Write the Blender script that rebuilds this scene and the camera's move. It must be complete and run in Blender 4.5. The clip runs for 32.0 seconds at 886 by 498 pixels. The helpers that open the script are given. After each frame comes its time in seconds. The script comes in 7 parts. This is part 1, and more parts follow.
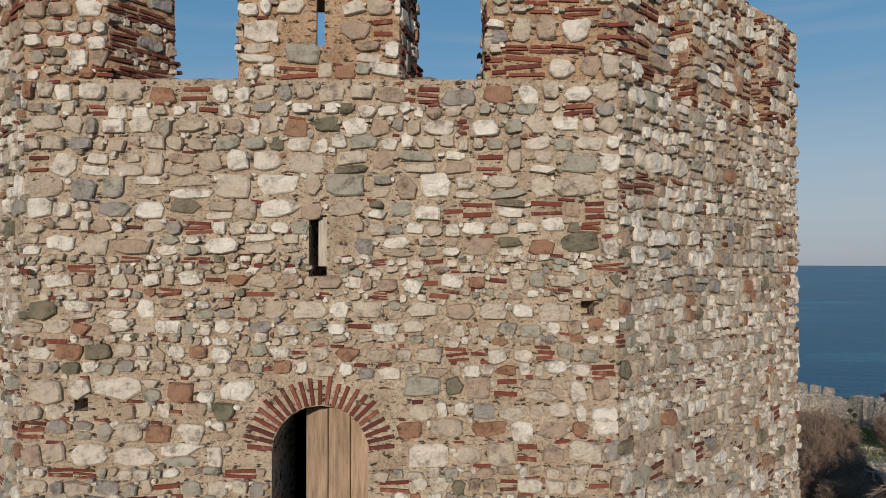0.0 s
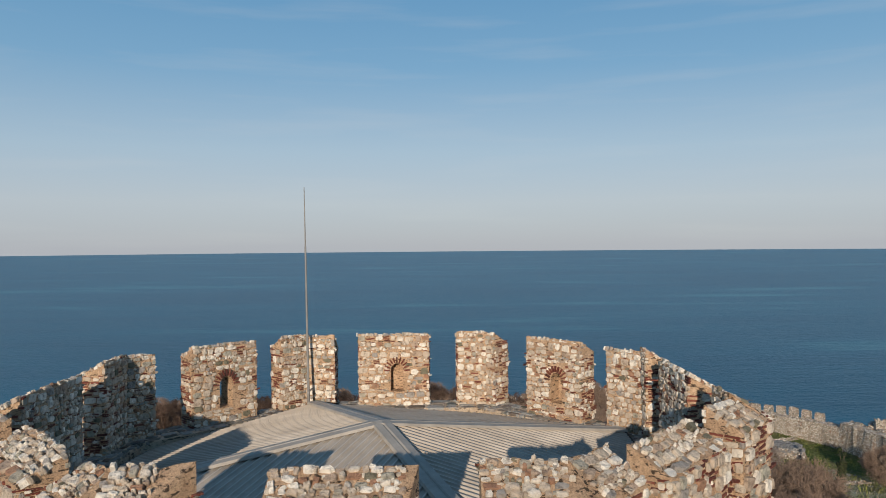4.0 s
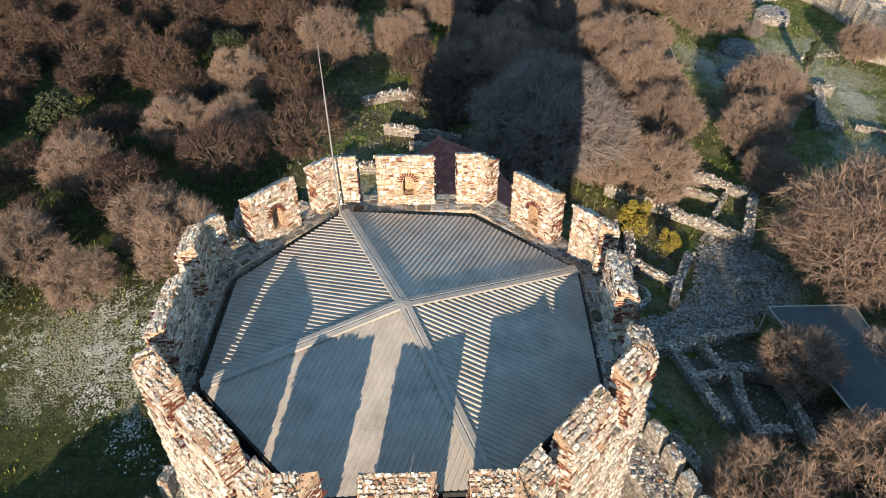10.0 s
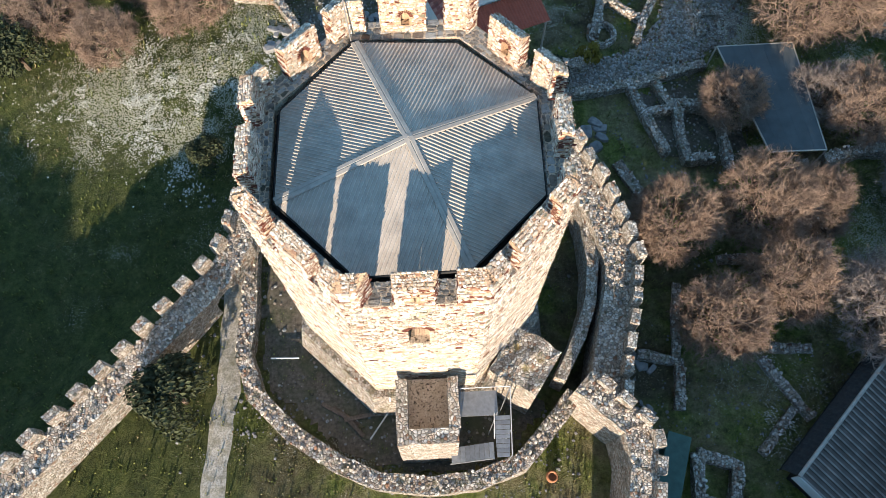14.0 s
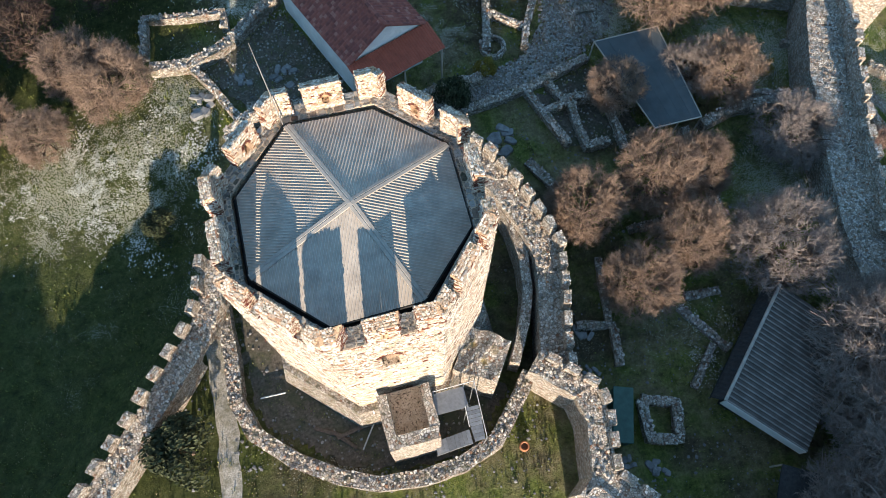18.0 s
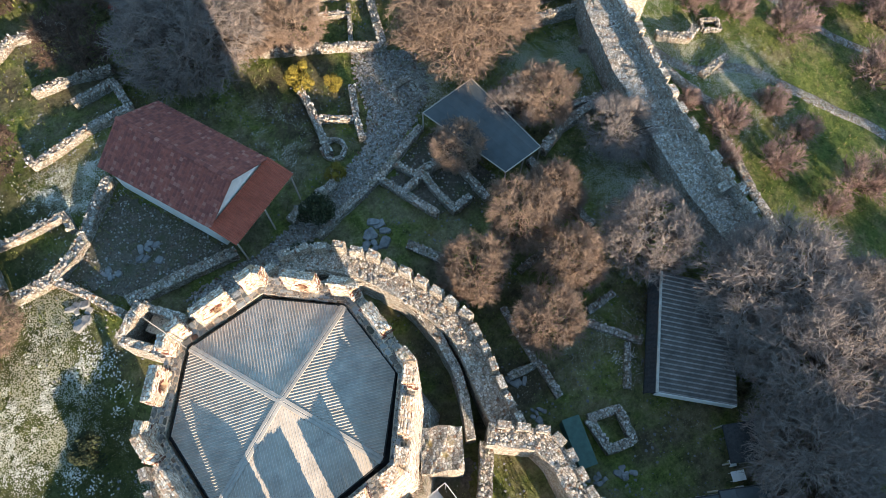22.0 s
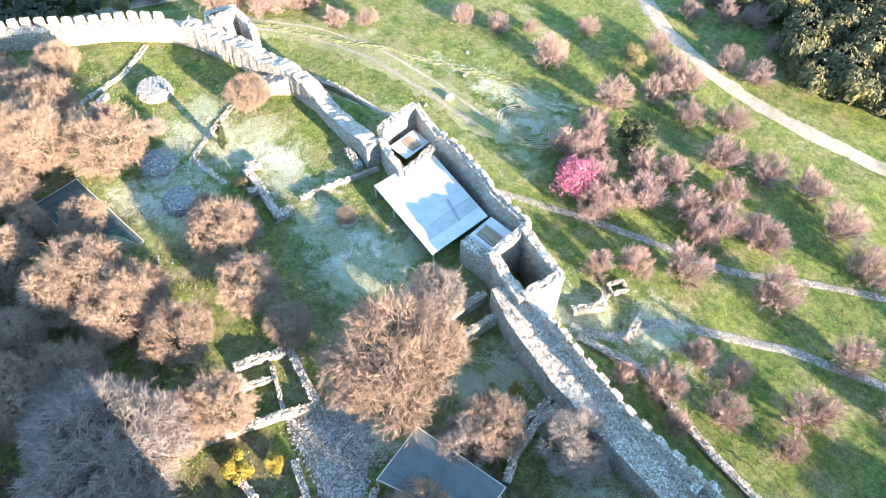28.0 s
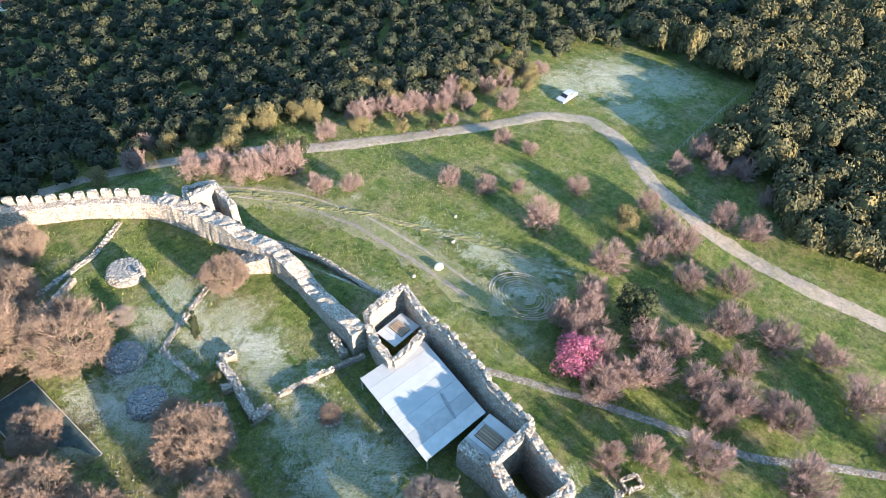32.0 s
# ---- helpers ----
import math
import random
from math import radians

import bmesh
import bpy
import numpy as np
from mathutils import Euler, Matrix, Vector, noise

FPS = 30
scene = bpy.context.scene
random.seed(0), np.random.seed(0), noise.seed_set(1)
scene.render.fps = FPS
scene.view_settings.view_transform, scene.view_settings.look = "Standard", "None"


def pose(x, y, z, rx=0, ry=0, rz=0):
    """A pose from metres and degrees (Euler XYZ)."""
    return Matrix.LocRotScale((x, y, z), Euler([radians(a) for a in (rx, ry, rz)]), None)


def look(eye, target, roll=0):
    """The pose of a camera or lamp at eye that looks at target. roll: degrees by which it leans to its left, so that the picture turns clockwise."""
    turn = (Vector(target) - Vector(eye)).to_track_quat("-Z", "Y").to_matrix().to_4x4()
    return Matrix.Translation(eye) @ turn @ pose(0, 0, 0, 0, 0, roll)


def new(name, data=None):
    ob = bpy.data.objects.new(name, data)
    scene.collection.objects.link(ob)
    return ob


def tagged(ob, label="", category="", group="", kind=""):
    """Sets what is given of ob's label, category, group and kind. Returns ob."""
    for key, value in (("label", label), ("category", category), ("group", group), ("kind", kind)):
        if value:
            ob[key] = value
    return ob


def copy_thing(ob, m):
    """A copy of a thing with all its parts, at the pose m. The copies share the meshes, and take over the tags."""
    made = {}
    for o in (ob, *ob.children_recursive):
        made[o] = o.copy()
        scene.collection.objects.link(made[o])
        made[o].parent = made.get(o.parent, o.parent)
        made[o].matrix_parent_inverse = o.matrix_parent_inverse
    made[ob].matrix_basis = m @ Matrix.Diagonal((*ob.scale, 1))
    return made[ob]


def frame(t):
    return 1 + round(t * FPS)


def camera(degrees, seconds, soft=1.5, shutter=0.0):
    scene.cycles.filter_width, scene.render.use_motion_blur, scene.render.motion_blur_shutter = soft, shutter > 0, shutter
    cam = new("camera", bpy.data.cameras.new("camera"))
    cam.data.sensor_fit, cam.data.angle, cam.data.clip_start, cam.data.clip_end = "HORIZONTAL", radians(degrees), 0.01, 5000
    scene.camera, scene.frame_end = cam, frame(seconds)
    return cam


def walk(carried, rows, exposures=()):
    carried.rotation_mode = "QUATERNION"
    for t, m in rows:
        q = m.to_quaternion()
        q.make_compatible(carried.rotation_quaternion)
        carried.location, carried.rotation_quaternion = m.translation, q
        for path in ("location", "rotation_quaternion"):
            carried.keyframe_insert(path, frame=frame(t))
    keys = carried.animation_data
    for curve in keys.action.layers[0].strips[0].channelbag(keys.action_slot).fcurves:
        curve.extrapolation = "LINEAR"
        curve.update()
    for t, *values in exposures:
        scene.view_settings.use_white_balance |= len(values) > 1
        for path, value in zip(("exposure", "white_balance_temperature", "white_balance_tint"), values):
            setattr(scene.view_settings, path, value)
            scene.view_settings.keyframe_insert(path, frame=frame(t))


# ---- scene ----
cam = camera(63.7, 32.0, soft=0.75)
PATH = [
    (0, (1.11, -12.717, 13.297), (1.115, -10.717, 13.328), 0.0),
    (0.5, (1.112, -12.716, 13.524), (1.116, -10.716, 13.559), -0.0),
    (1, (1.131, -12.722, 13.809), (1.137, -10.723, 13.849), -0.1),
    (1.5, (1.121, -12.726, 14.219), (1.127, -10.726, 14.26), -0.1),
    (2, (1.087, -12.744, 14.806), (1.096, -10.744, 14.844), -0.1),
    (2.5, (1.042, -12.77, 15.746), (1.059, -10.77, 15.783), -0.1),
    (3, (1.078, -12.796, 16.926), (1.088, -10.797, 16.975), -0.5),
    (3.5, (1.08, -13.1, 18.16), (1.096, -11.1, 18.2), -0.5),
    (5.5, (1.08, -13.639, 21.507), (1.102, -11.666, 21.181), -0.5),
    (6, (1.102, -13.69, 22.256), (1.122, -11.741, 21.811), -0.6),
    (7, (1.055, -13.774, 23.757), (1.073, -11.892, 23.08), -0.4),
    (8, (0.993, -13.83, 25.489), (1.011, -12.042, 24.592), -0.3),
    (9, (0.967, -13.792, 27.423), (0.985, -12.126, 26.317), -0.2),
    (10, (0.91, -13.76, 29.466), (0.929, -12.235, 28.172), -0.2),
    (11, (0.859, -13.921, 32.183), (0.879, -12.561, 30.716), -0.2),
    (12, (0.758, -14.192, 34.761), (0.78, -13.003, 33.152), -0.0),
    (13, (0.723, -14.201, 37.396), (0.746, -13.226, 35.65), -0.0),
    (13.5, (0.693, -14.2, 38.269), (0.722, -13.326, 36.47), -0.1),
    (14, (0.676, -14.257, 39.135), (0.709, -13.491, 37.288), -0.2),
    (14.5, (0.647, -14.265, 39.882), (0.69, -13.538, 38.019), -0.0),
    (16.5, (0.697, -14.257, 42.998), (0.771, -13.541, 41.133), -0.0),
    (17, (0.608, -14.202, 43.715), (0.714, -13.491, 41.849), 0.1),
    (18, (0.49, -14.126, 45.137), (0.679, -13.433, 43.27), 0.3),
    (19, (0.43, -14.07, 46.35), (0.711, -13.407, 44.485), -0.0),
    (20, (0.45, -13.481, 47.416), (0.804, -12.853, 45.551), 0.0),
    (21, (1.275, -11.626, 48.697), (1.683, -11.03, 46.832), 0.2),
    (22, (2.526, -9.163, 49.94), (2.979, -8.595, 48.077), 0.1),
    (23, (3.96, -6.602, 51.173), (4.459, -6.049, 49.317), 0.3),
    (24, (5.503, -4.185, 52.109), (6.061, -3.627, 50.271), 0.1),
    (25, (6.948, -2.168, 53.225), (7.581, -1.594, 51.417), -0.2),
    (25.5, (7.574, -1.342, 53.786), (8.249, -0.757, 51.997), -0.4),
    (26, (8.23, -0.413, 54.344), (8.956, 0.188, 52.581), -0.3),
    (26.5, (8.634, 0.313, 54.5), (9.422, 0.936, 52.77), -0.2),
    (28.5, (11.318, 3.284, 55.561), (12.266, 3.99, 53.947), -0.1),
    (29, (12.058, 3.956, 55.552), (13.031, 4.681, 53.962), -0.1),
    (30, (13.555, 5.298, 55.466), (14.576, 6.062, 53.925), -0.0),
    (31, (15.692, 6.844, 55.575), (16.764, 7.639, 54.086), -0.1),
    (32, (17.947, 8.642, 55.669), (19.09, 9.444, 54.238), -0.2),
]
walk(cam, [(t, look(eye, target, roll)) for t, eye, target, roll in PATH],
     [(0, -0.36, 6350, 10), (3.5, -0.12, 6500, 10), (5.5, 0.0, 7300, 13), (9, 0.68, 7100, 12), (13, 1.2, 6700, 11), (19, 1.13, 6700, 11), (23, 1.8, 7100, 13), (24.5, 2.38, 7100, 14), (26, 2.92, 7100, 14), (29, 2.85, 6700, 13), (32, 2.08, 6600, 13)])

# ---- world, sun and light ----
SUN_EL, SUN_DIR = radians(14.5), Vector((0.16, 1.0, 0.0)).normalized()
world = bpy.data.worlds.new("sky")
scene.world = world
world.use_nodes = True
wn, wl = world.node_tree.nodes, world.node_tree.links
sky = wn.new("ShaderNodeTexSky")
sky.sky_type, sky.sun_disc = "NISHITA", False
sky.sun_elevation = SUN_EL
sky.sun_rotation = math.atan2(-SUN_DIR.x, -SUN_DIR.y)
sky.altitude, sky.air_density, sky.dust_density, sky.ozone_density = 100, 1.0, 0.3, 4.0
# thin evening haze over the sea, fading into blue overhead, with faint cirrus
aim, part_z = wn.new("ShaderNodeTexCoord"), wn.new("ShaderNodeSeparateXYZ")
wl.new(aim.outputs["Generated"], part_z.inputs[0])
hazy = wn.new("ShaderNodeValToRGB")
for p, c in ((0.06, (0.53, 0.59, 0.66)), (0.13, (0.44, 0.58, 0.70)), (0.24, (0.22, 0.44, 0.66)), (0.40, (0.10, 0.32, 0.58))):
    hazy.color_ramp.elements.new(p).color = (*c, 1)
hazy.color_ramp.elements[0].color, hazy.color_ramp.elements[-1].color = (0.47, 0.51, 0.59, 1), (0.10, 0.17, 0.295, 1)
wl.new(part_z.outputs[2], hazy.inputs[0])
flat = wn.new("ShaderNodeVectorMath")
flat.operation, flat.inputs[1].default_value = "MULTIPLY", (2.0, 2.0, 22.0)
wl.new(aim.outputs["Generated"], flat.inputs[0])
wisp = wn.new("ShaderNodeTexNoise")
wisp.inputs["Scale"].default_value, wisp.inputs["Detail"].default_value = 1.6, 7
wl.new(flat.outputs[0], wisp.inputs["Vector"])
veil = wn.new("ShaderNodeValToRGB")
veil.color_ramp.elements[0].position, veil.color_ramp.elements[1].position = 0.52, 0.85
veil.color_ramp.elements[1].color = (0.3, 0.3, 0.3, 1)
wl.new(wisp.outputs[0], veil.inputs[0])
cloud, lift, haze = (wn.new("ShaderNodeMix") for _ in range(3))
for n in (cloud, lift, haze):
    n.data_type = "RGBA"
cloud.inputs[7].default_value = (0.62, 0.66, 0.70, 1)
wl.new(veil.outputs[0], cloud.inputs[0])
wl.new(hazy.outputs[0], cloud.inputs[6])
lift.blend_type, lift.inputs[0].default_value, lift.inputs[7].default_value = "MULTIPLY", 1.0, (11.4, 11.4, 11.4, 1)
wl.new(cloud.outputs[2], lift.inputs[6])
haze.inputs[0].default_value = 0.8
wl.new(sky.outputs[0], haze.inputs[6])
wl.new(lift.outputs[2], haze.inputs[7])
wl.new(haze.outputs[2], wn["Background"].inputs[0])
wn["Background"].inputs[1].default_value = 0.088
sun = new("sun", bpy.data.lights.new("sun", "SUN"))
sun.data.energy, sun.data.angle, sun.data.color = 4.8, radians(0.55), (1.0, 0.86, 0.70)
light_way = Vector((SUN_DIR.x * math.cos(SUN_EL), SUN_DIR.y * math.cos(SUN_EL), -math.sin(SUN_EL)))
sun.matrix_world = look((0, -60, 60), Vector((0, -60, 60)) + light_way)

# ---- materials ----
def ramp(nt, fac, stops, constant=False):
    n = nt.nodes.new("ShaderNodeValToRGB")
    n.color_ramp.interpolation = "CONSTANT" if constant else "LINEAR"
    while len(n.color_ramp.elements) < len(stops):
        n.color_ramp.elements.new(0.5)
    for e, (p, c) in zip(n.color_ramp.elements, stops):
        e.position, e.color = p, (*c, 1)
    nt.links.new(fac, n.inputs[0])
    return n.outputs[0]


def noise_tex(nt, vec, scale, detail=4, rough=0.6):
    n = nt.nodes.new("ShaderNodeTexNoise")
    n.inputs["Scale"].default_value, n.inputs["Detail"].default_value, n.inputs["Roughness"].default_value = scale, detail, rough
    nt.links.new(vec, n.inputs["Vector"])
    return n.outputs[0]


def mix(nt, fac, a, b, kind="MIX"):
    n = nt.nodes.new("ShaderNodeMix")
    n.data_type, n.blend_type = "RGBA", kind
    for socket, v in ((n.inputs[0], fac), (n.inputs[6], a), (n.inputs[7], b)):
        if isinstance(v, (int, float)):
            socket.default_value = v
        elif isinstance(v, tuple):
            socket.default_value = (*v, 1)
        else:
            nt.links.new(v, socket)
    return n.outputs[2]


def calc(nt, op, a, b=None):
    n = nt.nodes.new("ShaderNodeMath")
    n.operation = op
    for socket, v in zip(n.inputs, (a, b)):
        if v is None:
            continue
        if isinstance(v, (int, float)):
            socket.default_value = v
        else:
            nt.links.new(v, socket)
    return n.outputs[0]


def material(name, rough=0.9, metal=0.0):
    m = bpy.data.materials.new(name)
    m.use_nodes = True
    nt = m.node_tree
    b = nt.nodes["Principled BSDF"]
    b.inputs["Roughness"].default_value, b.inputs["Metallic"].default_value = rough, metal
    b.inputs["Specular IOR Level"].default_value = 0.25
    geo = nt.nodes.new("ShaderNodeNewGeometry")
    return m, nt, b, geo.outputs["Position"], geo


def bump(nt, b, height, strength=0.5, distance=0.02):
    n = nt.nodes.new("ShaderNodeBump")
    n.inputs["Strength"].default_value, n.inputs["Distance"].default_value = strength, distance
    nt.links.new(height, n.inputs["Height"])
    nt.links.new(n.outputs[0], b.inputs["Normal"])


def chance(nt, geo):
    """A value from 0 to 1 that differs from piece to piece."""
    info = nt.nodes.new("ShaderNodeObjectInfo")
    return calc(nt, "FRACT", calc(nt, "ADD", calc(nt, "MULTIPLY", info.outputs["Random"], 7.3), geo.outputs["Random Per Island"]))


STONES = [(0.0, (0.85, 0.80, 0.72)), (0.22, (0.62, 0.535, 0.44)), (0.36, (0.55, 0.455, 0.365)), (0.50, (0.76, 0.69, 0.60)), (0.64, (0.47, 0.365, 0.285)),
          (0.73, (0.43, 0.41, 0.345)), (0.82, (0.37, 0.345, 0.32)), (0.87, (0.66, 0.58, 0.48)), (0.93, (0.38, 0.215, 0.14)), (0.965, (0.21, 0.195, 0.14))]


def stone_material(name="rubble_stone", tint=(1, 1, 1)):
    m, nt, b, pos, geo = material(name, 0.92)
    base = mix(nt, 1.0, ramp(nt, chance(nt, geo), STONES, True), tint, "MULTIPLY")
    n1, n2 = noise_tex(nt, pos, 9, 6, 0.7), noise_tex(nt, pos, 2.2, 3)
    base = mix(nt, 0.85, base, ramp(nt, n1, [(0.33, (0.32, 0.28, 0.25)), (0.47, (0.95, 0.93, 0.90)), (0.68, (1.22, 1.20, 1.17))]), "MULTIPLY")
    base = mix(nt, ramp(nt, n2, [(0.5, (0, 0, 0)), (0.75, (0.5, 0.5, 0.5))]), base, (0.42, 0.31, 0.22))
    nt.links.new(base, b.inputs["Base Color"])
    bump(nt, b, calc(nt, "ADD", noise_tex(nt, pos, 7, 5, 0.65), calc(nt, "MULTIPLY", noise_tex(nt, pos, 22, 9, 0.75), 0.5)), 1.0, 0.09)
    return m


def mortar_material(name="lime_mortar", tint=(1, 1, 1)):
    m, nt, b, pos, geo = material(name, 0.97)
    base = ramp(nt, noise_tex(nt, pos, 3.0, 7, 0.7), [(0.3, (0.40, 0.30, 0.215)), (0.5, (0.58, 0.465, 0.35)), (0.7, (0.70, 0.60, 0.48))])
    base = mix(nt, 1.0, base, tint, "MULTIPLY")
    base = mix(nt, 0.85, base, ramp(nt, noise_tex(nt, pos, 34, 7, 0.8), [(0.35, (0.45, 0.42, 0.40)), (0.5, (1.0, 0.98, 0.95)), (0.65, (1.25, 1.23, 1.2))]), "MULTIPLY")
    long = nt.nodes.new("ShaderNodeVectorMath")
    long.operation = "MULTIPLY"
    long.inputs[1].default_value = (1.0, 1.0, 2.4)
    nt.links.new(pos, long.inputs[0])
    # dark pits strewn at random: shade of holes in the joints, painted on
    base = mix(nt, ramp(nt, noise_tex(nt, long.outputs[0], 9, 6, 0.65), [(0.55, (0, 0, 0)), (0.60, (0.95, 0.95, 0.95))]), base, (0.06, 0.042, 0.03))
    nt.links.new(base, b.inputs["Base Color"])
    bump(nt, b, calc(nt, "ADD", noise_tex(nt, pos, 9, 6, 0.7), calc(nt, "MULTIPLY", noise_tex(nt, pos, 30, 8, 0.75), 0.6)), 1.0, 0.07)
    return m


def brick_material():
    m, nt, b, pos, geo = material("red_brick", 0.9)
    base = ramp(nt, chance(nt, geo), [(0.0, (0.15, 0.043, 0.030)), (0.35, (0.115, 0.034, 0.025)), (0.6, (0.185, 0.062, 0.042)), (0.85, (0.085, 0.028, 0.022))], True)
    base = mix(nt, ramp(nt, noise_tex(nt, pos, 14, 6), [(0.54, (0, 0, 0)), (0.74, (0.5, 0.5, 0.5))]), base, (0.42, 0.32, 0.24))
    nt.links.new(base, b.inputs["Base Color"])
    bump(nt, b, noise_tex(nt, pos, 40, 5), 0.6, 0.01)
    return m


def rubble_material(name, scale, tint=(1, 1, 1), dark=0.5, moss=0.0):
    """Coursed rubble for walls that stay far from the camera."""
    m, nt, b, pos, geo = material(name, 0.95)
    sc = nt.nodes.new("ShaderNodeVectorMath")
    sc.operation = "MULTIPLY"
    sc.inputs[1].default_value = (1.0, 1.0, 1.35)
    nt.links.new(pos, sc.inputs[0])
    v = nt.nodes.new("ShaderNodeTexVoronoi")
    v.inputs["Scale"].default_value = scale
    nt.links.new(sc.outputs[0], v.inputs["Vector"])
    e = nt.nodes.new("ShaderNodeTexVoronoi")
    e.feature = "DISTANCE_TO_EDGE"
    e.inputs["Scale"].default_value = scale
    nt.links.new(sc.outputs[0], e.inputs["Vector"])
    sep = nt.nodes.new("ShaderNodeSeparateColor")
    nt.links.new(v.outputs["Color"], sep.inputs[0])
    cells = ramp(nt, sep.outputs[0], STONES, True)
    cells = mix(nt, 1.0, cells, tint, "MULTIPLY")
    joint = ramp(nt, e.outputs["Distance"], [(0.02, (1, 1, 1)), (0.10, (0, 0, 0))])
    base = mix(nt, joint, cells, (0.33 * dark * 1.4, 0.27 * dark * 1.4, 0.2 * dark * 1.4))
    base = mix(nt, 0.6, base, ramp(nt, noise_tex(nt, pos, 1.1, 5), [(0.3, (0.55, 0.52, 0.5)), (0.7, (1.15, 1.12, 1.1))]), "MULTIPLY")
    if moss:
        up = nt.nodes.new("ShaderNodeSeparateXYZ")
        nt.links.new(geo.outputs["Normal"], up.inputs[0])
        f = calc(nt, "MULTIPLY", calc(nt, "GREATER_THAN", noise_tex(nt, pos, 1.6, 5), 0.56), moss)
        base = mix(nt, f, base, (0.10, 0.11, 0.035))
    nt.links.new(base, b.inputs["Base Color"])
    hgt = calc(nt, "ADD", calc(nt, "MINIMUM", e.outputs["Distance"], 0.18), calc(nt, "MULTIPLY", noise_tex(nt, pos, 12, 5), 0.12))
    bump(nt, b, hgt, 1.0, 0.25)
    return m


def plain_material(name, color, rough=0.8, metal=0.0, grain=8.0, spread=0.35, relief=0.3, stretch=(1, 1, 1), hue=None):
    m, nt, b, pos, geo = material(name, rough, metal)
    sc = nt.nodes.new("ShaderNodeVectorMath")
    sc.operation = "MULTIPLY"
    sc.inputs[1].default_value = stretch
    nt.links.new(pos, sc.inputs[0])
    lo, hi = (tuple(c * k for c in color) for k in (1 - spread, 1 + spread))
    base = ramp(nt, noise_tex(nt, sc.outputs[0], grain, 6, 0.65), [(0.3, lo), (0.7, hi)])
    if hue:
        base = mix(nt, ramp(nt, noise_tex(nt, pos, grain * 0.17, 4), [(0.42, (0, 0, 0)), (0.68, (0.8, 0.8, 0.8))]), base, hue)
    piece = chance(nt, geo)
    base = mix(nt, 1.0, base, ramp(nt, piece, [(0.0, (0.82, 0.82, 0.82)), (1.0, (1.15, 1.15, 1.15))]), "MULTIPLY")
    nt.links.new(base, b.inputs["Base Color"])
    bump(nt, b, noise_tex(nt, sc.outputs[0], grain * 4, 5), relief, 0.01)
    return m


def twig_material(name, color, other):
    m, nt, b, pos, geo = material(name, 0.95)
    info = nt.nodes.new("ShaderNodeObjectInfo")
    base = ramp(nt, info.outputs["Random"], [(0.0, color), (1.0, other)])
    base = mix(nt, 0.7, base, ramp(nt, geo.outputs["Random Per Island"], [(0.0, (0.5, 0.49, 0.48)), (0.5, (1.0, 1.0, 1.0)), (1.0, (1.6, 1.54, 1.46))]), "MULTIPLY")
    nt.links.new(base, b.inputs["Base Color"])
    return m


def leaf_material(name, color, other, patches=0.0):
    m, nt, b, pos, geo = material(name, 0.75)
    base = ramp(nt, chance(nt, geo), [(0.0, color), (0.6, other), (1.0, tuple(c * 1.35 for c in other))])
    if patches:
        # crowns differ: some greyer, some yellower
        base = mix(nt, 1.0, base, ramp(nt, noise_tex(nt, pos, patches, 3), [(0.36, (0.65, 0.75, 0.8)), (0.52, (1.0, 1.0, 1.0)), (0.68, (1.75, 1.5, 1.2))]), "MULTIPLY")
    nt.links.new(base, b.inputs["Base Color"])
    b.inputs["Subsurface Weight"].default_value = 0.0
    return m


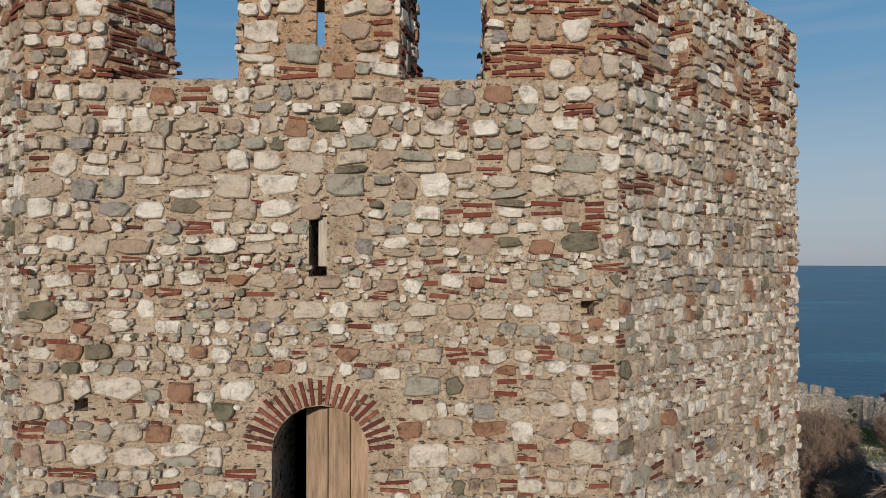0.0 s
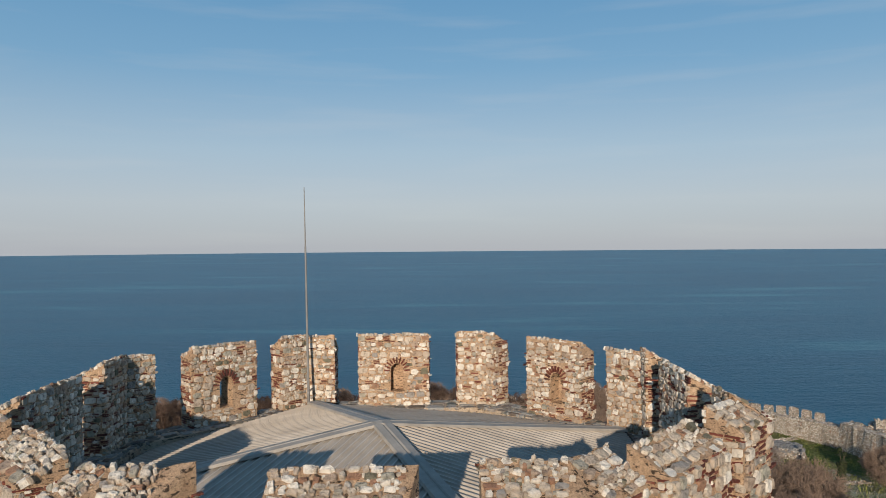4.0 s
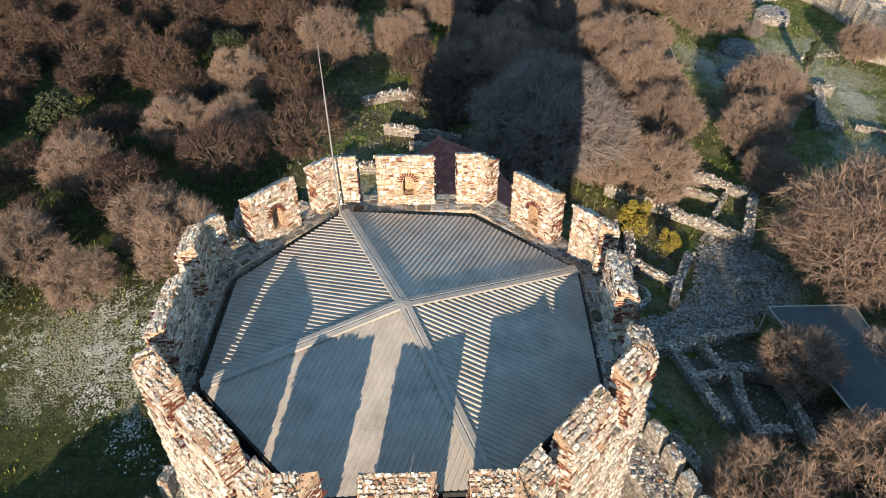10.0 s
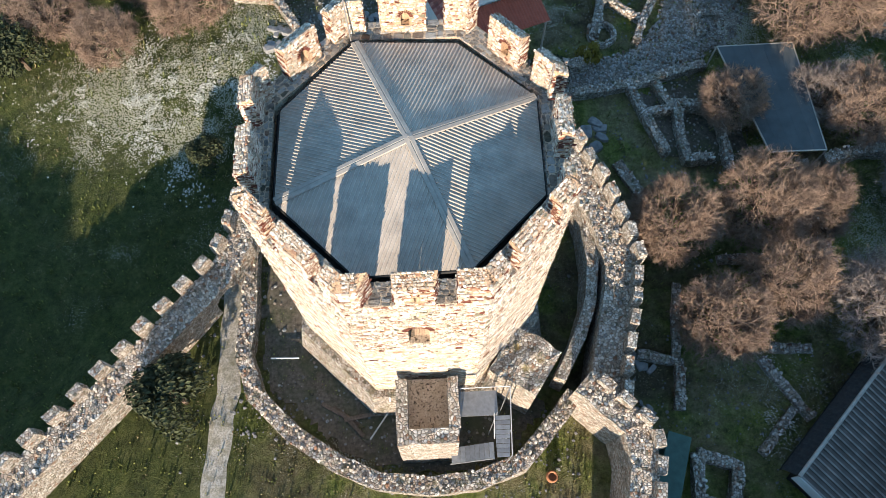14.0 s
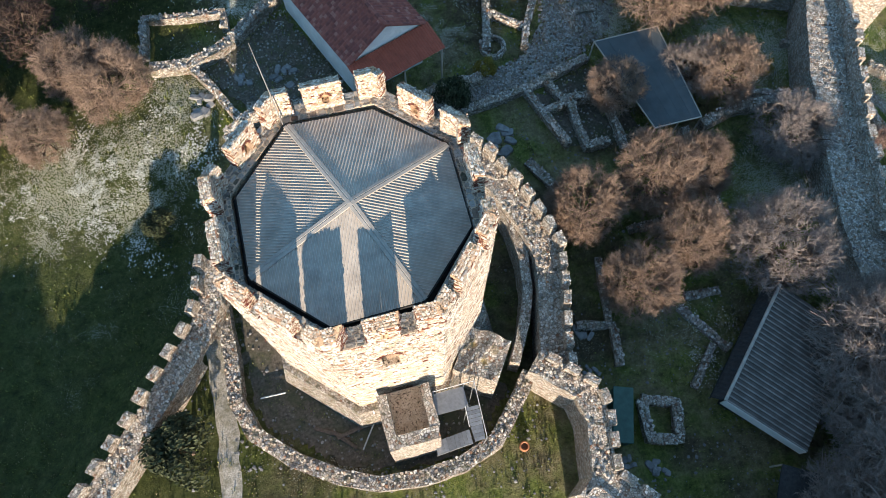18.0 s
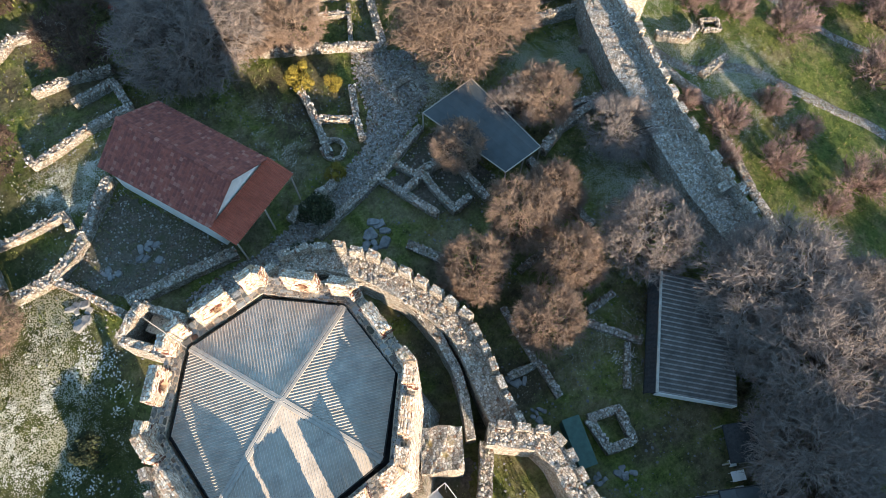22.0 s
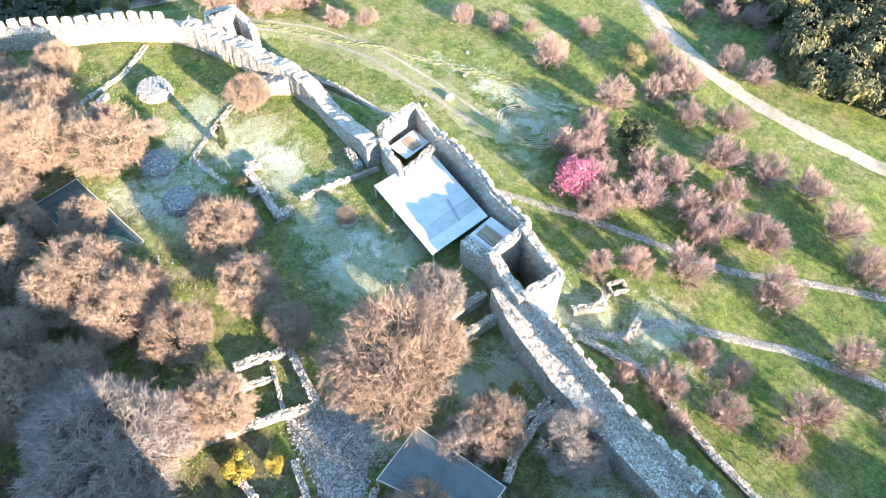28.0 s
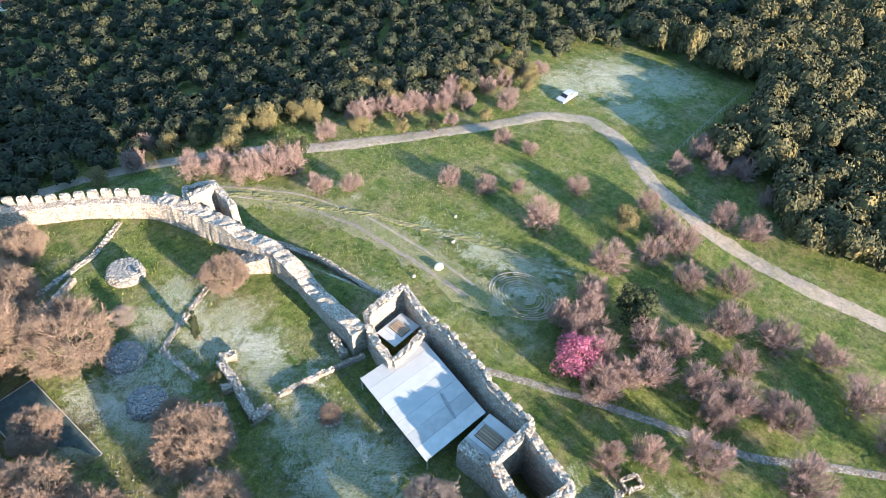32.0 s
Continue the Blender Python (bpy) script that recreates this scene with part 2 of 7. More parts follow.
def ground_material():
    m, nt, b, pos, geo = material("meadow_ground", 1.0)
    big, mid, fine = noise_tex(nt, pos, 0.055, 4), noise_tex(nt, pos, 0.35, 5), noise_tex(nt, pos, 4.5, 6, 0.75)
    sep = nt.nodes.new("ShaderNodeSeparateXYZ")
    nt.links.new(pos, sep.inputs[0])
    clump = noise_tex(nt, pos, 1.3, 5, 0.7)
    shade = calc(nt, "ADD", calc(nt, "MULTIPLY", fine, 0.5), calc(nt, "MULTIPLY", clump, 0.5))
    grass = ramp(nt, shade, [(0.36, (0.04, 0.055, 0.013)), (0.5, (0.142, 0.180, 0.040)), (0.64, (0.28, 0.30, 0.09))])
    dry = ramp(nt, shade, [(0.34, (0.11, 0.09, 0.05)), (0.52, (0.27, 0.23, 0.125)), (0.68, (0.42, 0.37, 0.24))])
    litter = ramp(nt, shade, [(0.34, (0.035, 0.028, 0.018)), (0.62, (0.115, 0.09, 0.06))])
    spread = noise_tex(nt, pos, 0.16, 6, 0.75)
    worn = mix(nt, ramp(nt, mid, [(0.40, (0, 0, 0)), (0.60, (0.9, 0.9, 0.9))]), grass, dry)
    wooded = mix(nt, ramp(nt, noise_tex(nt, pos, 0.09, 6, 0.7), [(0.46, (0, 0, 0)), (0.60, (0.85, 0.85, 0.85))]), worn, litter)
    # greener towards the meadows on the landward side
    meadow = mix(nt, ramp(nt, spread, [(0.46, (0, 0, 0)), (0.62, (0.8, 0.8, 0.8))]), grass, dry)
    lush = ramp(nt, shade, [(0.34, (0.02, 0.038, 0.008)), (0.52, (0.075, 0.135, 0.024)), (0.68, (0.16, 0.215, 0.05))])
    meadow = mix(nt, ramp(nt, noise_tex(nt, pos, 0.28, 6, 0.7), [(0.48, (0, 0, 0)), (0.60, (0.9, 0.9, 0.9))]), meadow, lush)
    far_east = ramp(nt, calc(nt, "ADD", calc(nt, "MULTIPLY", sep.outputs[0], 0.02), calc(nt, "MULTIPLY", noise_tex(nt, pos, 0.12, 5), 0.5)), [(0.78, (0, 0, 0)), (0.95, (0.9, 0.9, 0.9))])
    base = mix(nt, far_east, wooded, meadow)
    # darker rough grass on the seaward side
    rough = ramp(nt, shade, [(0.34, (0.018, 0.026, 0.007)), (0.52, (0.066, 0.082, 0.020)), (0.68, (0.14, 0.14, 0.05))])
    seaward = ramp(nt, calc(nt, "ADD", calc(nt, "MULTIPLY", sep.outputs[0], -0.04), calc(nt, "MULTIPLY", noise_tex(nt, pos, 0.12, 5), 0.5)), [(0.50, (0, 0, 0)), (0.70, (0.9, 0.9, 0.9))])
    base = mix(nt, seaward, base, rough)
    # daisies in drifts
    best = None
    for x, y, r in ((29.5, 59.8, 2.6), (32.6, 58.0, 3.2), (33.7, 54.4, 3.2), (31.1, 52.5, 2.6), (40.9, 63.2, 3.0), (44.8, 64.6, 3.0), (42.8, 61.0, 2.6), (37.6, 61.9, 2.6), (36, 57, 2.6), (45.3, 56.4, 3.4), (42.3, 56.3, 3.2), (43.5, 51.7, 3.0), (42, 48.5, 2.8),
                    (39.4, 37.3, 4.6), (39.2, 33.4, 4.2), (40.4, 40.5, 3.4), (36.6, 34.7, 3.6), (42.0, 32.0, 3.0), (37, 27, 3), (37, 15, 3.2), (34, 17, 2.6), (-20.5, 15.5, 4.2), (-14.5, 16.5, 3.6), (-15.5, 12.5, 2.6), (136, 50, 9), (128, 57, 6), (142, 42, 7), (126, 42, 5), (76, 42, 3), (77, 36, 3), (32, 3, 3), (54, 7, 4), (60, 48, 3), (24, 21, 3), (-5, 30, 3), (-11, 21, 3), (51, 14, 4)):
        d = nt.nodes.new("ShaderNodeVectorMath")
        d.operation = "DISTANCE"
        d.inputs[1].default_value = (x, y, height(x, y))
        nt.links.new(pos, d.inputs[0])
        q = calc(nt, "DIVIDE", d.outputs["Value"], r)
        best = q if best is None else calc(nt, "MINIMUM", best, q)
    v = nt.nodes.new("ShaderNodeTexVoronoi")
    v.inputs["Scale"].default_value = 10.0
    nt.links.new(pos, v.inputs["Vector"])
    drift = calc(nt, "ADD", calc(nt, "SUBTRACT", 1.75, best), calc(nt, "MULTIPLY", calc(nt, "SUBTRACT", noise_tex(nt, pos, 0.55, 8, 0.8), 0.53), 4.8))
    few = calc(nt, "MULTIPLY", calc(nt, "SUBTRACT", calc(nt, "ADD", big, calc(nt, "MULTIPLY", mid, 0.55)), 0.80), 2.2)
    petals = calc(nt, "LESS_THAN", v.outputs["Distance"], calc(nt, "MAXIMUM", calc(nt, "MINIMUM", calc(nt, "MULTIPLY", drift, 0.52), 0.56), few))
    base = mix(nt, calc(nt, "MULTIPLY", petals, 0.8), base, (0.56, 0.545, 0.43))
    nt.links.new(base, b.inputs["Base Color"])
    bump(nt, b, calc(nt, "ADD", fine, calc(nt, "MULTIPLY", noise_tex(nt, pos, 18, 4), 0.5)), 1.0, 0.25)
    return m


def sea_material():
    m, nt, b, pos, geo = material("sea_water", 0.32)
    sc = nt.nodes.new("ShaderNodeVectorMath")
    sc.operation = "MULTIPLY"
    sc.inputs[1].default_value = (0.35, 1.6, 1)
    nt.links.new(pos, sc.inputs[0])
    n1 = noise_tex(nt, sc.outputs[0], 0.006, 6, 0.6)
    base = ramp(nt, n1, [(0.38, (0.002, 0.078, 0.138)), (0.58, (0.003, 0.104, 0.172)), (0.70, (0.05, 0.20, 0.255))])
    nt.links.new(base, b.inputs["Base Color"])
    b.inputs["Specular IOR Level"].default_value = 0.14
    bump(nt, b, calc(nt, "ADD", noise_tex(nt, pos, 0.25, 6), noise_tex(nt, sc.outputs[0], 0.06, 5)), 0.6, 1.2)
    return m


def tile_material():
    m, nt, b, pos, geo = material("clay_tile", 0.85)
    base = ramp(nt, chance(nt, geo), [(0.0, (0.27, 0.088, 0.066)), (0.3, (0.225, 0.075, 0.062)), (0.55, (0.30, 0.105, 0.08)), (0.75, (0.19, 0.066, 0.056)), (0.92, (0.36, 0.16, 0.125))], True)
    base = mix(nt, 0.5, base, ramp(nt, noise_tex(nt, pos, 5, 5), [(0.3, (0.6, 0.6, 0.6)), (0.7, (1.2, 1.2, 1.2))]), "MULTIPLY")
    nt.links.new(base, b.inputs["Base Color"])
    return m


M = dict(
    stone=stone_material(), crest=stone_material("wall_top_stone", (0.80, 0.81, 0.83)), greystone=stone_material("grey_field_stone", (0.43, 0.46, 0.50)), mortar=mortar_material(), warm_mortar=mortar_material("brick_dust_mortar", (0.96, 0.82, 0.71)), brick=brick_material(),
    rubble=rubble_material("rubble_wall", 6.2, (0.84, 0.85, 0.86), 0.36), rubble_low=rubble_material("ruin_rubble", 6.5, (0.70, 0.71, 0.73), 0.28, 0.3),
    cobble=rubble_material("cobble_paving", 6.0, (0.55, 0.58, 0.62), 0.24, 0.3),
    heap=rubble_material("stone_heap", 5.0, (0.72, 0.73, 0.75), 0.3, 0.1),
    paleheap=plain_material("pale_bedrock", (0.20, 0.20, 0.197), 0.9, 0.0, 3.0, 0.35, 1.0), pot=plain_material("terracotta", (0.42, 0.18, 0.09), 0.85, 0.0, 6.0, 0.2, 0.3),
    sea=sea_material(), tile=tile_material(),
    roof=plain_material("corrugated_sheet", (0.37, 0.33, 0.285), 0.75, 0.0, 1.3, 0.35, 0.15, (1, 1, 1), (0.39, 0.33, 0.265)),
    rib=plain_material("lit_sheet_rib", (0.45, 0.40, 0.345), 0.5, 0.0, 1.3, 0.2, 0.15),
    hip=plain_material("hip_flashing", (0.38, 0.345, 0.30), 0.6, 0.0, 3.0, 0.2, 0.1),
    # near-black: plain dark paint, also painted-in shade for the gutter and shed slope
    dark=plain_material("dark_paint_and_shade", (0.03, 0.03, 0.03), 0.8, 0.0, 5, 0.4),
    wood=plain_material("weathered_plank", (0.29, 0.205, 0.14), 0.8, 0.0, 5.0, 0.4, 0.5, (6, 6, 0.6)),
    oldwood=plain_material("grey_plank", (0.42, 0.37, 0.31), 0.85, 0.0, 5.0, 0.3, 0.5, (6, 6, 0.6)),
    pole=plain_material("painted_pole", (0.24, 0.235, 0.225), 0.6, 0.0, 6, 0.15),
    white=plain_material("white_render", (0.75, 0.73, 0.69), 0.85, 0.0, 2.5, 0.1, 0.2, (1, 1, 1), (0.6, 0.58, 0.54)),
    redsheet=plain_material("red_sheet", (0.36, 0.085, 0.05), 0.6, 0.0, 2.0, 0.2, 0.1),
    sheet=plain_material("grey_sheet", (0.065, 0.08, 0.085), 0.9, 0.0, 0.8, 0.35, 0.1, (1, 1, 1), (0.11, 0.12, 0.12)),
    ribbed=plain_material("brown_ribbed_sheet", (0.095, 0.08, 0.07), 0.6, 0.0, 1.2, 0.3, 0.1),
    pale=plain_material("pale_roof_board", (0.42, 0.415, 0.40), 0.75, 0.0, 0.9, 0.16, 0.1, (1, 1, 1), (0.38, 0.39, 0.39)),
    ribedge=plain_material("lit_brown_rib", (0.21, 0.185, 0.165), 0.7, 0.0, 1.2, 0.4, 0.1), gravel=plain_material("pale_gravel", (0.40, 0.37, 0.32), 1.0, 0.0, 11.0, 0.6, 1.0, (1, 1, 1), (0.17, 0.16, 0.10)), soil=plain_material("dark_stony_soil", (0.105, 0.088, 0.068), 1.0, 0.0, 5.0, 0.6, 1.0, (1, 1, 1), (0.06, 0.066, 0.032)), drygrass=plain_material("dry_trodden_grass", (0.20, 0.185, 0.10), 1.0, 0.0, 3.0, 0.45, 0.8, (1, 1, 1), (0.13, 0.15, 0.05)),
    netting=plain_material("green_netting", (0.045, 0.066, 0.063), 0.85, 0.0, 1.2, 0.35, 0.3),
    green=plain_material("green_sheet", (0.06, 0.12, 0.10), 0.6, 0.0, 2, 0.2),
    road=plain_material("dusty_track", (0.30, 0.245, 0.20), 1.0, 0.0, 1.5, 0.3, 0.6, (1, 1, 1), (0.215, 0.20, 0.13)),
    steel=plain_material("galvanised_steel", (0.30, 0.31, 0.32), 0.5, 0.6, 4, 0.2, 0.1),
    bark=plain_material("bark", (0.13, 0.095, 0.07), 0.95, 0.0, 6, 0.4, 0.8),
    twig=twig_material("brown_twigs", (0.265, 0.19, 0.143), (0.212, 0.152, 0.116)), shadetwig=twig_material("shaded_twigs", (0.105, 0.066, 0.047), (0.068, 0.045, 0.036)),
    greytwig=twig_material("grey_twigs", (0.25, 0.212, 0.192), (0.205, 0.172, 0.155)),
    pinktwig=twig_material("rosy_twigs", (0.33, 0.23, 0.205), (0.25, 0.18, 0.165)),
    blossom=leaf_material("magenta_blossom", (0.26, 0.055, 0.115), (0.36, 0.125, 0.19)),
    leaf=leaf_material("evergreen_leaves", (0.015, 0.022, 0.011), (0.045, 0.054, 0.024)),
    oakleaf=leaf_material("evergreen_oak_leaves", (0.011, 0.015, 0.010), (0.036, 0.042, 0.022), 0.2),
    pine=leaf_material("pine_needles", (0.026, 0.029, 0.014), (0.090, 0.082, 0.038), 0.3),
    yellowleaf=leaf_material("yellow_green_leaves", (0.13, 0.11, 0.02), (0.23, 0.175, 0.03)),
    olive=leaf_material("olive_leaves", (0.10, 0.085, 0.04), (0.20, 0.165, 0.075)),
    straw=leaf_material("dry_grass", (0.30, 0.22, 0.10), (0.38, 0.30, 0.15)),
    glass=plain_material("window_dark", (0.02, 0.022, 0.025), 0.1, 0.0, 3, 0.1),
    paint=plain_material("white_car_paint", (0.36, 0.37, 0.38), 0.25, 0.0, 3, 0.02, 0.0),
    tuft=leaf_material("grass_blades", (0.075, 0.10, 0.02), (0.20, 0.22, 0.06)),
    drytuft=leaf_material("dry_blades", (0.12, 0.10, 0.05), (0.26, 0.22, 0.12)),
    daisy=leaf_material("white_petals", (0.42, 0.42, 0.34), (0.60, 0.59, 0.50)),
    rubber=plain_material("rubber", (0.02, 0.02, 0.02), 0.8),
)

# ---- helpers for building ----
def mesh_of(name, verts, faces, mat_):
    me = bpy.data.meshes.new(name)
    me.from_pydata([tuple(v) for v in verts], [], faces)
    me.materials.append(mat_)
    me.update()
    return me


def part(name, data, mat_=None, parent=None, label="", kind=""):
    """Links a bmesh, a (verts, faces) pair or a mesh as one object under its thing."""
    if isinstance(data, bmesh.types.BMesh):
        me = bpy.data.meshes.new(name)
        data.to_mesh(me)
        data.free()
        me.materials.append(mat_)
    elif isinstance(data, tuple):
        me = mesh_of(name, data[0], data[1], mat_)
    else:
        me = data
    ob = new(name, me)
    ob.parent = parent
    return tagged(ob, label, kind=kind)


def thing(name, at=(0, 0, 0), turn=0.0, label="", category="", group="", kind=""):
    ob = new(name)
    ob.matrix_world = pose(*at, 0, 0, turn)
    return tagged(ob, label, category, group, kind)


def box(x0, x1, y0, y1, z0, z1):
    v = [(x, y, z) for z in (z0, z1) for y in (y0, y1) for x in (x0, x1)]
    return v, [(0, 2, 3, 1), (4, 5, 7, 6), (0, 1, 5, 4), (2, 6, 7, 3), (0, 4, 6, 2), (1, 3, 7, 5)]


def soft_box(x0, x1, y0, y1, z0, z1, edge=0.02):
    bm = bmesh.new()
    v, f = box(x0, x1, y0, y1, z0, z1)
    vs = [bm.verts.new(p) for p in v]
    for q in f:
        bm.faces.new([vs[i] for i in q])
    bmesh.ops.bevel(bm, geom=bm.edges[:], offset=edge, segments=1, affect="EDGES")
    return bm


class Soup:
    """Gathers many small pieces into one mesh."""

    def __init__(self):
        self.v, self.f = [], []

    def add(self, verts, faces):
        n = len(self.v)
        self.v.extend(verts)
        self.f.extend([tuple(i + n for i in q) for q in faces])

    def data(self):
        return self.v, self.f


def rod(a, b, r0, r1, sides=6):
    a, b = Vector(a), Vector(b)
    d = (b - a).normalized()
    u = d.orthogonal().normalized()
    w = d.cross(u)
    v = [tuple(p + r * (math.cos(k) * u + math.sin(k) * w)) for p, r in ((a, r0), (b, r1)) for k in [2 * math.pi * i / sides for i in range(sides)]]
    f = [(i, (i + 1) % sides, sides + (i + 1) % sides, sides + i) for i in range(sides)]
    return v, f + [tuple(range(sides))[::-1], tuple(range(sides, 2 * sides))]


def smooth(x):
    x = min(1.0, max(0.0, x))
    return x * x * (3 - 2 * x)


# The castle's circuit, walked with the outside on the right.
CIRCUIT = [(37, -30), (37.5, -8), (39, 4.3), (47, 20), (58, 43), (56, 60), (52, 79), (44, 89), (36, 95), (22, 95.5), (12, 90), (-18, 97), (-30, 101), (-54, 113), (-72, 112)]


def outside(x, y):
    best = 1e9
    for (a, b), (c, d) in zip(CIRCUIT, CIRCUIT[1:]):
        ex, ey = c - a, d - b
        u = min(1, max(0, ((x - a) * ex + (y - b) * ey) / (ex * ex + ey * ey)))
        px, py = x - a - u * ex, y - b - u * ey
        far = math.hypot(px, py)
        if far < abs(best):
            best = far if ey * px - ex * py > 0 else -far
    return best


SEA = -70.0


def height(x, y):
    z = -2.6 - 0.085 * min(50, max(-8, x)) - 0.045 * max(0, -x - 10) * smooth((y - 5) / 30)
    z -= 0.052 * max(0, y - 30) * smooth((12 - x) / 30)
    d = outside(x, y)
    z -= 4.5 * smooth((d + 1) / 5) + 0.12 * max(0, d)
    z -= 0.12 * max(0, y - 84)
    z -= 0.42 * max(0, y - 108 - 2.4 * max(0, x - 38)) + 0.3 * max(0, -x - 75) + 0.08 * max(0, -y - 25)
    z += 0.25 * noise.noise((x * 0.11, y * 0.11, 0)) + 0.07 * noise.noise((x * 0.6, y * 0.6, 3))
    # the meadow beyond the battlemented wall beside the tower lies lower
    z -= 1.3 * smooth((0.72 * (y - 1.4) - 0.69 * (x + 12.2) - 0.6) / 3) * smooth((-8.5 - x) / 4) * smooth((19 - y) / 9)
    return max(z, SEA - 6)



# ---- ground and sea ----
def ground_sheet():
    def axis(lo, hi, near_lo, near_hi, step):
        out = list(np.arange(near_lo, near_hi + step, step))
        a, s = near_lo, step
        while a > lo:
            s *= 1.35
            a -= s
            out.insert(0, max(a, lo))
        a, s = near_hi + step, step
        while a < hi:
            s *= 1.35
            a += s
            out.append(min(a, hi))
        return out
    xs, ys = axis(-700, 900, -60, 125, 1.25), axis(-500, 500, -30, 110, 1.25)
    v = [(x, y, height(x, y)) for y in ys for x in xs]
    n = len(xs)
    f = [(j * n + i, j * n + i + 1, (j + 1) * n + i + 1, (j + 1) * n + i) for j in range(len(ys) - 1) for i in range(n - 1)]
    ob = part("ground", (v, f), M["ground"])
    for p in ob.data.polygons:
        p.use_smooth = True
    return tagged(ob, "green meadow ground with drifts of white daisies", "ground", kind="structure")


M["ground"] = ground_material()
ground_sheet()
sea_v, sea_f = [], []
rings = [0, 150, 300, 500, 800, 1300, 2000, 3000, 4000, 4850]
for r in rings:
    for k in range(64):
        a = 2 * math.pi * k / 64
        sea_v.append((r * math.cos(a), r * math.sin(a), SEA + 50.0 * max(0, (r - 300) / 4550) ** 1.0))
for j in range(len(rings) - 1):
    for k in range(64):
        sea_f.append((j * 64 + k, j * 64 + (k + 1) % 64, (j + 1) * 64 + (k + 1) % 64, (j + 1) * 64 + k))
tagged(part("water", (sea_v, sea_f), M["sea"]), "calm blue sea with faint wind streaks", "sea", kind="structure")


def strip(name, line, width, mat_, label, category, lift=0.05, step=1.0, kind="structure"):
    """A path or road laid on the ground along a line."""
    pts = []
    for (a, b) in zip(line, line[1:]):
        n = max(1, int(math.dist(a, b) / step))
        pts += [tuple(Vector(a).lerp(Vector(b), i / n)) for i in range(n)]
    pts.append(tuple(line[-1]))
    for _ in range(3):
        pts = [pts[0]] + [tuple((Vector(p) + 2 * Vector(q) + Vector(r)) / 4) for p, q, r in zip(pts, pts[1:], pts[2:])] + [pts[-1]]
    v, f = [], []
    for i, p in enumerate(pts):
        q, r = pts[max(0, i - 1)], pts[min(len(pts) - 1, i + 1)]
        d = Vector((r[0] - q[0], r[1] - q[1])).normalized()
        for k in range(5):
            w = width * (k / 4 - 0.5) * (1 + 0.25 * noise.noise((i * 0.35, 5.0 * k, 0)))
            x, y = p[0] - d.y * w, p[1] + d.x * w
            v.append((x, y, height(x, y) + lift * (1.0 if 0 < k < 4 else -0.6)))
    for i in range(len(pts) - 1):
        for k in range(4):
            f.append((5 * i + k, 5 * i + k + 1, 5 * i + k + 6, 5 * i + k + 5))
    return tagged(part(name, (v, f), mat_), label, category, kind=kind)


strip("road", [(40, 118), (50, 106), (58, 102), (67.5, 93), (79, 79.4), (91.4, 69.7), (103.5, 60.8), (114, 54.5), (118.4, 47.7), (115.2, 39.8), (107.3, 31.5), (101, 20), (98.5, 6.9), (98.8, -6), (101, -25)], 3.5, M["road"], "pale dusty unpaved road curving over the grass", "road", 0.08)
strip("verge", [(60, 81), (64.5, 78.5), (69, 70), (70.8, 60.6), (69.9, 49.1), (68.4, 39.7), (69.5, 35)], 6.5, M["drygrass"], "dry trodden grass along the cart track", "grass verge", 0.035)
strip("track", [(60, 80), (63.6, 79), (68.1, 70), (69.6, 60.6), (68.6, 49.1), (67.3, 39.7)], 1.1, M["road"], "worn earth track through the meadow grass", "track", 0.06)
strip("track", [(64, 82), (70.5, 71), (72.2, 60.6), (71.3, 49.1), (69.5, 40)], 0.7, M["road"], "narrow worn wheel rut in the grass", "track", 0.05)
strip("footpath", [(48.5, 14), (50, 9), (55.1, 6.9), (57.4, 2), (61, -5.6), (63.4, -14.9), (65, -30)], 1.5, M["cobble"], "stone-edged footpath below the castle wall", "path", 0.08)
strip("footpath", [(57, 35), (59.2, 30.9), (62, 22.9), (64.9, 13), (67, 3.1), (72.2, -5.3), (75.3, -12.2), (80, -30)], 1.3, M["cobble"], "narrow gravel path between the bushes", "path", 0.06)
LANE_A = [(21.2, 28.0), (19.6, 25.6), (18.4, 21.6), (16.3, 19.0), (11.2, 17.2), (4.0, 15.8), (-3.0, 16.0)]
LANE_B = [(26.0, 24.6), (25.0, 20.4), (21.1, 18.0), (15.9, 15.9), (9.6, 14.3), (2.5, 13.2), (-2.6, 13.2)]


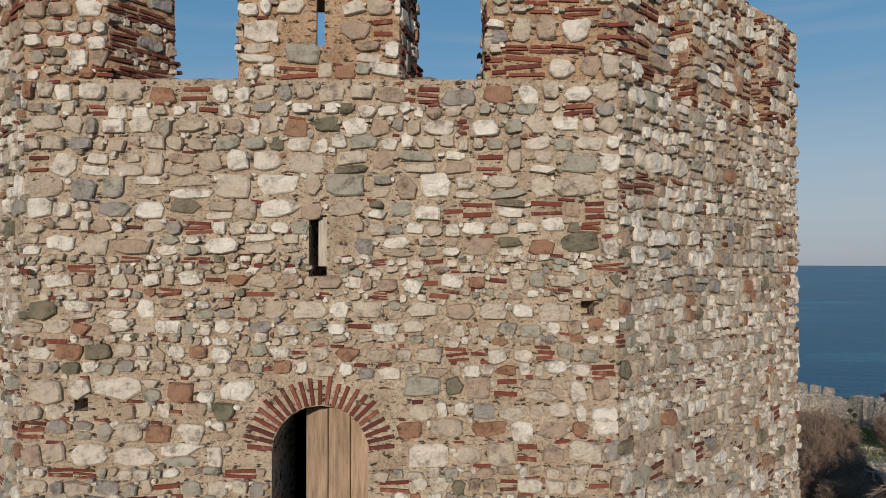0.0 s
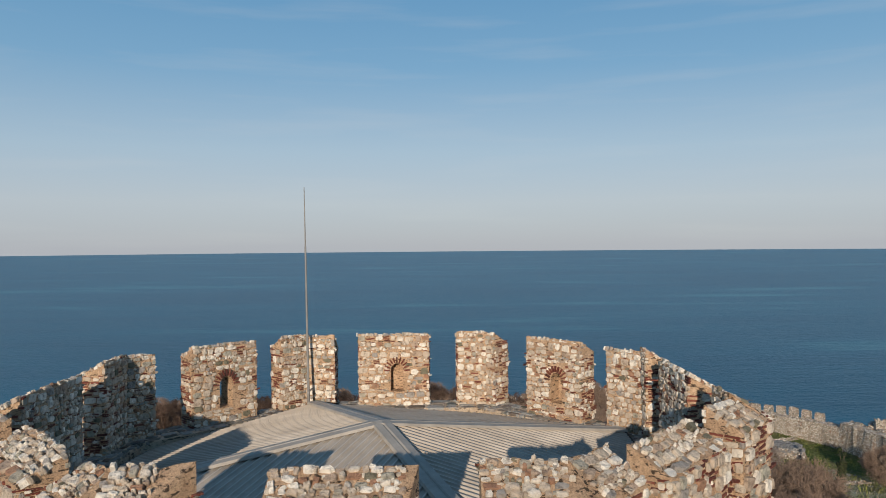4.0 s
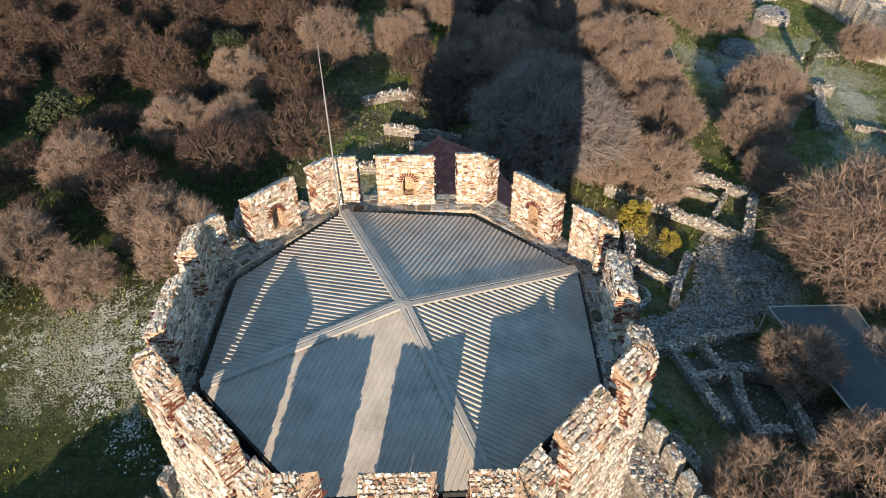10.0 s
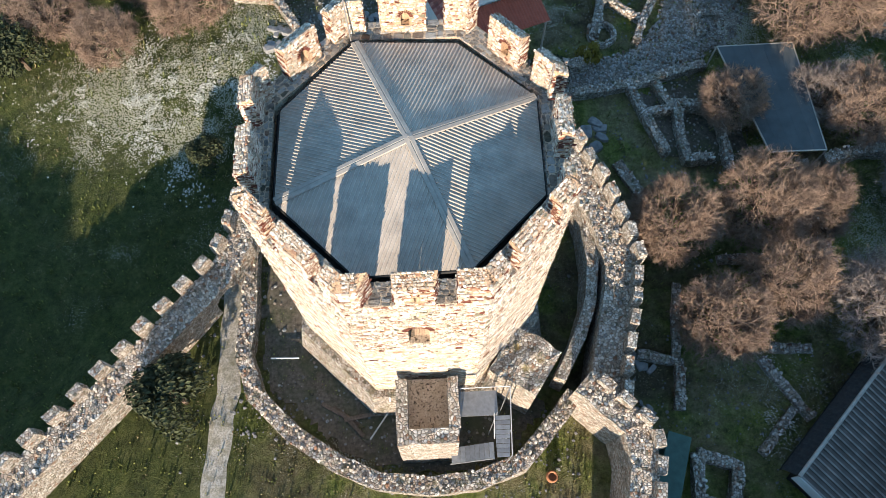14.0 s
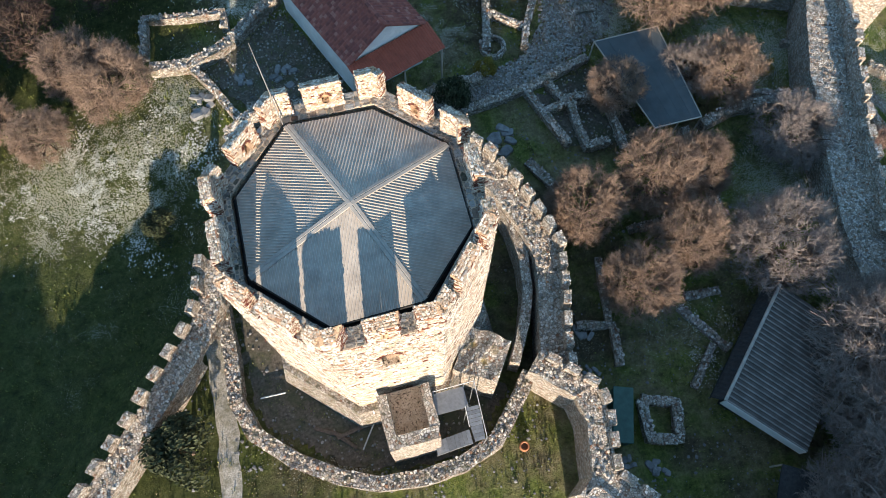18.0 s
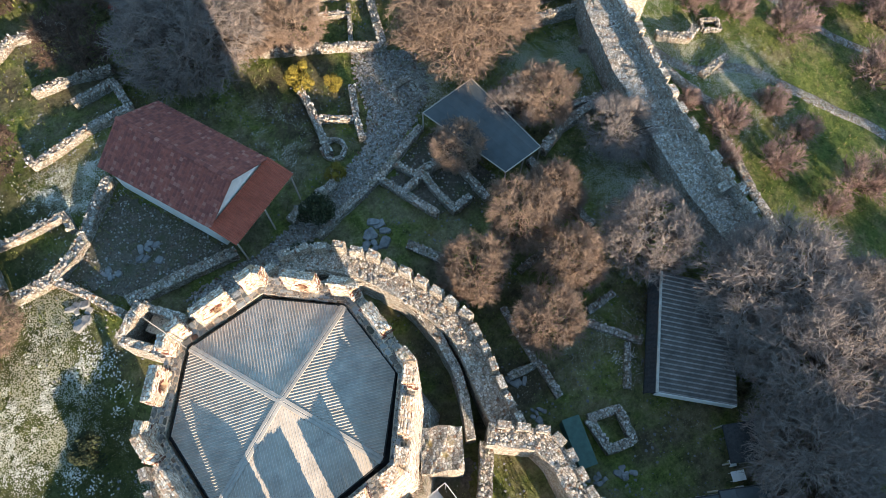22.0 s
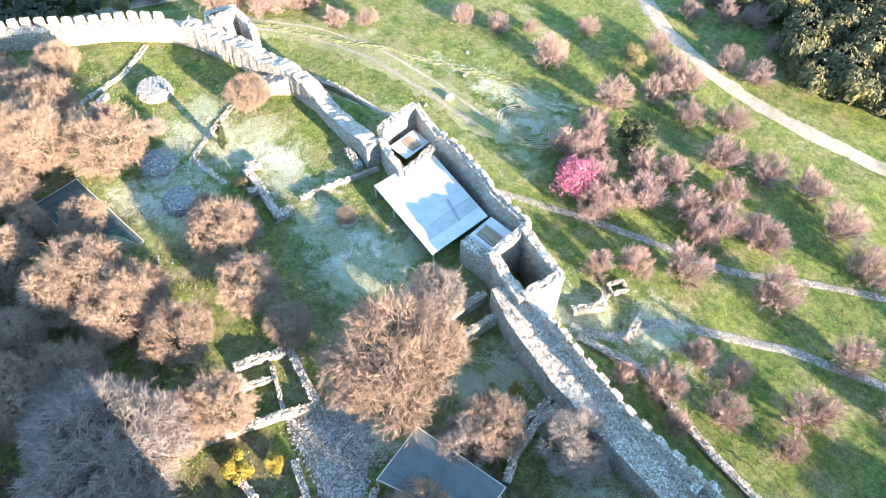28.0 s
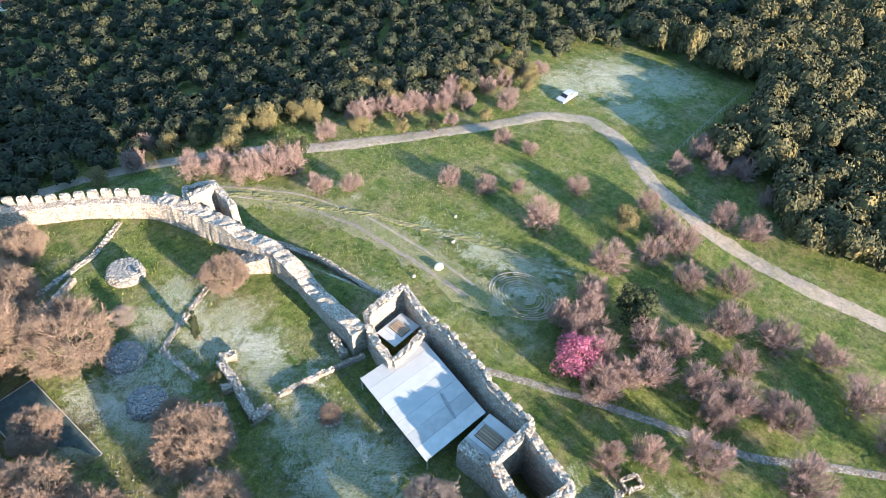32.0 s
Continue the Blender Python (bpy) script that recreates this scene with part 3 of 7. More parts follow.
def cobbled_lane():
    """Paving between two edges, with its larger cobbles standing out of it."""
    rg = random.Random(44)
    v, f, rows, across = [], [], 0, 7
    for (a, b), (c, d) in zip(zip(LANE_A, LANE_B), zip(LANE_A[1:], LANE_B[1:])):
        for i in range(6):
            p, q = Vector(a).lerp(Vector(c), i / 6), Vector(b).lerp(Vector(d), i / 6)
            for k in range(across):
                g = p.lerp(q, k / (across - 1))
                v.append((g.x, g.y, height(g.x, g.y) + (0.06 if 0 < k < across - 1 else -0.05)))
            rows += 1
    f = [(j * across + k, j * across + k + 1, (j + 1) * across + k + 1, (j + 1) * across + k) for j in range(rows - 1) for k in range(across - 1)]
    lane = tagged(part("cobbled_lane", (v, f), M["cobble"]), "rough grey cobbled lane between ruined walls", "lane", kind="structure")
    soup = Soup()
    for _ in range(3600):
        n = rg.randrange(len(LANE_A) - 1)
        u, w = rg.random(), rg.uniform(0.02, 0.98)
        p = Vector(LANE_A[n]).lerp(Vector(LANE_A[n + 1]), u).lerp(Vector(LANE_B[n]).lerp(Vector(LANE_B[n + 1]), u), w)
        r, t, z = rg.uniform(0.06, 0.17), rg.uniform(0, 6.283), height(p.x, p.y) + 0.05
        ring_ = [(p.x + r * rg.uniform(0.8, 1.2) * math.cos(t + 1.2566 * i), p.y + r * rg.uniform(0.8, 1.2) * math.sin(t + 1.2566 * i)) for i in range(5)]
        up = rg.uniform(0.03, 0.09)
        soup.add([(x, y, z - 0.05) for x, y in ring_] + [(p.x + 0.7 * (x - p.x), p.y + 0.7 * (y - p.y), z + up) for x, y in ring_], [(i, (i + 1) % 5, 5 + (i + 1) % 5, 5 + i) for i in range(5)] + [(5, 6, 7, 8, 9)])
    part("cobbles", soup.data(), M["greystone"], lane, "worn grey cobbles", "stuff")


cobbled_lane()
strip("footpath", [(-11.2, 1), (-11.3, -1.5), (-11.4, -4.4), (-11.7, -8.6), (-12, -16)], 1.6, M["gravel"], "pale gravel path leading through the arched gate", "path", 0.06)

def patch(name, ring, mat_, label, category, lift=0.04, stones=0, stone_mat="greystone", seed=0):
    """A piece of bare ground inside a closed line, with stones lying on it."""
    def within(x, y):
        odd = False
        for (a, b), (c, d) in zip(ring, ring[1:] + ring[:1]):
            if (b > y) != (d > y) and x < a + (c - a) * (y - b) / (d - b):
                odd = not odd
        return odd
    xs, ys = [p[0] for p in ring], [p[1] for p in ring]
    v, f, at = [], [], {}
    n0, n1 = int((max(xs) - min(xs)) / 0.4) + 2, int((max(ys) - min(ys)) / 0.4) + 2
    for j in range(n1):
        for i in range(n0):
            x, y = min(xs) + 0.4 * i, min(ys) + 0.4 * j
            x, y = x + 0.3 * noise.noise((x * 2, y * 2, 1)), y + 0.3 * noise.noise((x * 2, y * 2, 5))
            if within(x, y):
                at[i, j] = len(v)
                v.append((x, y, height(x, y) + lift))
    for i, j in at:
        q = [(i, j), (i + 1, j), (i + 1, j + 1), (i, j + 1)]
        if all(k in at for k in q):
            f.append(tuple(at[k] for k in q))
    ob = tagged(part(name, (v, f), M[mat_]), label, category, kind="structure")
    rg, soup = random.Random(seed), Soup()
    for _ in range(stones):
        x, y = rg.uniform(min(xs), max(xs)), rg.uniform(min(ys), max(ys))
        if not within(x, y):
            continue
        r, t, z = 0.03 + 0.11 * rg.random() ** 3, rg.uniform(0, 6.283), height(x, y) + lift
        k = [(x + r * rg.uniform(0.7, 1.3) * math.cos(t + 1.2566 * i), y + r * rg.uniform(0.7, 1.3) * math.sin(t + 1.2566 * i)) for i in range(5)]
        soup.add([(a, b, z - 0.04) for a, b in k] + [(x + 0.65 * (a - x), y + 0.65 * (b - y), z + r * rg.uniform(0.3, 0.7)) for a, b in k], [(i, (i + 1) % 5, 5 + (i + 1) % 5, 5 + i) for i in range(5)] + [(5, 6, 7, 8, 9)])
    if soup.f:
        part("scattered_stones", soup.data(), M[stone_mat], ob, "", "stuff")
    return ob


patch("court_floor", [(-9.8, 3), (-9.8, -3.4), (-9.0, -5.6), (-7.0, -7.6), (-4.7, -9.3), (-2.5, -10.3), (0.1, -10.8), (2.6, -10.5), (4.9, -9.7), (7.2, -7.3), (5, 0), (-4, 3)], "soil", "dark earth floor of the narrow tower court", "earth", 0.04, 700, "greystone", 1)
patch("yard", [(-2.2, 27.4), (0.2, 22.8), (1.9, 18.2), (1.6, 16.8), (-6.2, 18.0), (-9.4, 22.6), (-5.8, 24.9)], "soil", "bare stony yard beside the tiled house", "yard", 0.04, 2200, "greystone", 2)
patch("ruin_floor", [(15.6, 15.2), (20.8, 17.0), (23.5, 17), (23.5, 9), (17.2, 9.6)], "soil", "bare earth inside the excavated ruins", "earth", 0.04, 700, "greystone", 3)

# ---- masonry pieces ----
def stone_shape(rng, w, h, deep, sides=9):
    """A rough stone lying in the u-v plane round its middle, standing out along the third axis."""
    ring = []
    k0 = rng.uniform(0, 1.0)
    square = rng.uniform(0.40, 0.80)
    for i in range(sides):
        a = 2 * math.pi * (i + k0 + rng.uniform(-0.38, 0.38)) / sides
        c, s = math.cos(a), math.sin(a)
        r = rng.uniform(0.87, 1.10)
        ring.append((w / 2 * math.copysign(abs(c) ** square, c) * r, h / 2 * math.copysign(abs(s) ** square, s) * r))
    v = []
    tip = (rng.uniform(-0.5, 0.5), rng.uniform(-0.5, 0.5))
    for scale, d in ((1.03, -0.04), (1.0, deep * 0.5), (0.88, deep * 0.86)):
        v += [(u * scale, q * scale, d + (tip[0] * u / w + tip[1] * q / h) * deep * 0.6 * (d > 0) + (rng.uniform(-0.12, 0.12) * deep if scale < 0.9 else 0)) for u, q in ring]
    mid = len(v)
    v.append((rng.uniform(-0.15, 0.15) * w, rng.uniform(-0.15, 0.15) * h, deep * rng.uniform(0.75, 1.1)))
    f = []
    for r in (0, 1):
        f += [(r * sides + i, r * sides + (i + 1) % sides, (r + 1) * sides + (i + 1) % sides, (r + 1) * sides + i) for i in range(sides)]
    f += [(2 * sides + i, 2 * sides + (i + 1) % sides, mid) for i in range(sides)]
    return v, f


def block_shape(rng, w, h, deep):
    v, f = [], []
    for s, d in ((1.0, -0.03), (1.0, deep * 0.7), (0.9, deep)):
        for u, q in ((-1, -1), (1, -1), (1, 1), (-1, 1)):
            v.append((u * w / 2 * s * rng.uniform(0.93, 1.04), q * h / 2 * s * rng.uniform(0.85, 1.1), d))
    f = [(r * 4 + i, r * 4 + (i + 1) % 4, r * 4 + 4 + (i + 1) % 4, r * 4 + 4 + i) for r in (0, 1) for i in range(4)] + [(8, 9, 10, 11)]
    return v, f


def rubble_layout(rng, u0, u1, v0, v1, free, size=1.0, bricks=0.3):
    """Places for stones and bricks on a wall face: (kind, u, v, width, height, turn)."""
    out = []
    v = v0
    while v < v1 - 0.03:
        rh = min(rng.choice((0.07, 0.10, 0.12, 0.14, 0.16, 0.19)) * size * rng.uniform(0.85, 1.1), v1 - v + 0.03)
        u = u0 + rng.uniform(-0.05, 0.03)
        while u < u1 - 0.03:
            vv = v + 0.035 * noise.noise((u * 1.1, v * 3.0, u0))
            if rng.random() < bricks * 0.34:
                w = rng.uniform(0.06, 0.27) * size
                n = rng.choice((1, 1, 2, 2, 3))
                for k in range(n):
                    if free(u + w / 2, vv + (k + 0.5) * rh / n, w):
                        out.append(("brick", u + w / 2 + rng.uniform(-0.02, 0.02), vv + (k + 0.5) * rh / n, w, min(0.04, rh / n * 0.7) * rng.uniform(0.7, 1.05), rng.uniform(-0.1, 0.1)))
                u += w + 0.015
                continue
            w = min(rh * rng.uniform(0.75, 2.0), u1 - u + 0.04)
            if w > 0.04 and free(u + w / 2, vv + rh / 2, w):
                hh = rh * rng.uniform(0.78, 1.06)
                if rh > 0.17 and rng.random() < 0.3:
                    low = rng.uniform(0.35, 0.6)
                    out.append(("stone", u + w / 2, vv + rh * low / 2, w * rng.uniform(0.75, 0.98), rh * low * 0.9, rng.uniform(-0.12, 0.12)))
                    out.append(("stone", u + w * rng.uniform(0.4, 0.6), vv + rh * (1 + low) / 2, w * rng.uniform(0.6, 0.95), rh * (1 - low) * 0.9, rng.uniform(-0.12, 0.12)))
                else:
                    out.append(("stone", u + w / 2, vv + rh / 2 + rng.uniform(-0.025, 0.025), w * rng.uniform(0.80, 1.04), hh, rng.uniform(-0.12, 0.12)))
                if rng.random() < bricks * 0.95:
                    out.append(("brick", u + rng.uniform(0, w), vv + rh + rng.uniform(-0.012, 0.012), rng.uniform(0.04, 0.16), rng.uniform(0.018, 0.034), rng.uniform(-0.2, 0.2)))
                for _ in range(rng.choice((0, 0, 1, 1, 2))):
                    out.append(("stone", u + w + rng.uniform(-0.02, 0.03), vv + rh * rng.uniform(0.6, 1.1), rng.uniform(0.03, 0.08), rng.uniform(0.025, 0.06), rng.uniform(-0.5, 0.5)))
            u += w + rng.uniform(0.004, 0.02)
        v += rh + 0.008
        if bricks > 0.6 and rng.random() < 0.4:
            for _ in range(rng.choice((1, 1, 2))):
                u = u0 + rng.uniform(0, 0.1)
                while u < u1 - 0.08:
                    w = min(rng.uniform(0.12, 0.30), u1 - u)
                    if rng.random() < 0.65 and free(u + w / 2, v + 0.02, w):
                        out.append(("brick", u + w / 2, v + 0.02 + 0.02 * noise.noise((u, v, 3)), w * 0.94, 0.036 * rng.uniform(0.75, 1.05), rng.uniform(-0.03, 0.03)))
                    u += w + 0.012
                v += 0.05
    return out


class Face:
    """A flat wall face: an origin and its directions along, up and outward."""

    def __init__(self, origin, along, out, up=(0, 0, 1)):
        self.o, self.a, self.n, self.u = Vector(origin), Vector(along).normalized(), Vector(out).normalized(), Vector(up).normalized()

    def put(self, verts, u, v, turn=0.0, lift=0.0):
        c, s = math.cos(turn), math.sin(turn)
        return [tuple(self.o + self.a * (u + x * c - y * s) + self.u * (v + x * s + y * c) + self.n * (d + lift)) for x, y, d in verts]


def dress(face, layout, rng, stones, bricks, apart=None, parent=None, deep=0.06):
    """Fills a face: pieces go into the two soups, or, where apart() says so, become objects of their own."""
    for kind, u, v, w, h, turn in layout:
        if kind == "stone":
            shape, soup, m, lift = stone_shape(rng, w, h, deep * rng.uniform(0.35, 1.1), rng.choice((6, 7, 8, 9))), stones, M["stone"], 0.0
        else:
            shape, soup, m, lift = block_shape(rng, w, h, 0.014 * rng.uniform(0.5, 1.5)), bricks, M["brick"], 0.004
        pts = face.put(shape[0], u, v, turn, lift)
        if apart and apart(u, v):
            part(kind, (pts, shape[1]), m, parent)
        else:
            soup.add(pts, shape[1])


# ---- the octagonal tower ----
AP = 6.33          # to the middle of an outer face
TOP, SILL, BASE = 16.50, 14.92, -3.4
THICK = 0.56
FACES = [-90 + 45 * k for k in range(8)]


# The outer corners: the tower is a little narrower on one side.
CORNERS = [Vector((AP / math.cos(radians(22.5)) * math.cos(radians(22.5 + 45 * k)), AP / math.cos(radians(22.5)) * math.sin(radians(22.5 + 45 * k)), 0)) for k in range(8)]
CORNERS[0], CORNERS[7], CORNERS[6] = Vector((6.18, 2.62, 0)), Vector((6.13, -2.62, 0)), Vector((2.69, -6.33, 0))


def ends(deg):
    k = round((deg - 45) / 45) % 8
    return CORNERS[k], CORNERS[(k + 1) % 8]


def side_of(deg):
    a, b = ends(deg)
    return (b - a).length


def facet(deg):
    a, b = ends(deg)
    along = (b - a).normalized()
    return Face((a + b) / 2, along, (along.y, -along.x, 0))


tower = thing("tower", (0, 0, 0), 0, "tall octagonal medieval tower of pale rubble stone and red brick", "tower")


def ring_wall(r_out, r_in, z0, z1):
    """An octagonal tube, from the distances of its outer and inner faces."""
    v, f = [], []
    for z in (z0, z1):
        for ap in (r_out, r_in):
            for k in range(8):
                c = CORNERS[k] * (ap / AP)
                v.append((c.x, c.y, z))
    for k in range(8):
        j = (k + 1) % 8
        f += [(k, j, 16 + j, 16 + k), (8 + j, 8 + k, 24 + k, 24 + j), (16 + k, 16 + j, 24 + j, 24 + k), (k, 8 + k, 8 + j, j)]
    return v, f


# The shell, with the doorway and the slit cut through its front.
DOOR_X, DOOR_W, DOOR_SPRING, DOOR_SILL = 0.03, 0.86, 11.58, 9.75
DOOR_TOP = DOOR_SPRING + 0.42


def front_shell():
    bm = bmesh.new()
    for v, f in [ring_wall(AP, 5.40, BASE, SILL)]:
        vs = [bm.verts.new(p) for p in v]
        for q in f:
            bm.faces.new([vs[i] for i in q])
    me = bpy.data.meshes.new("wall")
    bm.to_mesh(me)
    bm.free()
    me.materials.append(M["mortar"])
    return me


def cutter(verts, faces):
    bm = bmesh.new()
    vs = [bm.verts.new(p) for p in verts]
    for q in faces:
        bm.faces.new([vs[i] for i in q])
    bmesh.ops.recalc_face_normals(bm, faces=bm.faces[:])
    me = bpy.data.meshes.new("cut")
    bm.to_mesh(me)
    bm.free()
    return bpy.data.objects.new("cut", me)


def cut(ob, cutters):
    """Takes the cutters' bodies out of a mesh object for good."""
    for c in cutters:
        scene.collection.objects.link(c)
        mod = ob.modifiers.new("cut", "BOOLEAN")
        mod.object, mod.operation, mod.solver = c, "DIFFERENCE", "EXACT"
    got = bpy.data.meshes.new_from_object(ob.evaluated_get(bpy.context.evaluated_depsgraph_get()))
    ob.modifiers.clear()
    ob.data = got
    for c in cutters:
        bpy.data.objects.remove(c)


def arch_prism(x, half, y0, y1, z0, spring, rise, n=10):
    ring = [(x - half, z0), (x + half, z0)] + [(x + half * math.cos(math.pi * i / n), spring + rise * math.sin(math.pi * i / n)) for i in range(n + 1)]
    v = [(p, y, q) for y in (y0, y1) for p, q in ring]
    k = len(ring)
    return v, [tuple(range(k)), tuple(range(k, 2 * k))] + [(i, (i + 1) % k, k + (i + 1) % k, k + i) for i in range(k)]


shell = part("wall", front_shell(), None, tower, "thick rubble wall with lime mortar")
cut(shell, [cutter(*arch_prism(DOOR_X, DOOR_W / 2, -6.6, -5.15, DOOR_SILL, DOOR_SPRING, 0.42)),
            cutter(*box(-0.075, 0.085, -6.6, -5.6, 13.15, 13.70)),
            cutter(*box(2.36, 2.48, -6.6, -6.0, 12.8, 12.93)), cutter(*box(-2.16, -2.04, -6.6, -6.0, 11.95, 12.07)),
            cutter(*box(0.3, 0.42, -6.6, -6.0, 8.4, 8.55))])


def tower_free(deg):
    def free(u, v, w):
        if deg == -90:
            x, z = u, v
            if abs(x - DOOR_X) < DOOR_W / 2 + 0.31 + w / 2 and DOOR_SPRING - 0.04 < z < DOOR_TOP + 0.30:
                if math.hypot(x - DOOR_X, (z - DOOR_SPRING) * 1.0) < DOOR_W / 2 + 0.28 + w * 0.3:
                    return False
            if abs(x - DOOR_X) < DOOR_W / 2 + w / 2 and DOOR_SILL - 0.05 < z < DOOR_TOP:
                return False
            for hx, hz, hw, hh in ((0.005, 13.42, 0.085, 0.30), (2.42, 12.86, 0.07, 0.08), (-2.1, 12.01, 0.07, 0.08), (0.36, 8.47, 0.07, 0.08)):
                if abs(x - hx) < hw + w * 0.5 and abs(z - hz) < hh:
                    return False
        return True
    return free


rng = random.Random(4)
for deg in FACES:
    if deg in (-90, -45, 225, 0, 180):
        face = facet(deg)
        stones, bricks = Soup(), Soup()
        ends_at = side_of(deg) / 2 - 0.02
        dress(face, rubble_layout(rng, -ends_at, ends_at, 1.2, 9.0, tower_free(deg), 1.5, 0.12), rng, stones, bricks, deep=0.015)
        lay = rubble_layout(rng, -ends_at, ends_at, 9.0, SILL - 0.02, tower_free(deg), 1.05, 0.12 if deg == -45 else 0.25)
        pick = (lambda u, v: -1.9 < u < 2.2 and 12.75 < v < 14.85) if deg == -90 else None
        dress(face, lay, rng, stones, bricks, pick, shell)
        part("rubble_facing", stones.data(), M["stone"], tower, "mixed white, grey and ochre rubble stones", "stuff")
        part("brick_facing", bricks.data(), M["brick"], tower, "thin red brick chips in the joints", "stuff")

# The brick arch over the door, brick by brick.
door_arch = part("door_arch", arch_prism(DOOR_X, DOOR_W / 2 + 0.27, -6.335, -6.31, DOOR_SPRING - 0.03, DOOR_SPRING, 0.69), M["mortar"], tower, "brick arch over the doorway")
cut(door_arch, [cutter(*arch_prism(DOOR_X, DOOR_W / 2, -6.6, -6.0, DOOR_SPRING - 0.3, DOOR_SPRING, 0.42))])
for i in range(23):
    a = math.pi * (0.03 + 0.94 * i / 22)
    inner = Vector((DOOR_X + DOOR_W / 2 * math.cos(a), 0, DOOR_SPRING + 0.42 * math.sin(a)))
    way = Vector((math.cos(a), 0, math.sin(a) * 1.0)).normalized()
    f = Face((0, -6.335, 0), way, (0, -1, 0), Vector((0, -1, 0)).cross(way))
    length = rng.uniform(0.21, 0.27)
    shp = block_shape(rng, length, 0.036, 0.02)
    mid = inner + way * (length / 2 + 0.005)
    f.o = Vector((mid.x, -6.335, mid.z))
    part("brick", (f.put(shp[0], 0, 0), shp[1]), M["brick"], door_arch)
# The plank door, half open behind the wall face, and the board in the slit.
door = thing("door", (DOOR_X + 0.43, -5.95, DOOR_SILL), 0, "weathered brown plank door standing half open", "door")
for i in range(3):
    x0 = -0.62 + 0.21 * i
    part("plank", soft_box(x0, x0 + 0.203, -0.03, 0.02, 0.02, 2.16, 0.006), M["wood"], door)
door.parent = None
board = tagged(part("shutter_board", soft_box(0.0, 0.083, -6.27, -6.24, 13.24, 13.69, 0.004), M["oldwood"]), "grey wooden board set in the narrow window slit", "board")
back = part("inner_wall", box(-0.9, -0.42, -5.6, -5.2, 9.7, 12.2), M["mortar"], tower)

# Merlons: one over the middle of each face and one bent round each corner.
RISE = 0.31


def merlon(pieces, top, deg, centre, picks=False, niche=None, slant=(0.0, 0.0)):
    """pieces: runs (facet angle, u0, u1) of one merlon; slant: how far its two ends shift from the outer to the inner face."""
    stones, bricks = Soup(), Soup()
    core = Soup()
    rg = random.Random(int(deg * 10) + 77)
    for n, (d, u0, u1) in enumerate(pieces):
        fo = facet(d)
        edge = side_of(d) / 2
        t = top + rg.uniform(-0.06, 0.05)
        corners = []
        steps = 6
        s0, s1 = slant if len(pieces) == 1 else (slant[0], 0.0) if n == 0 else (0.0, slant[1])
        for i in range(steps + 1):
            u = u0 + (u1 - u0) * i / steps
            for off, z in ((0, SILL), (0, t + 0.05 * rg.uniform(-1, 1)), (-THICK, t + 0.04 * rg.uniform(-1, 1) + RISE), (-THICK, SILL - 0.5)):
                uu = u + (s0 * (1 - i / steps) + s1 * i / steps if off else 0)
                if off and len(pieces) == 2:
                    uu = u - math.copysign(THICK * 0.414, u) if abs(u) > edge - 0.02 else uu
                corners.append(tuple(fo.o + fo.a * uu + fo.n * off + Vector((0, 0, z))))
        q = []
        for i in range(steps):
            b = 4 * i
            q += [(b, b + 3, b + 7, b + 4), (b, b + 4, b + 5, b + 1), (b + 1, b + 5, b + 6, b + 2), (b + 2, b + 6, b + 7, b + 3)]
        q += [(0, 1, 2, 3), (4 * steps + 3, 4 * steps + 2, 4 * steps + 1, 4 * steps)]
        core.add(corners, q)
        seen_out = d in (-90, -45, 225, 0, 180)
        free = (lambda u, v, w: not (niche == "slit" and abs(u) < 0.05 + w * 0.5 and 15.15 < v < 15.75))
        ifree = (lambda u, v, w: not (niche == "slit" and abs(u - 0.13) < 0.24 + w * 0.5 and 15.1 < v < 15.85) and not (niche == "window" and abs(u) < 0.2 + w * 0.4 and 15.2 < v < 16.25))
        if seen_out:
            dress(fo, rubble_layout(rg, u0 + 0.02, u1 - 0.02, SILL, t - 0.02, free, 1.3, 0.6 if d in (-90, -45, 225) else 0.35), rg, stones, bricks, (lambda u, v: True) if picks else None, centre)
        cut_in = THICK * 0.414 if len(pieces) == 2 else 0
        w0, w1 = (u0, u1 - cut_in) if u1 > edge - 0.03 else (u0 + cut_in, u1) if len(pieces) == 2 else (u0, u1)
        fi = Face(fo.o - fo.n * THICK, -fo.a, -fo.n)
        dress(fi, rubble_layout(rg, -w1 + 0.02, -w0 - 0.02, SILL - 0.3, t + RISE - 0.06, ifree, 0.9, 0.16), rg, stones, bricks, None, None, 0.04)
        # ends
        for u, way, do in ((u0, -1, abs(u0) < edge - 0.03), (u1, 1, abs(u1) < edge - 0.03)):
            if do:
                back = fo.a * (s1 if way > 0 else s0) - fo.n * THICK
                deep_ = back.length
                back.normalize()
                fe = Face(fo.o + fo.a * u, back * way, fo.a * way - back * (fo.a * way).dot(back))
                lo, hi = (0.02, deep_ - 0.02) if way > 0 else (-deep_ + 0.02, -0.02)
                dress(fe, rubble_layout(rg, lo, hi, SILL, t - 0.02, lambda u, v, w: True, 0.9, 0.9), rg, stones, bricks, None, None, 0.03)
        # capping stones
        ft = Face(fo.o + Vector((0, 0, t)), fo.a, fo.n * (RISE / THICK) + Vector((0, 0, 1)), Vector((0, 0, RISE / THICK)) - fo.n)
        dress(ft, rubble_layout(rg, w0 + 0.02, w1 - 0.02, 0.02, math.hypot(THICK, RISE) - 0.02, lambda u, v, w: True, 0.8, 0.0), rg, stones, bricks, None, None, 0.06)
    mer = part("merlon", core.data(), M["warm_mortar"], tower, "battlement block of rubble stone and brick")
    part("rubble_facing", stones.data(), M["stone"], mer, "", "stuff")
    part("brick_facing", bricks.data(), M["brick"], mer, "", "stuff")
    return mer


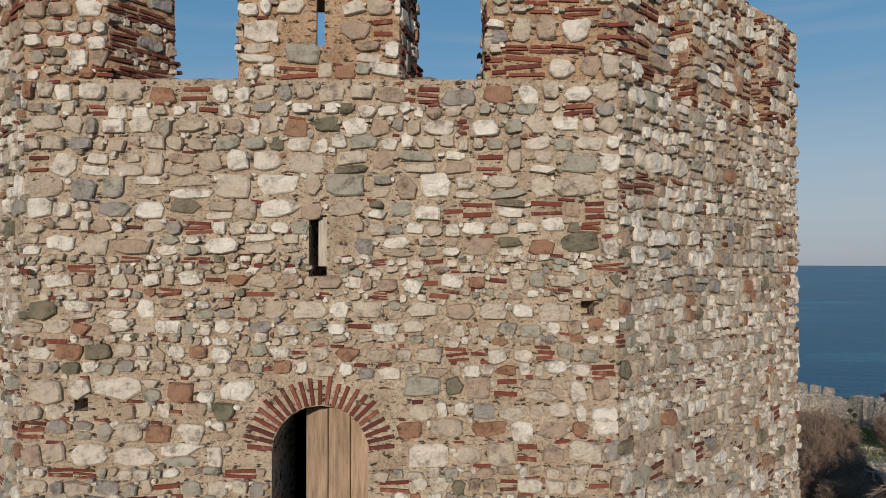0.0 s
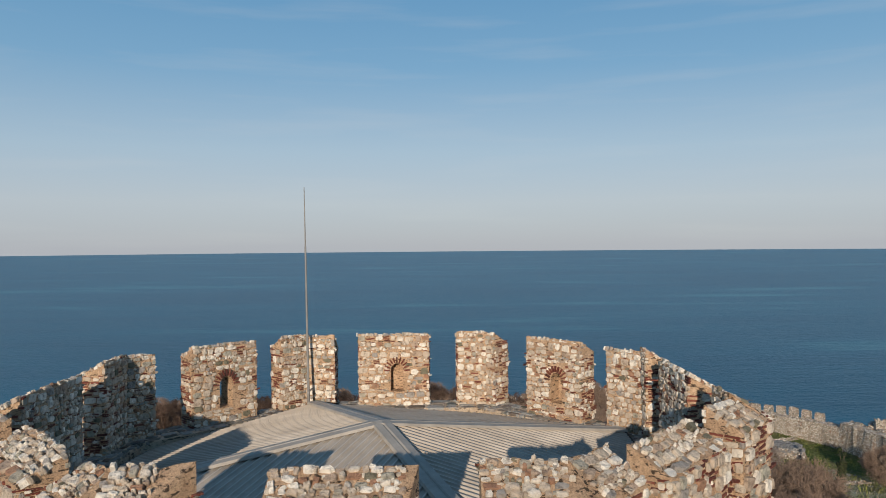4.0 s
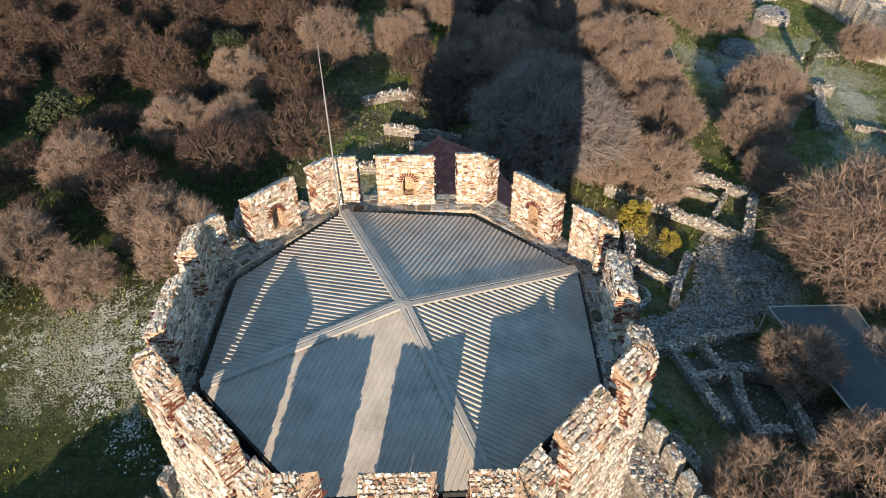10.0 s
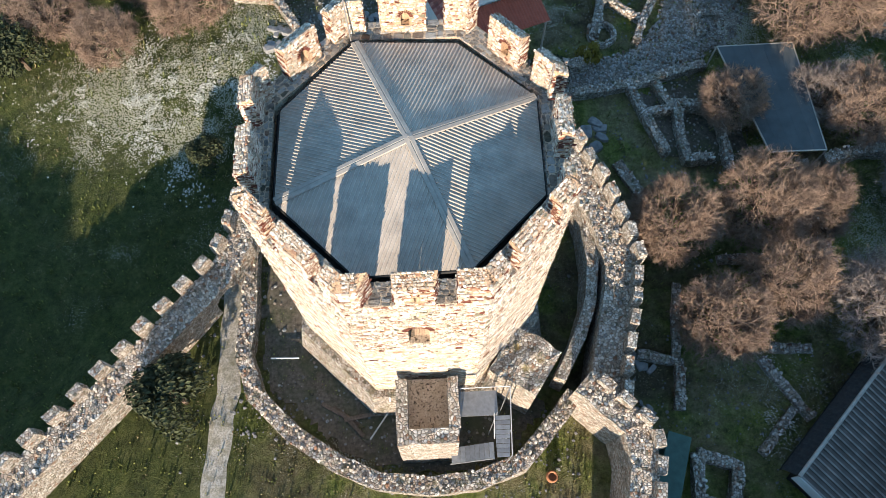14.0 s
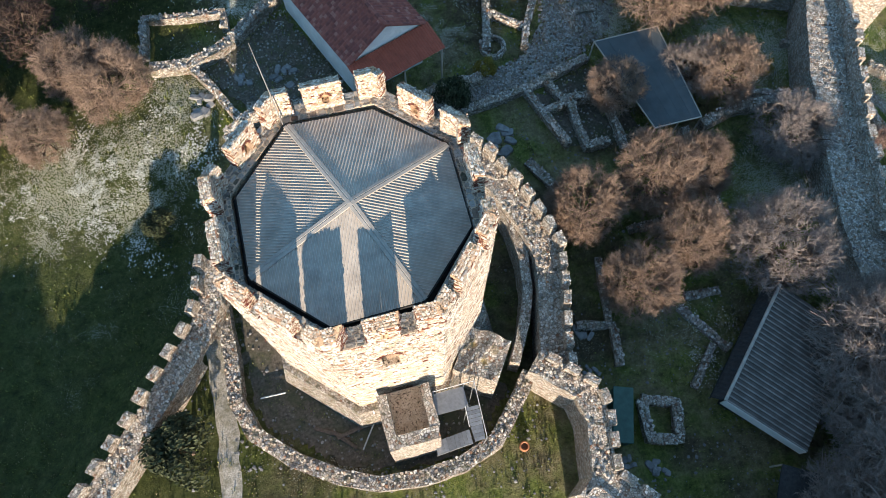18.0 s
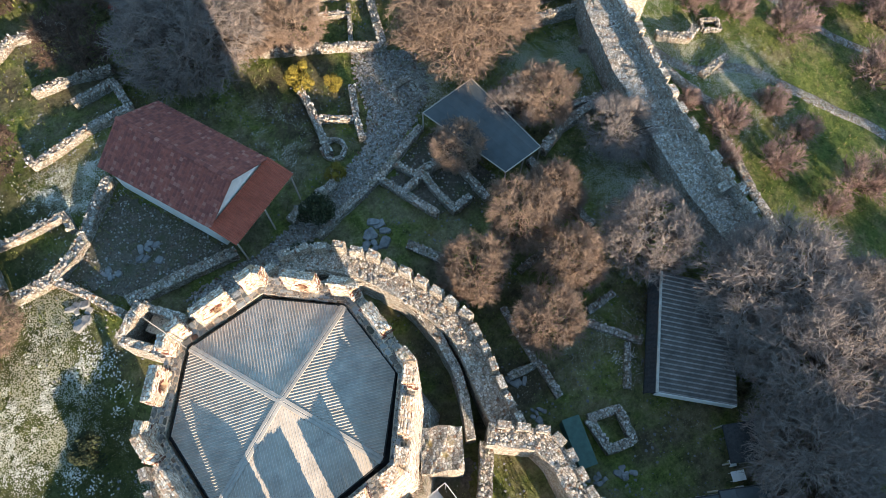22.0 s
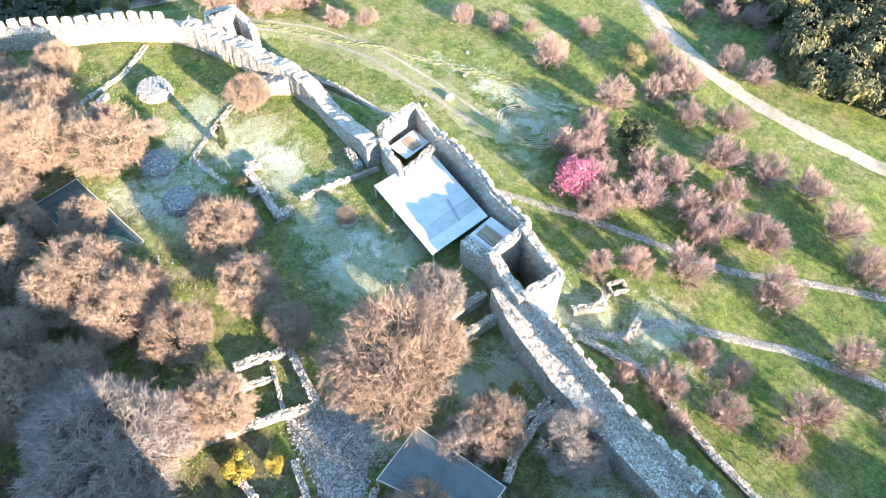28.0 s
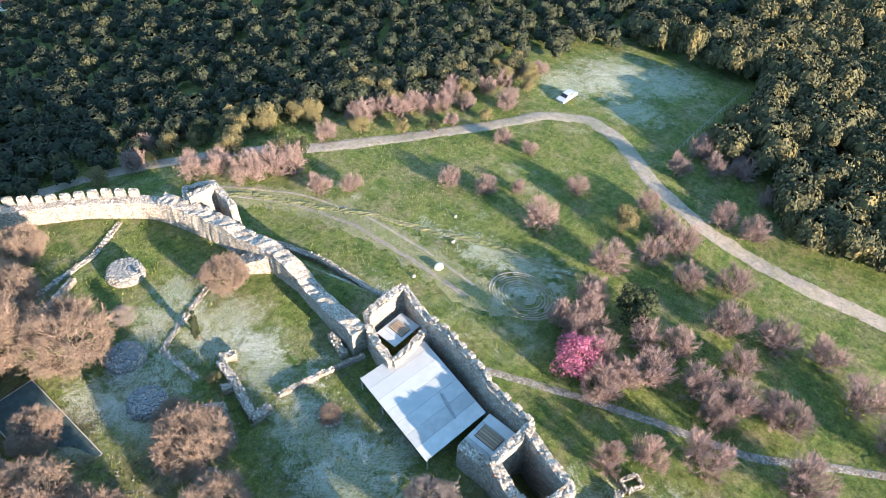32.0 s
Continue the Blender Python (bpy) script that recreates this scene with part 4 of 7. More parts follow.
for n, d in enumerate(FACES):
    wide = {-90: (-0.745, 0.70), -45: (-0.93, 0.81), 0: (-0.60, 1.08), 45: (-0.72, 0.92), 90: (-0.86, 1.03), 135: (-0.84, 0.88), 180: (-0.42, 1.62), 225: (-0.62, 1.05)}[d]
    holder = shell if d == -90 else None
    mer = merlon([(d, *wide)], TOP + (0.05 if d == -90 else 0), d, holder, picks=d == -90, niche="slit" if d == -90 else "window" if d in (90, 135, 45) else None, slant=(0.0, 0.14) if d == -90 else (0.0, 0.0))
    fo = facet(d)
    if d == -90:
        sv = [(x, y, z) for z in (15.22, 15.72) for x, y in ((-0.012, -6.7), (0.062, -6.7), (0.062, -6.28), (0.10, -5.5), (-0.36, -5.5), (-0.012, -6.28))]
        cut(mer, [cutter(sv, [(5, 4, 3, 2, 1, 0), (6, 7, 8, 9, 10, 11)] + [(i, (i + 1) % 6, 6 + (i + 1) % 6, 6 + i) for i in range(6)])])
    if d in (45, 90, 135):
        ax = fo.a
        c = fo.o - fo.n * THICK
        v, f = arch_prism(0, 0.17, -0.34 if d != 135 else -0.9, 0.2, 15.3, 15.85, 0.2)
        v = [tuple(c + ax * -p + fo.n * -q + Vector((0, 0, z))) for p, q, z in v]
        cut(mer, [cutter(v, f)])
        for i in range(11):
            a = math.pi * (0.02 + 0.96 * i / 10)
            way = -ax * math.cos(a) + Vector((0, 0, math.sin(a)))
            fb = Face(c + Vector((0, 0, 15.85)) - ax * (0.27 * math.cos(a)) + Vector((0, 0, 0.30 * math.sin(a))), way, -fo.n, (-fo.n).cross(way))
            shp = block_shape(rng, 0.15, 0.034, 0.055)
            part("brick", (fb.put(shp[0], 0, 0), shp[1]), M["brick"], mer)
for d in FACES:
    lo = {-90: 1.487, -45: 1.39, 0: 2.05, 45: 2.02, 90: 1.67, 135: 1.75, 180: 2.2, 225: 1.72}[d]
    hi = {-90: -1.51, -45: -1.75, 0: -1.44, 45: -1.61, 90: -1.61, 135: -1.34, 180: -1.3, 225: -1.93}[d]
    nx = d + 45 if d < 225 else -90
    merlon([(d, lo, side_of(d) / 2), (nx, -side_of(nx) / 2, hi)], TOP + (0.05 if d in (-90, 225) else 0.02), d + 22.5, None, slant=(0.0, 0.40) if d == 225 else (0.0, 0.0))

# Crenel sills between the merlons.
sill_s, sill_b = Soup(), Soup()
for d in FACES:
    fo = facet(d)
    ft = Face(fo.o + Vector((0, 0, SILL)), fo.a, (0, 0, 1), -fo.n)
    for u0, u1 in ((-2.4, 2.4),):
        dress(ft, rubble_layout(rng, u0, u1, 0.02, 0.92, lambda u, v, w: True, 1.7, 0.0), rng, sill_s, sill_b, None, None, 0.03)
    fi = Face(fo.o - fo.n * THICK, -fo.a, -fo.n)
part("sill_paving", sill_s.data(), M["greystone"], tower, "flat stones of the gaps between merlons", "stuff")
# floor coloured near-black, so the sunken gap's shade is in the paint
part("gutter_floor", ring_wall(5.45, 4.5, 14.2, 14.3), M["dark"], tower, "gutter behind the parapet, its shade painted near-black")

# Plinth, buttress and the stone block with its stair at the foot of the tower.
pv, pf = ring_wall(AP + 1.25, 6.0, BASE - 1.0, 0.6)
pv = [(x * (AP + 0.42) / (AP + 1.25), y * (AP + 0.42) / (AP + 1.25), z) if 16 <= i < 24 else (x, y, z) for i, (x, y, z) in enumerate(pv)]
part("plinth", (pv, pf), M["rubble_low"], tower, "sloping mossy rubble plinth")

# ---- the tower's sheet roof ----
tower_roof = thing("roof", (0, 0, 0), 0, "shallow grey corrugated sheet roof with four hips", "roof")
ROOF_R, APEX, EAVE = 5.55, 15.85, 15.08


for b in (67.5, 157.5, -112.5, -22.5):
    along = Vector((-math.sin(radians(b)), math.cos(radians(b)), 0))
    down = Vector((math.cos(radians(b)), math.sin(radians(b)), 0))
    v, f = [], []
    half = ROOF_R * math.sin(radians(45))
    pitch = 0.15
    n = int(2 * half / pitch)
    profile = ((0.0, 0.0), (0.34, 0.0), (0.46, 0.03), (0.62, 0.03), (0.74, 0.0))
    us = [(-half + (i + p) * pitch, h) for i in range(n + 1) for p, h in profile if -half + (i + p) * pitch < half]
    for u, h in us:
        near = abs(u)
        # the eave: two sides of the octagon meet half way
        far = ROOF_R * math.cos(radians(45)) + (half - near) * math.tan(radians(22.5))
        for s in (0.0, 1.0):
            dd = near + (far - near) * s
            z = APEX - (APEX - EAVE) * dd / half * 0.94 + h
            v.append(tuple(along * u + down * dd + Vector((0, 0, z))))
    f = [(2 * i, 2 * i + 2, 2 * i + 3, 2 * i + 1) for i in range(len(us) - 1)]
    sheet_ = part("roof_sheet", (v, f), M["roof"], tower_roof, "weathered corrugated roof sheet")
    # rib tops take a paler colour, painting in the light they catch
    sheet_.data.materials.append(M["rib"])
    for i, p in enumerate(sheet_.data.polygons):
        p.material_index = 1 if us[i][1] > 0 and us[i + 1][1] > 0 else 0
for b in (112.5, 22.5, -67.5, -157.5):
    d = Vector((math.cos(radians(b)), math.sin(radians(b)), 0))
    s = Vector((-d.y, d.x, 0))
    a0, a1 = Vector((0, 0, APEX + 0.02)), d * (ROOF_R - 0.02) + Vector((0, 0, APEX - (APEX - EAVE) * 0.94 + 0.02))
    v = []
    for p in (a0, a1):
        for w, h in ((-0.19, 0.0), (-0.17, 0.05), (-0.03, 0.065), (0.0, 0.04), (0.03, 0.065), (0.17, 0.05), (0.19, 0.0)):
            v.append(tuple(p + s * w + Vector((0, 0, h))))
    part("hip_cap", (v, [(i, i + 1, i + 8, i + 7) for i in range(6)]), M["hip"], tower_roof, "folded hip flashing")
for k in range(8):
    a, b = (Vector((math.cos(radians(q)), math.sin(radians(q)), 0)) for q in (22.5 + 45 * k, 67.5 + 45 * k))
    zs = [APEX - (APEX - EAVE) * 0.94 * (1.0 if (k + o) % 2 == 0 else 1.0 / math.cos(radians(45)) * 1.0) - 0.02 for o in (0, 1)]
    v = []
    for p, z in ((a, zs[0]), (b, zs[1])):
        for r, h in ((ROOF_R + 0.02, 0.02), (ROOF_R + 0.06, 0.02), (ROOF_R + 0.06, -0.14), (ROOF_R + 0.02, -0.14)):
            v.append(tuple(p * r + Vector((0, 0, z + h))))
    # boards near-black as well, continuing the gap's painted shade
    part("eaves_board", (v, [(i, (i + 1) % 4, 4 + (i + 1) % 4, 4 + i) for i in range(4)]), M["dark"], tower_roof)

# ---- flagpole ----
flagpole = thing("flagpole", (-2.28, 5.28, 14.6), 0, "thin pale flagpole standing at the parapet", "flagpole")
part("pole", rod((0, 0, 0), (-0.12, 0.35, 4.6), 0.035, 0.025, 8), M["pole"], flagpole)
part("top_section", rod((-0.12, 0.35, 4.6), (-0.16, 0.46, 6.2), 0.02, 0.012, 6), M["pole"], flagpole)
part("bracket", rod((0, -0.1, 0.8), (0, 0.5, 0.8), 0.02, 0.02, 5), M["steel"], flagpole)


# ---- walls of the castle and its ruins ----
def wall_body(line, width, top, foot=None, rough=0.12, step=0.5, seed=0, lean=0.0):
    """A rubble wall along a line; top(i, u) gives its height, foot its base."""
    pts = []
    for a, b in zip(line, line[1:]):
        n = max(1, int(math.dist(a, b) / step))
        pts += [(*Vector(a).lerp(Vector(b), i / n), ) for i in range(n)]
    pts.append(tuple(line[-1]))
    v, f = [], []
    for i, p in enumerate(pts):
        q, r = pts[max(0, i - 1)], pts[min(len(pts) - 1, i + 1)]
        d = Vector((r[0] - q[0], r[1] - q[1])).normalized()
        t = top(p[0], p[1])
        for k, (w, z) in enumerate(((-0.5, None), (-0.5, 0.5), (-0.48, 1.0), (-0.17, 1.0), (0.17, 1.0), (0.48, 1.0), (0.5, 0.5), (0.5, None))):
            j = noise.noise((p[0] * 1.3 + seed, p[1] * 1.3, k * 1.7)) * rough
            x, y = p[0] - d.y * (width * w + j * 0.7), p[1] + d.x * (width * w + j * 0.7)
            base = height(x, y) - 0.35 if foot is None else foot
            zz = base if z is None else base + (t - base) * z + (noise.noise((p[0] * 2.1, p[1] * 2.1 + seed, k * 3.1)) * rough * 1.3 if z == 1.0 else 0)
            v.append((x, y, zz))
    for i in range(len(pts) - 1):
        for k in range(7):
            f.append((8 * i + k, 8 * i + k + 1, 8 * i + k + 9, 8 * i + k + 8))
    e = 8 * (len(pts) - 1)
    f += [(7, 6, 5, 4, 3, 2, 1, 0), tuple(e + k for k in range(8))]
    return v, f


def crest(parent, line, width, top, seed, per=9.0, size=(0.10, 0.26), mat_="crest"):
    """Loose-laid stones along the top of a wall."""
    rg = random.Random(seed)
    soup = Soup()
    for a, b in zip(line, line[1:]):
        a, b = Vector(a), Vector(b)
        d = b - a
        if d.length < 0.05:
            continue
        side = Vector((-d.y, d.x)).normalized()
        for _ in range(int(d.length * width * per) + 1):
            p = a + d * rg.random() + side * rg.uniform(-0.5, 0.5) * width
            r = 0.5 * rg.uniform(*size)
            z, t, n = top(p.x, p.y), rg.uniform(0, 6.283), rg.choice((4, 5, 6))
            k = [r * rg.uniform(0.75, 1.25) for _ in range(n)]
            v = [(p.x + k[i] * math.cos(t + 6.283 * i / n), p.y + k[i] * math.sin(t + 6.283 * i / n), z - 0.12) for i in range(n)]
            up = rg.uniform(0.03, 0.14)
            v += [(p.x + 0.75 * (q[0] - p.x), p.y + 0.75 * (q[1] - p.y), z + up + rg.uniform(-0.03, 0.03)) for q in v]
            soup.add(v, [(i, (i + 1) % n, n + (i + 1) % n, n + i) for i in range(n)] + [tuple(range(n, 2 * n))])
    return part("rubble_crest", soup.data(), M[mat_], parent, "", "stuff")


def low_wall(name, line, width=0.6, high=0.7, label="low ruined wall of grey rubble stone", mat_="rubble_low", step=0.45, seed=0, rough=0.16, stones=True):
    ob = part(name, wall_body(line, width, lambda x, y: height(x, y) + high * (1 + 0.3 * noise.noise((x * 0.4, y * 0.4, 9))), None, rough, step, seed), M[mat_])
    if stones:
        crest(ob, line, width, lambda x, y: height(x, y) + high * (1 + 0.3 * noise.noise((x * 0.4, y * 0.4, 9))), seed, 13.0, (0.10, 0.28))
    return tagged(ob, label, "wall", "ruined walls", "structure")


def merlons_on(parent, line, z, size, gap, thick, high, mat_="rubble", seed=0, over=0.0):
    """Separate battlement blocks along a wall's edge."""
    rg = random.Random(seed)
    left = 0.5 * (size + gap)
    for a, b in zip(line, line[1:]):
        a, b = Vector(a), Vector(b)
        d = b - a
        ang = math.degrees(math.atan2(d.y, d.x))
        while left < d.length:
            c = a + d * (left / d.length)
            left += size + gap
            bm = bmesh.new()
            bmesh.ops.create_cube(bm, size=1)
            bmesh.ops.subdivide_edges(bm, edges=bm.edges[:], cuts=2, use_grid_fill=True)
            hh = high * rg.uniform(0.8, 1.1)
            zc = z(c.x, c.y) if callable(z) else z
            for w in bm.verts:
                k = noise.noise(w.co * 2.3 + Vector((c.x, c.y, seed))) * 0.14
                r = 0.88 if abs(w.co.x) > 0.4 and w.co.z > 0.4 else 1.0
                w.co = Vector((w.co.x * size * rg.uniform(0.97, 1.03) * r, w.co.y * thick * (1 + k), (w.co.z + 0.5) * hh * (1 + 0.5 * k) - 0.15))
            me = bpy.data.meshes.new("merlon")
            bm.to_mesh(me)
            bm.free()
            me.materials.append(M[mat_])
            ob = new("merlon", me)
            ob.parent = parent
            ob.matrix_world = pose(c.x, c.y, zc, 0, 0, ang + rg.uniform(-3, 3))
        left -= d.length


# ring wall round the foot of the tower
ringwall = part("ring_wall", wall_body([(-10.3, 3.6), (-10.3, 2.2), (-10.2, -1.0), (-10.4, -3.6), (-9.6, -6.0), (-7.4, -8.2), (-4.9, -9.9), (-2.7, -10.9), (0.1, -11.3), (2.7, -11.1), (5.1, -10.3), (6.2, -9.2), (7.6, -7.7), (8.4, -6.7)], 1.0, lambda x, y: -1.0, None, 0.1, 0.4, 3), M["rubble_low"])
crest(ringwall, [(-10.3, 3.6), (-10.3, 2.2), (-10.2, -1.0), (-10.4, -3.6), (-9.6, -6.0), (-7.4, -8.2), (-4.9, -9.9), (-2.7, -10.9), (0.1, -11.3), (2.7, -11.1), (5.1, -10.3), (6.2, -9.2), (7.6, -7.7), (8.4, -6.7)], 0.95, lambda x, y: -1.0, 3, 13.0, (0.10, 0.26), "stone")
tagged(ringwall, "curved low rubble wall round the tower's foot", "wall", kind="structure")
# tall curved wall with its walk on the right of the tower
ARC = [(-2.9, 12.9), (0.1, 12.3), (3.0, 12.3), (5.0, 12.5), (6.5, 12.2), (8.4, 10.8), (9.8, 9.0), (10.6, 7.4), (11.5, 5.1), (12.2, 3.0), (12.6, 0.8), (12.3, -1.2), (11.6, -3.7), (11.1, -5.5), (10.8, -7.2)]
arc = part("curtain_wall", wall_body([(x - 0.75 * smooth((x - 4) / 4), y - 0.15 - 0.75 * smooth((7 - x) / 3)) for x, y in ARC], 2.1, lambda x, y: 0.3, None, 0.1, 0.5, 5), M["rubble"])
tagged(arc, "curved battlemented curtain wall with a stone wall-walk", "wall", kind="structure")
part("parapet", wall_body([(-2.9, 13.1), (0.1, 12.6), (2.6, 12.6)], 0.55, lambda x, y: 0.9, -1.0, 0.12, 0.4, 15), M["rubble"], arc)
crest(arc, [(x - 0.75 * smooth((x - 4) / 4), y - 0.15 - 0.75 * smooth((7 - x) / 3)) for x, y in ARC], 2.0, lambda x, y: 0.3, 5)
merlons_on(arc, ARC[2:], 0.25, 1.0, 0.35, 0.5, 1.5, seed=3)
part("inner_step", wall_body([(2.6, 10.2), (4.9, 10.0), (7.2, 9.2), (9.2, 7.6), (9.9, 5.6), (10.3, 3.6), (10.3, 1.0), (9.9, -1.4), (9.0, -3.5), (7.6, -6.0)], 0.7, lambda x, y: -0.5, None, 0.1, 0.5, 6), M["rubble"], arc, "lower stone step along the wall-walk")
rightwall = part("curtain_wall", wall_body([(8.5, -6.5), (11.0, -9.0), (11.2, -10.9), (10.8, -12.5), (10.4, -14.4)], 1.5, lambda x, y: 1.3, None, 0.12, 0.5, 7), M["rubble"])
tagged(rightwall, "thick pale rubble curtain wall running from the tower court", "wall", kind="structure")
crest(rightwall, [(8.5, -6.5), (11.0, -9.0), (11.2, -10.9), (10.8, -12.5), (10.4, -14.4)], 1.4, lambda x, y: 1.3, 7, mat_="stone")
BROAD = [(9.8, -13.9), (12.2, -17.2), (15.2, -20.8), (20, -26.5)]
broadwall = part("curtain_wall", wall_body(BROAD, 2.8, lambda x, y: 1.28, None, 0.12, 0.5, 17), M["rubble"])
tagged(broadwall, "broad rubble curtain wall with a paved wall-walk", "wall", kind="structure")
crest(broadwall, BROAD, 2.7, lambda x, y: 1.26, 18, mat_="stone")
part("walk_step", wall_body([(9.4, -14.6), (11.6, -17.8), (14.6, -21.4), (19.4, -27)], 0.9, lambda x, y: 1.5, 0.5, 0.1, 0.4, 19), M["rubble"], broadwall, "raised inner edge of the wall-walk")
merlons_on(rightwall, [(9.2, -6.3), (11.9, -9.0), (11.9, -10.9), (11.5, -12.5), (11.2, -14.0)], 1.25, 0.95, 0.35, 0.5, 0.9, seed=4)
merlons_on(broadwall, [(11.2, -14.0), (13.4, -16.7), (16.3, -20.3), (21.0, -25.8)], 1.25, 1.05, 0.4, 0.5, 0.9, seed=14)
LEFT = [(-10.6, 6.2), (-11.2, 3.4), (-12.2, 1.4), (-14.9, -1.8), (-17.0, -4.1), (-19.0, -6.4), (-24, -11.8), (-32, -20)]
leftwall = part("curtain_wall", wall_body([(x + 0.6, y - 0.55) for x, y in LEFT], 1.6, lambda x, y: 0.5, None, 0.1, 0.5, 8), M["rubble"])
tagged(leftwall, "battlemented curtain wall with an arched gate beside the tower", "wall", kind="structure")
crest(leftwall, [(x + 0.6, y - 0.55) for x, y in LEFT], 1.5, lambda x, y: 0.5, 8, mat_="stone")
merlons_on(leftwall, LEFT, 0.45, 0.95, 0.6, 0.5, 1.25, seed=5)
gv, gf = arch_prism(0, 0.9, -2.5, 2.5, -4, -0.9, 0.8)
gm = pose(-11.6, 0.1, 0, 0, 0, 50)
cut(leftwall, [cutter([tuple(gm @ Vector(p)) for p in gv], gf)])

buttress = thing("buttress", (6.0, -5.2, 0), -45, "ruined stone buttress with dry grass on its top", "buttress")
part("body", wall_body([(4.3, -4.6), (6.6, -6.2)], 3.0, lambda x, y: 2.0, -3.6, 0.25, 0.4, 21), M["rubble"], None).parent = buttress
buttress.matrix_world = Matrix.Identity(4)
platform = thing("entrance_block", (0, 0, 0), 0, "open-topped stone block below the raised door", "stone block")
for x0, x1, y0, y1, t in ((-1.35, -0.75, -9.9, -6.76, 4.9), (1.15, 1.7, -9.2, -6.76, 5.0), (-0.75, 1.6, -9.9, -9.15, 5.0)):
    w = max(x1 - x0, y1 - y0)
    if x1 - x0 > y1 - y0:
        body = wall_body([(x0, (y0 + y1) / 2), (x1, (y0 + y1) / 2)], y1 - y0, lambda x, y: t, BASE, 0.08, 0.35, x0)
    else:
        body = wall_body([((x0 + x1) / 2, y0), ((x0 + x1) / 2, y1)], x1 - x0, lambda x, y: t, BASE, 0.08, 0.35, x0)
    part("block_wall", body, M["rubble"], platform)
part("fill", box(-0.9, 1.3, -9.3, -6.6, BASE, 3.9), M["mortar"], platform, "earth-filled top")
stair = thing("steel_stair", (0, 0, 0), 0, "grey steel stair with landings beside the tower", "stair")
part("landing", box(1.75, 3.6, -8.5, -7.3, 3.7, 3.78), M["steel"], stair)
for i in range(9):
    part("tread", box(3.4 + 0.02 * i, 4.2, -8.7 - 0.2 * i, -8.5 - 0.2 * i, 3.5 - 0.2 * i, 3.54 - 0.2 * i), M["steel"], stair)
for i in range(9):
    part("tread", box(3.2 - 0.24 * i, 3.44 - 0.24 * i, -10.35, -9.5, 1.5 - 0.2 * i, 1.54 - 0.2 * i), M["steel"], stair)
for p, q in (((1.75, -7.3, 4.7), (4.2, -7.3, 4.7)), ((4.2, -7.3, 4.7), (4.25, -10.3, 2.6)), ((3.35, -8.5, 4.6), (3.4, -9.5, 2.9)), ((3.3, -10.4, 2.4), (1.2, -10.4, 0.6))):
    part("handrail", rod(p, q, 0.03, 0.03, 6), M["steel"], stair)
for x, y, z in ((1.8, -7.35, 4.7), (3.6, -7.35, 4.7), (4.2, -7.35, 4.7), (4.2, -9.2, 3.4), (4.25, -10.3, 2.6), (3.5, -8.5, 4.6)):
    part("post", rod((x, y, -3.2), (x, y, z), 0.03, 0.03, 6), M["steel"], stair)

# the long eastern wall, its gatehouse and the northern wall
EAST = [(33.6, -12), (34.6, -6.8), (35.2, -2.5), (36.6, 3.2), (38.6, 10.2), (41.2, 16.4), (43.2, 19.6)]
east = part("curtain_wall", wall_body(EAST, 2.9, lambda x, y: -2.4, None, 0.12, 0.5, 31), M["rubble"])
tagged(east, "long grey rubble curtain wall with a broad wall-walk", "wall", kind="structure")
part("parapet", wall_body([(34.9, -11.5), (35.4, -8.5), (36.6, -4.3), (37.3, -0.3), (38.5, 4.5), (40.2, 9.2), (42.0, 14.0), (42.8, 16.6)], 0.7, lambda x, y: -1.55, None, 0.1, 0.5, 35), M["rubble"], east)
# greyer stones than on other crests, painting in shade on this wall-walk
crest(east, EAST, 2.8, lambda x, y: -2.44, 31, 8.0, (0.10, 0.26), "greystone")
merlons_on(east, [(35.4, -8.5), (36.6, -4.3), (37.3, -0.3), (38.5, 4.5), (40.2, 9.2), (42.0, 14.0)], -1.65, 1.1, 0.6, 0.55, 1.1, seed=6)
part("turret_stub", wall_body([(35.4, -3.2), (36.9, -3.4)], 0.8, lambda x, y: -1.2, -4, 0.1, 0.3, 33), M["rubble"], east)


def ruin_block(name, runs, label, category, mat_="rubble"):
    t = thing(name, (0, 0, 0), 0, label, category)
    for n, (line, width, top, foot) in enumerate(runs):
        part("wall", wall_body(line, width, lambda x, y, top=top: top + 0.35 * noise.noise((x * 0.9, y * 0.9, n)), foot, 0.18, 0.4, 40 + n), M[mat_], t)
        crest(t, line, width, lambda x, y, top=top: top + 0.35 * noise.noise((x * 0.9, y * 0.9, n)), n + line[0][0], 8.0)
    return t


ruin_block("gate_tower", [([(42.6, 17.2), (46.6, 15.6)], 0.9, -1.0, -11), ([(46.6, 15.6), (49.3, 21.4)], 0.9, -1.3, -11), ([(44.4, 22.5), (47.5, 21.9), (50.0, 21.4)], 0.9, -1.5, -9), ([(42.4, 17.0), (44.9, 22.3)], 1.1, -1.5, -7), ([(44.9, 22.4), (45.4, 26.0)], 1.1, -2.7, -7)],
           "roofless square gate tower of pale stone", "gate tower")
GATE = [(57.1, 41.2), (55.6, 38.4), (54.9, 36.4), (54.6, 33.9), (53.6, 31.1), (52.6, 28.4), (51.5, 26.6), (51.0, 24.4), (50.2, 21.5)]
gate = ruin_block("gatehouse", [(GATE, 0.85, -1.9, -12), ([(51.6, 42.0), (54.2, 41.8), (57.2, 41.2)], 1.0, -1.9, -10), ([(49.3, 36.9), (52.0, 36.5), (54.8, 36.5)], 0.8, -3.3, -8), ([(51.6, 42.0), (50.2, 39.6), (49.2, 37.0)], 0.9, -3.2, -8)],
                  "ruined gatehouse range with jagged pale walls", "gatehouse")
merlons_on(gate, [(x + 0.15, y) for x, y in GATE[2:]], -2.0, 0.75, 0.7, 0.5, 0.8, seed=41)
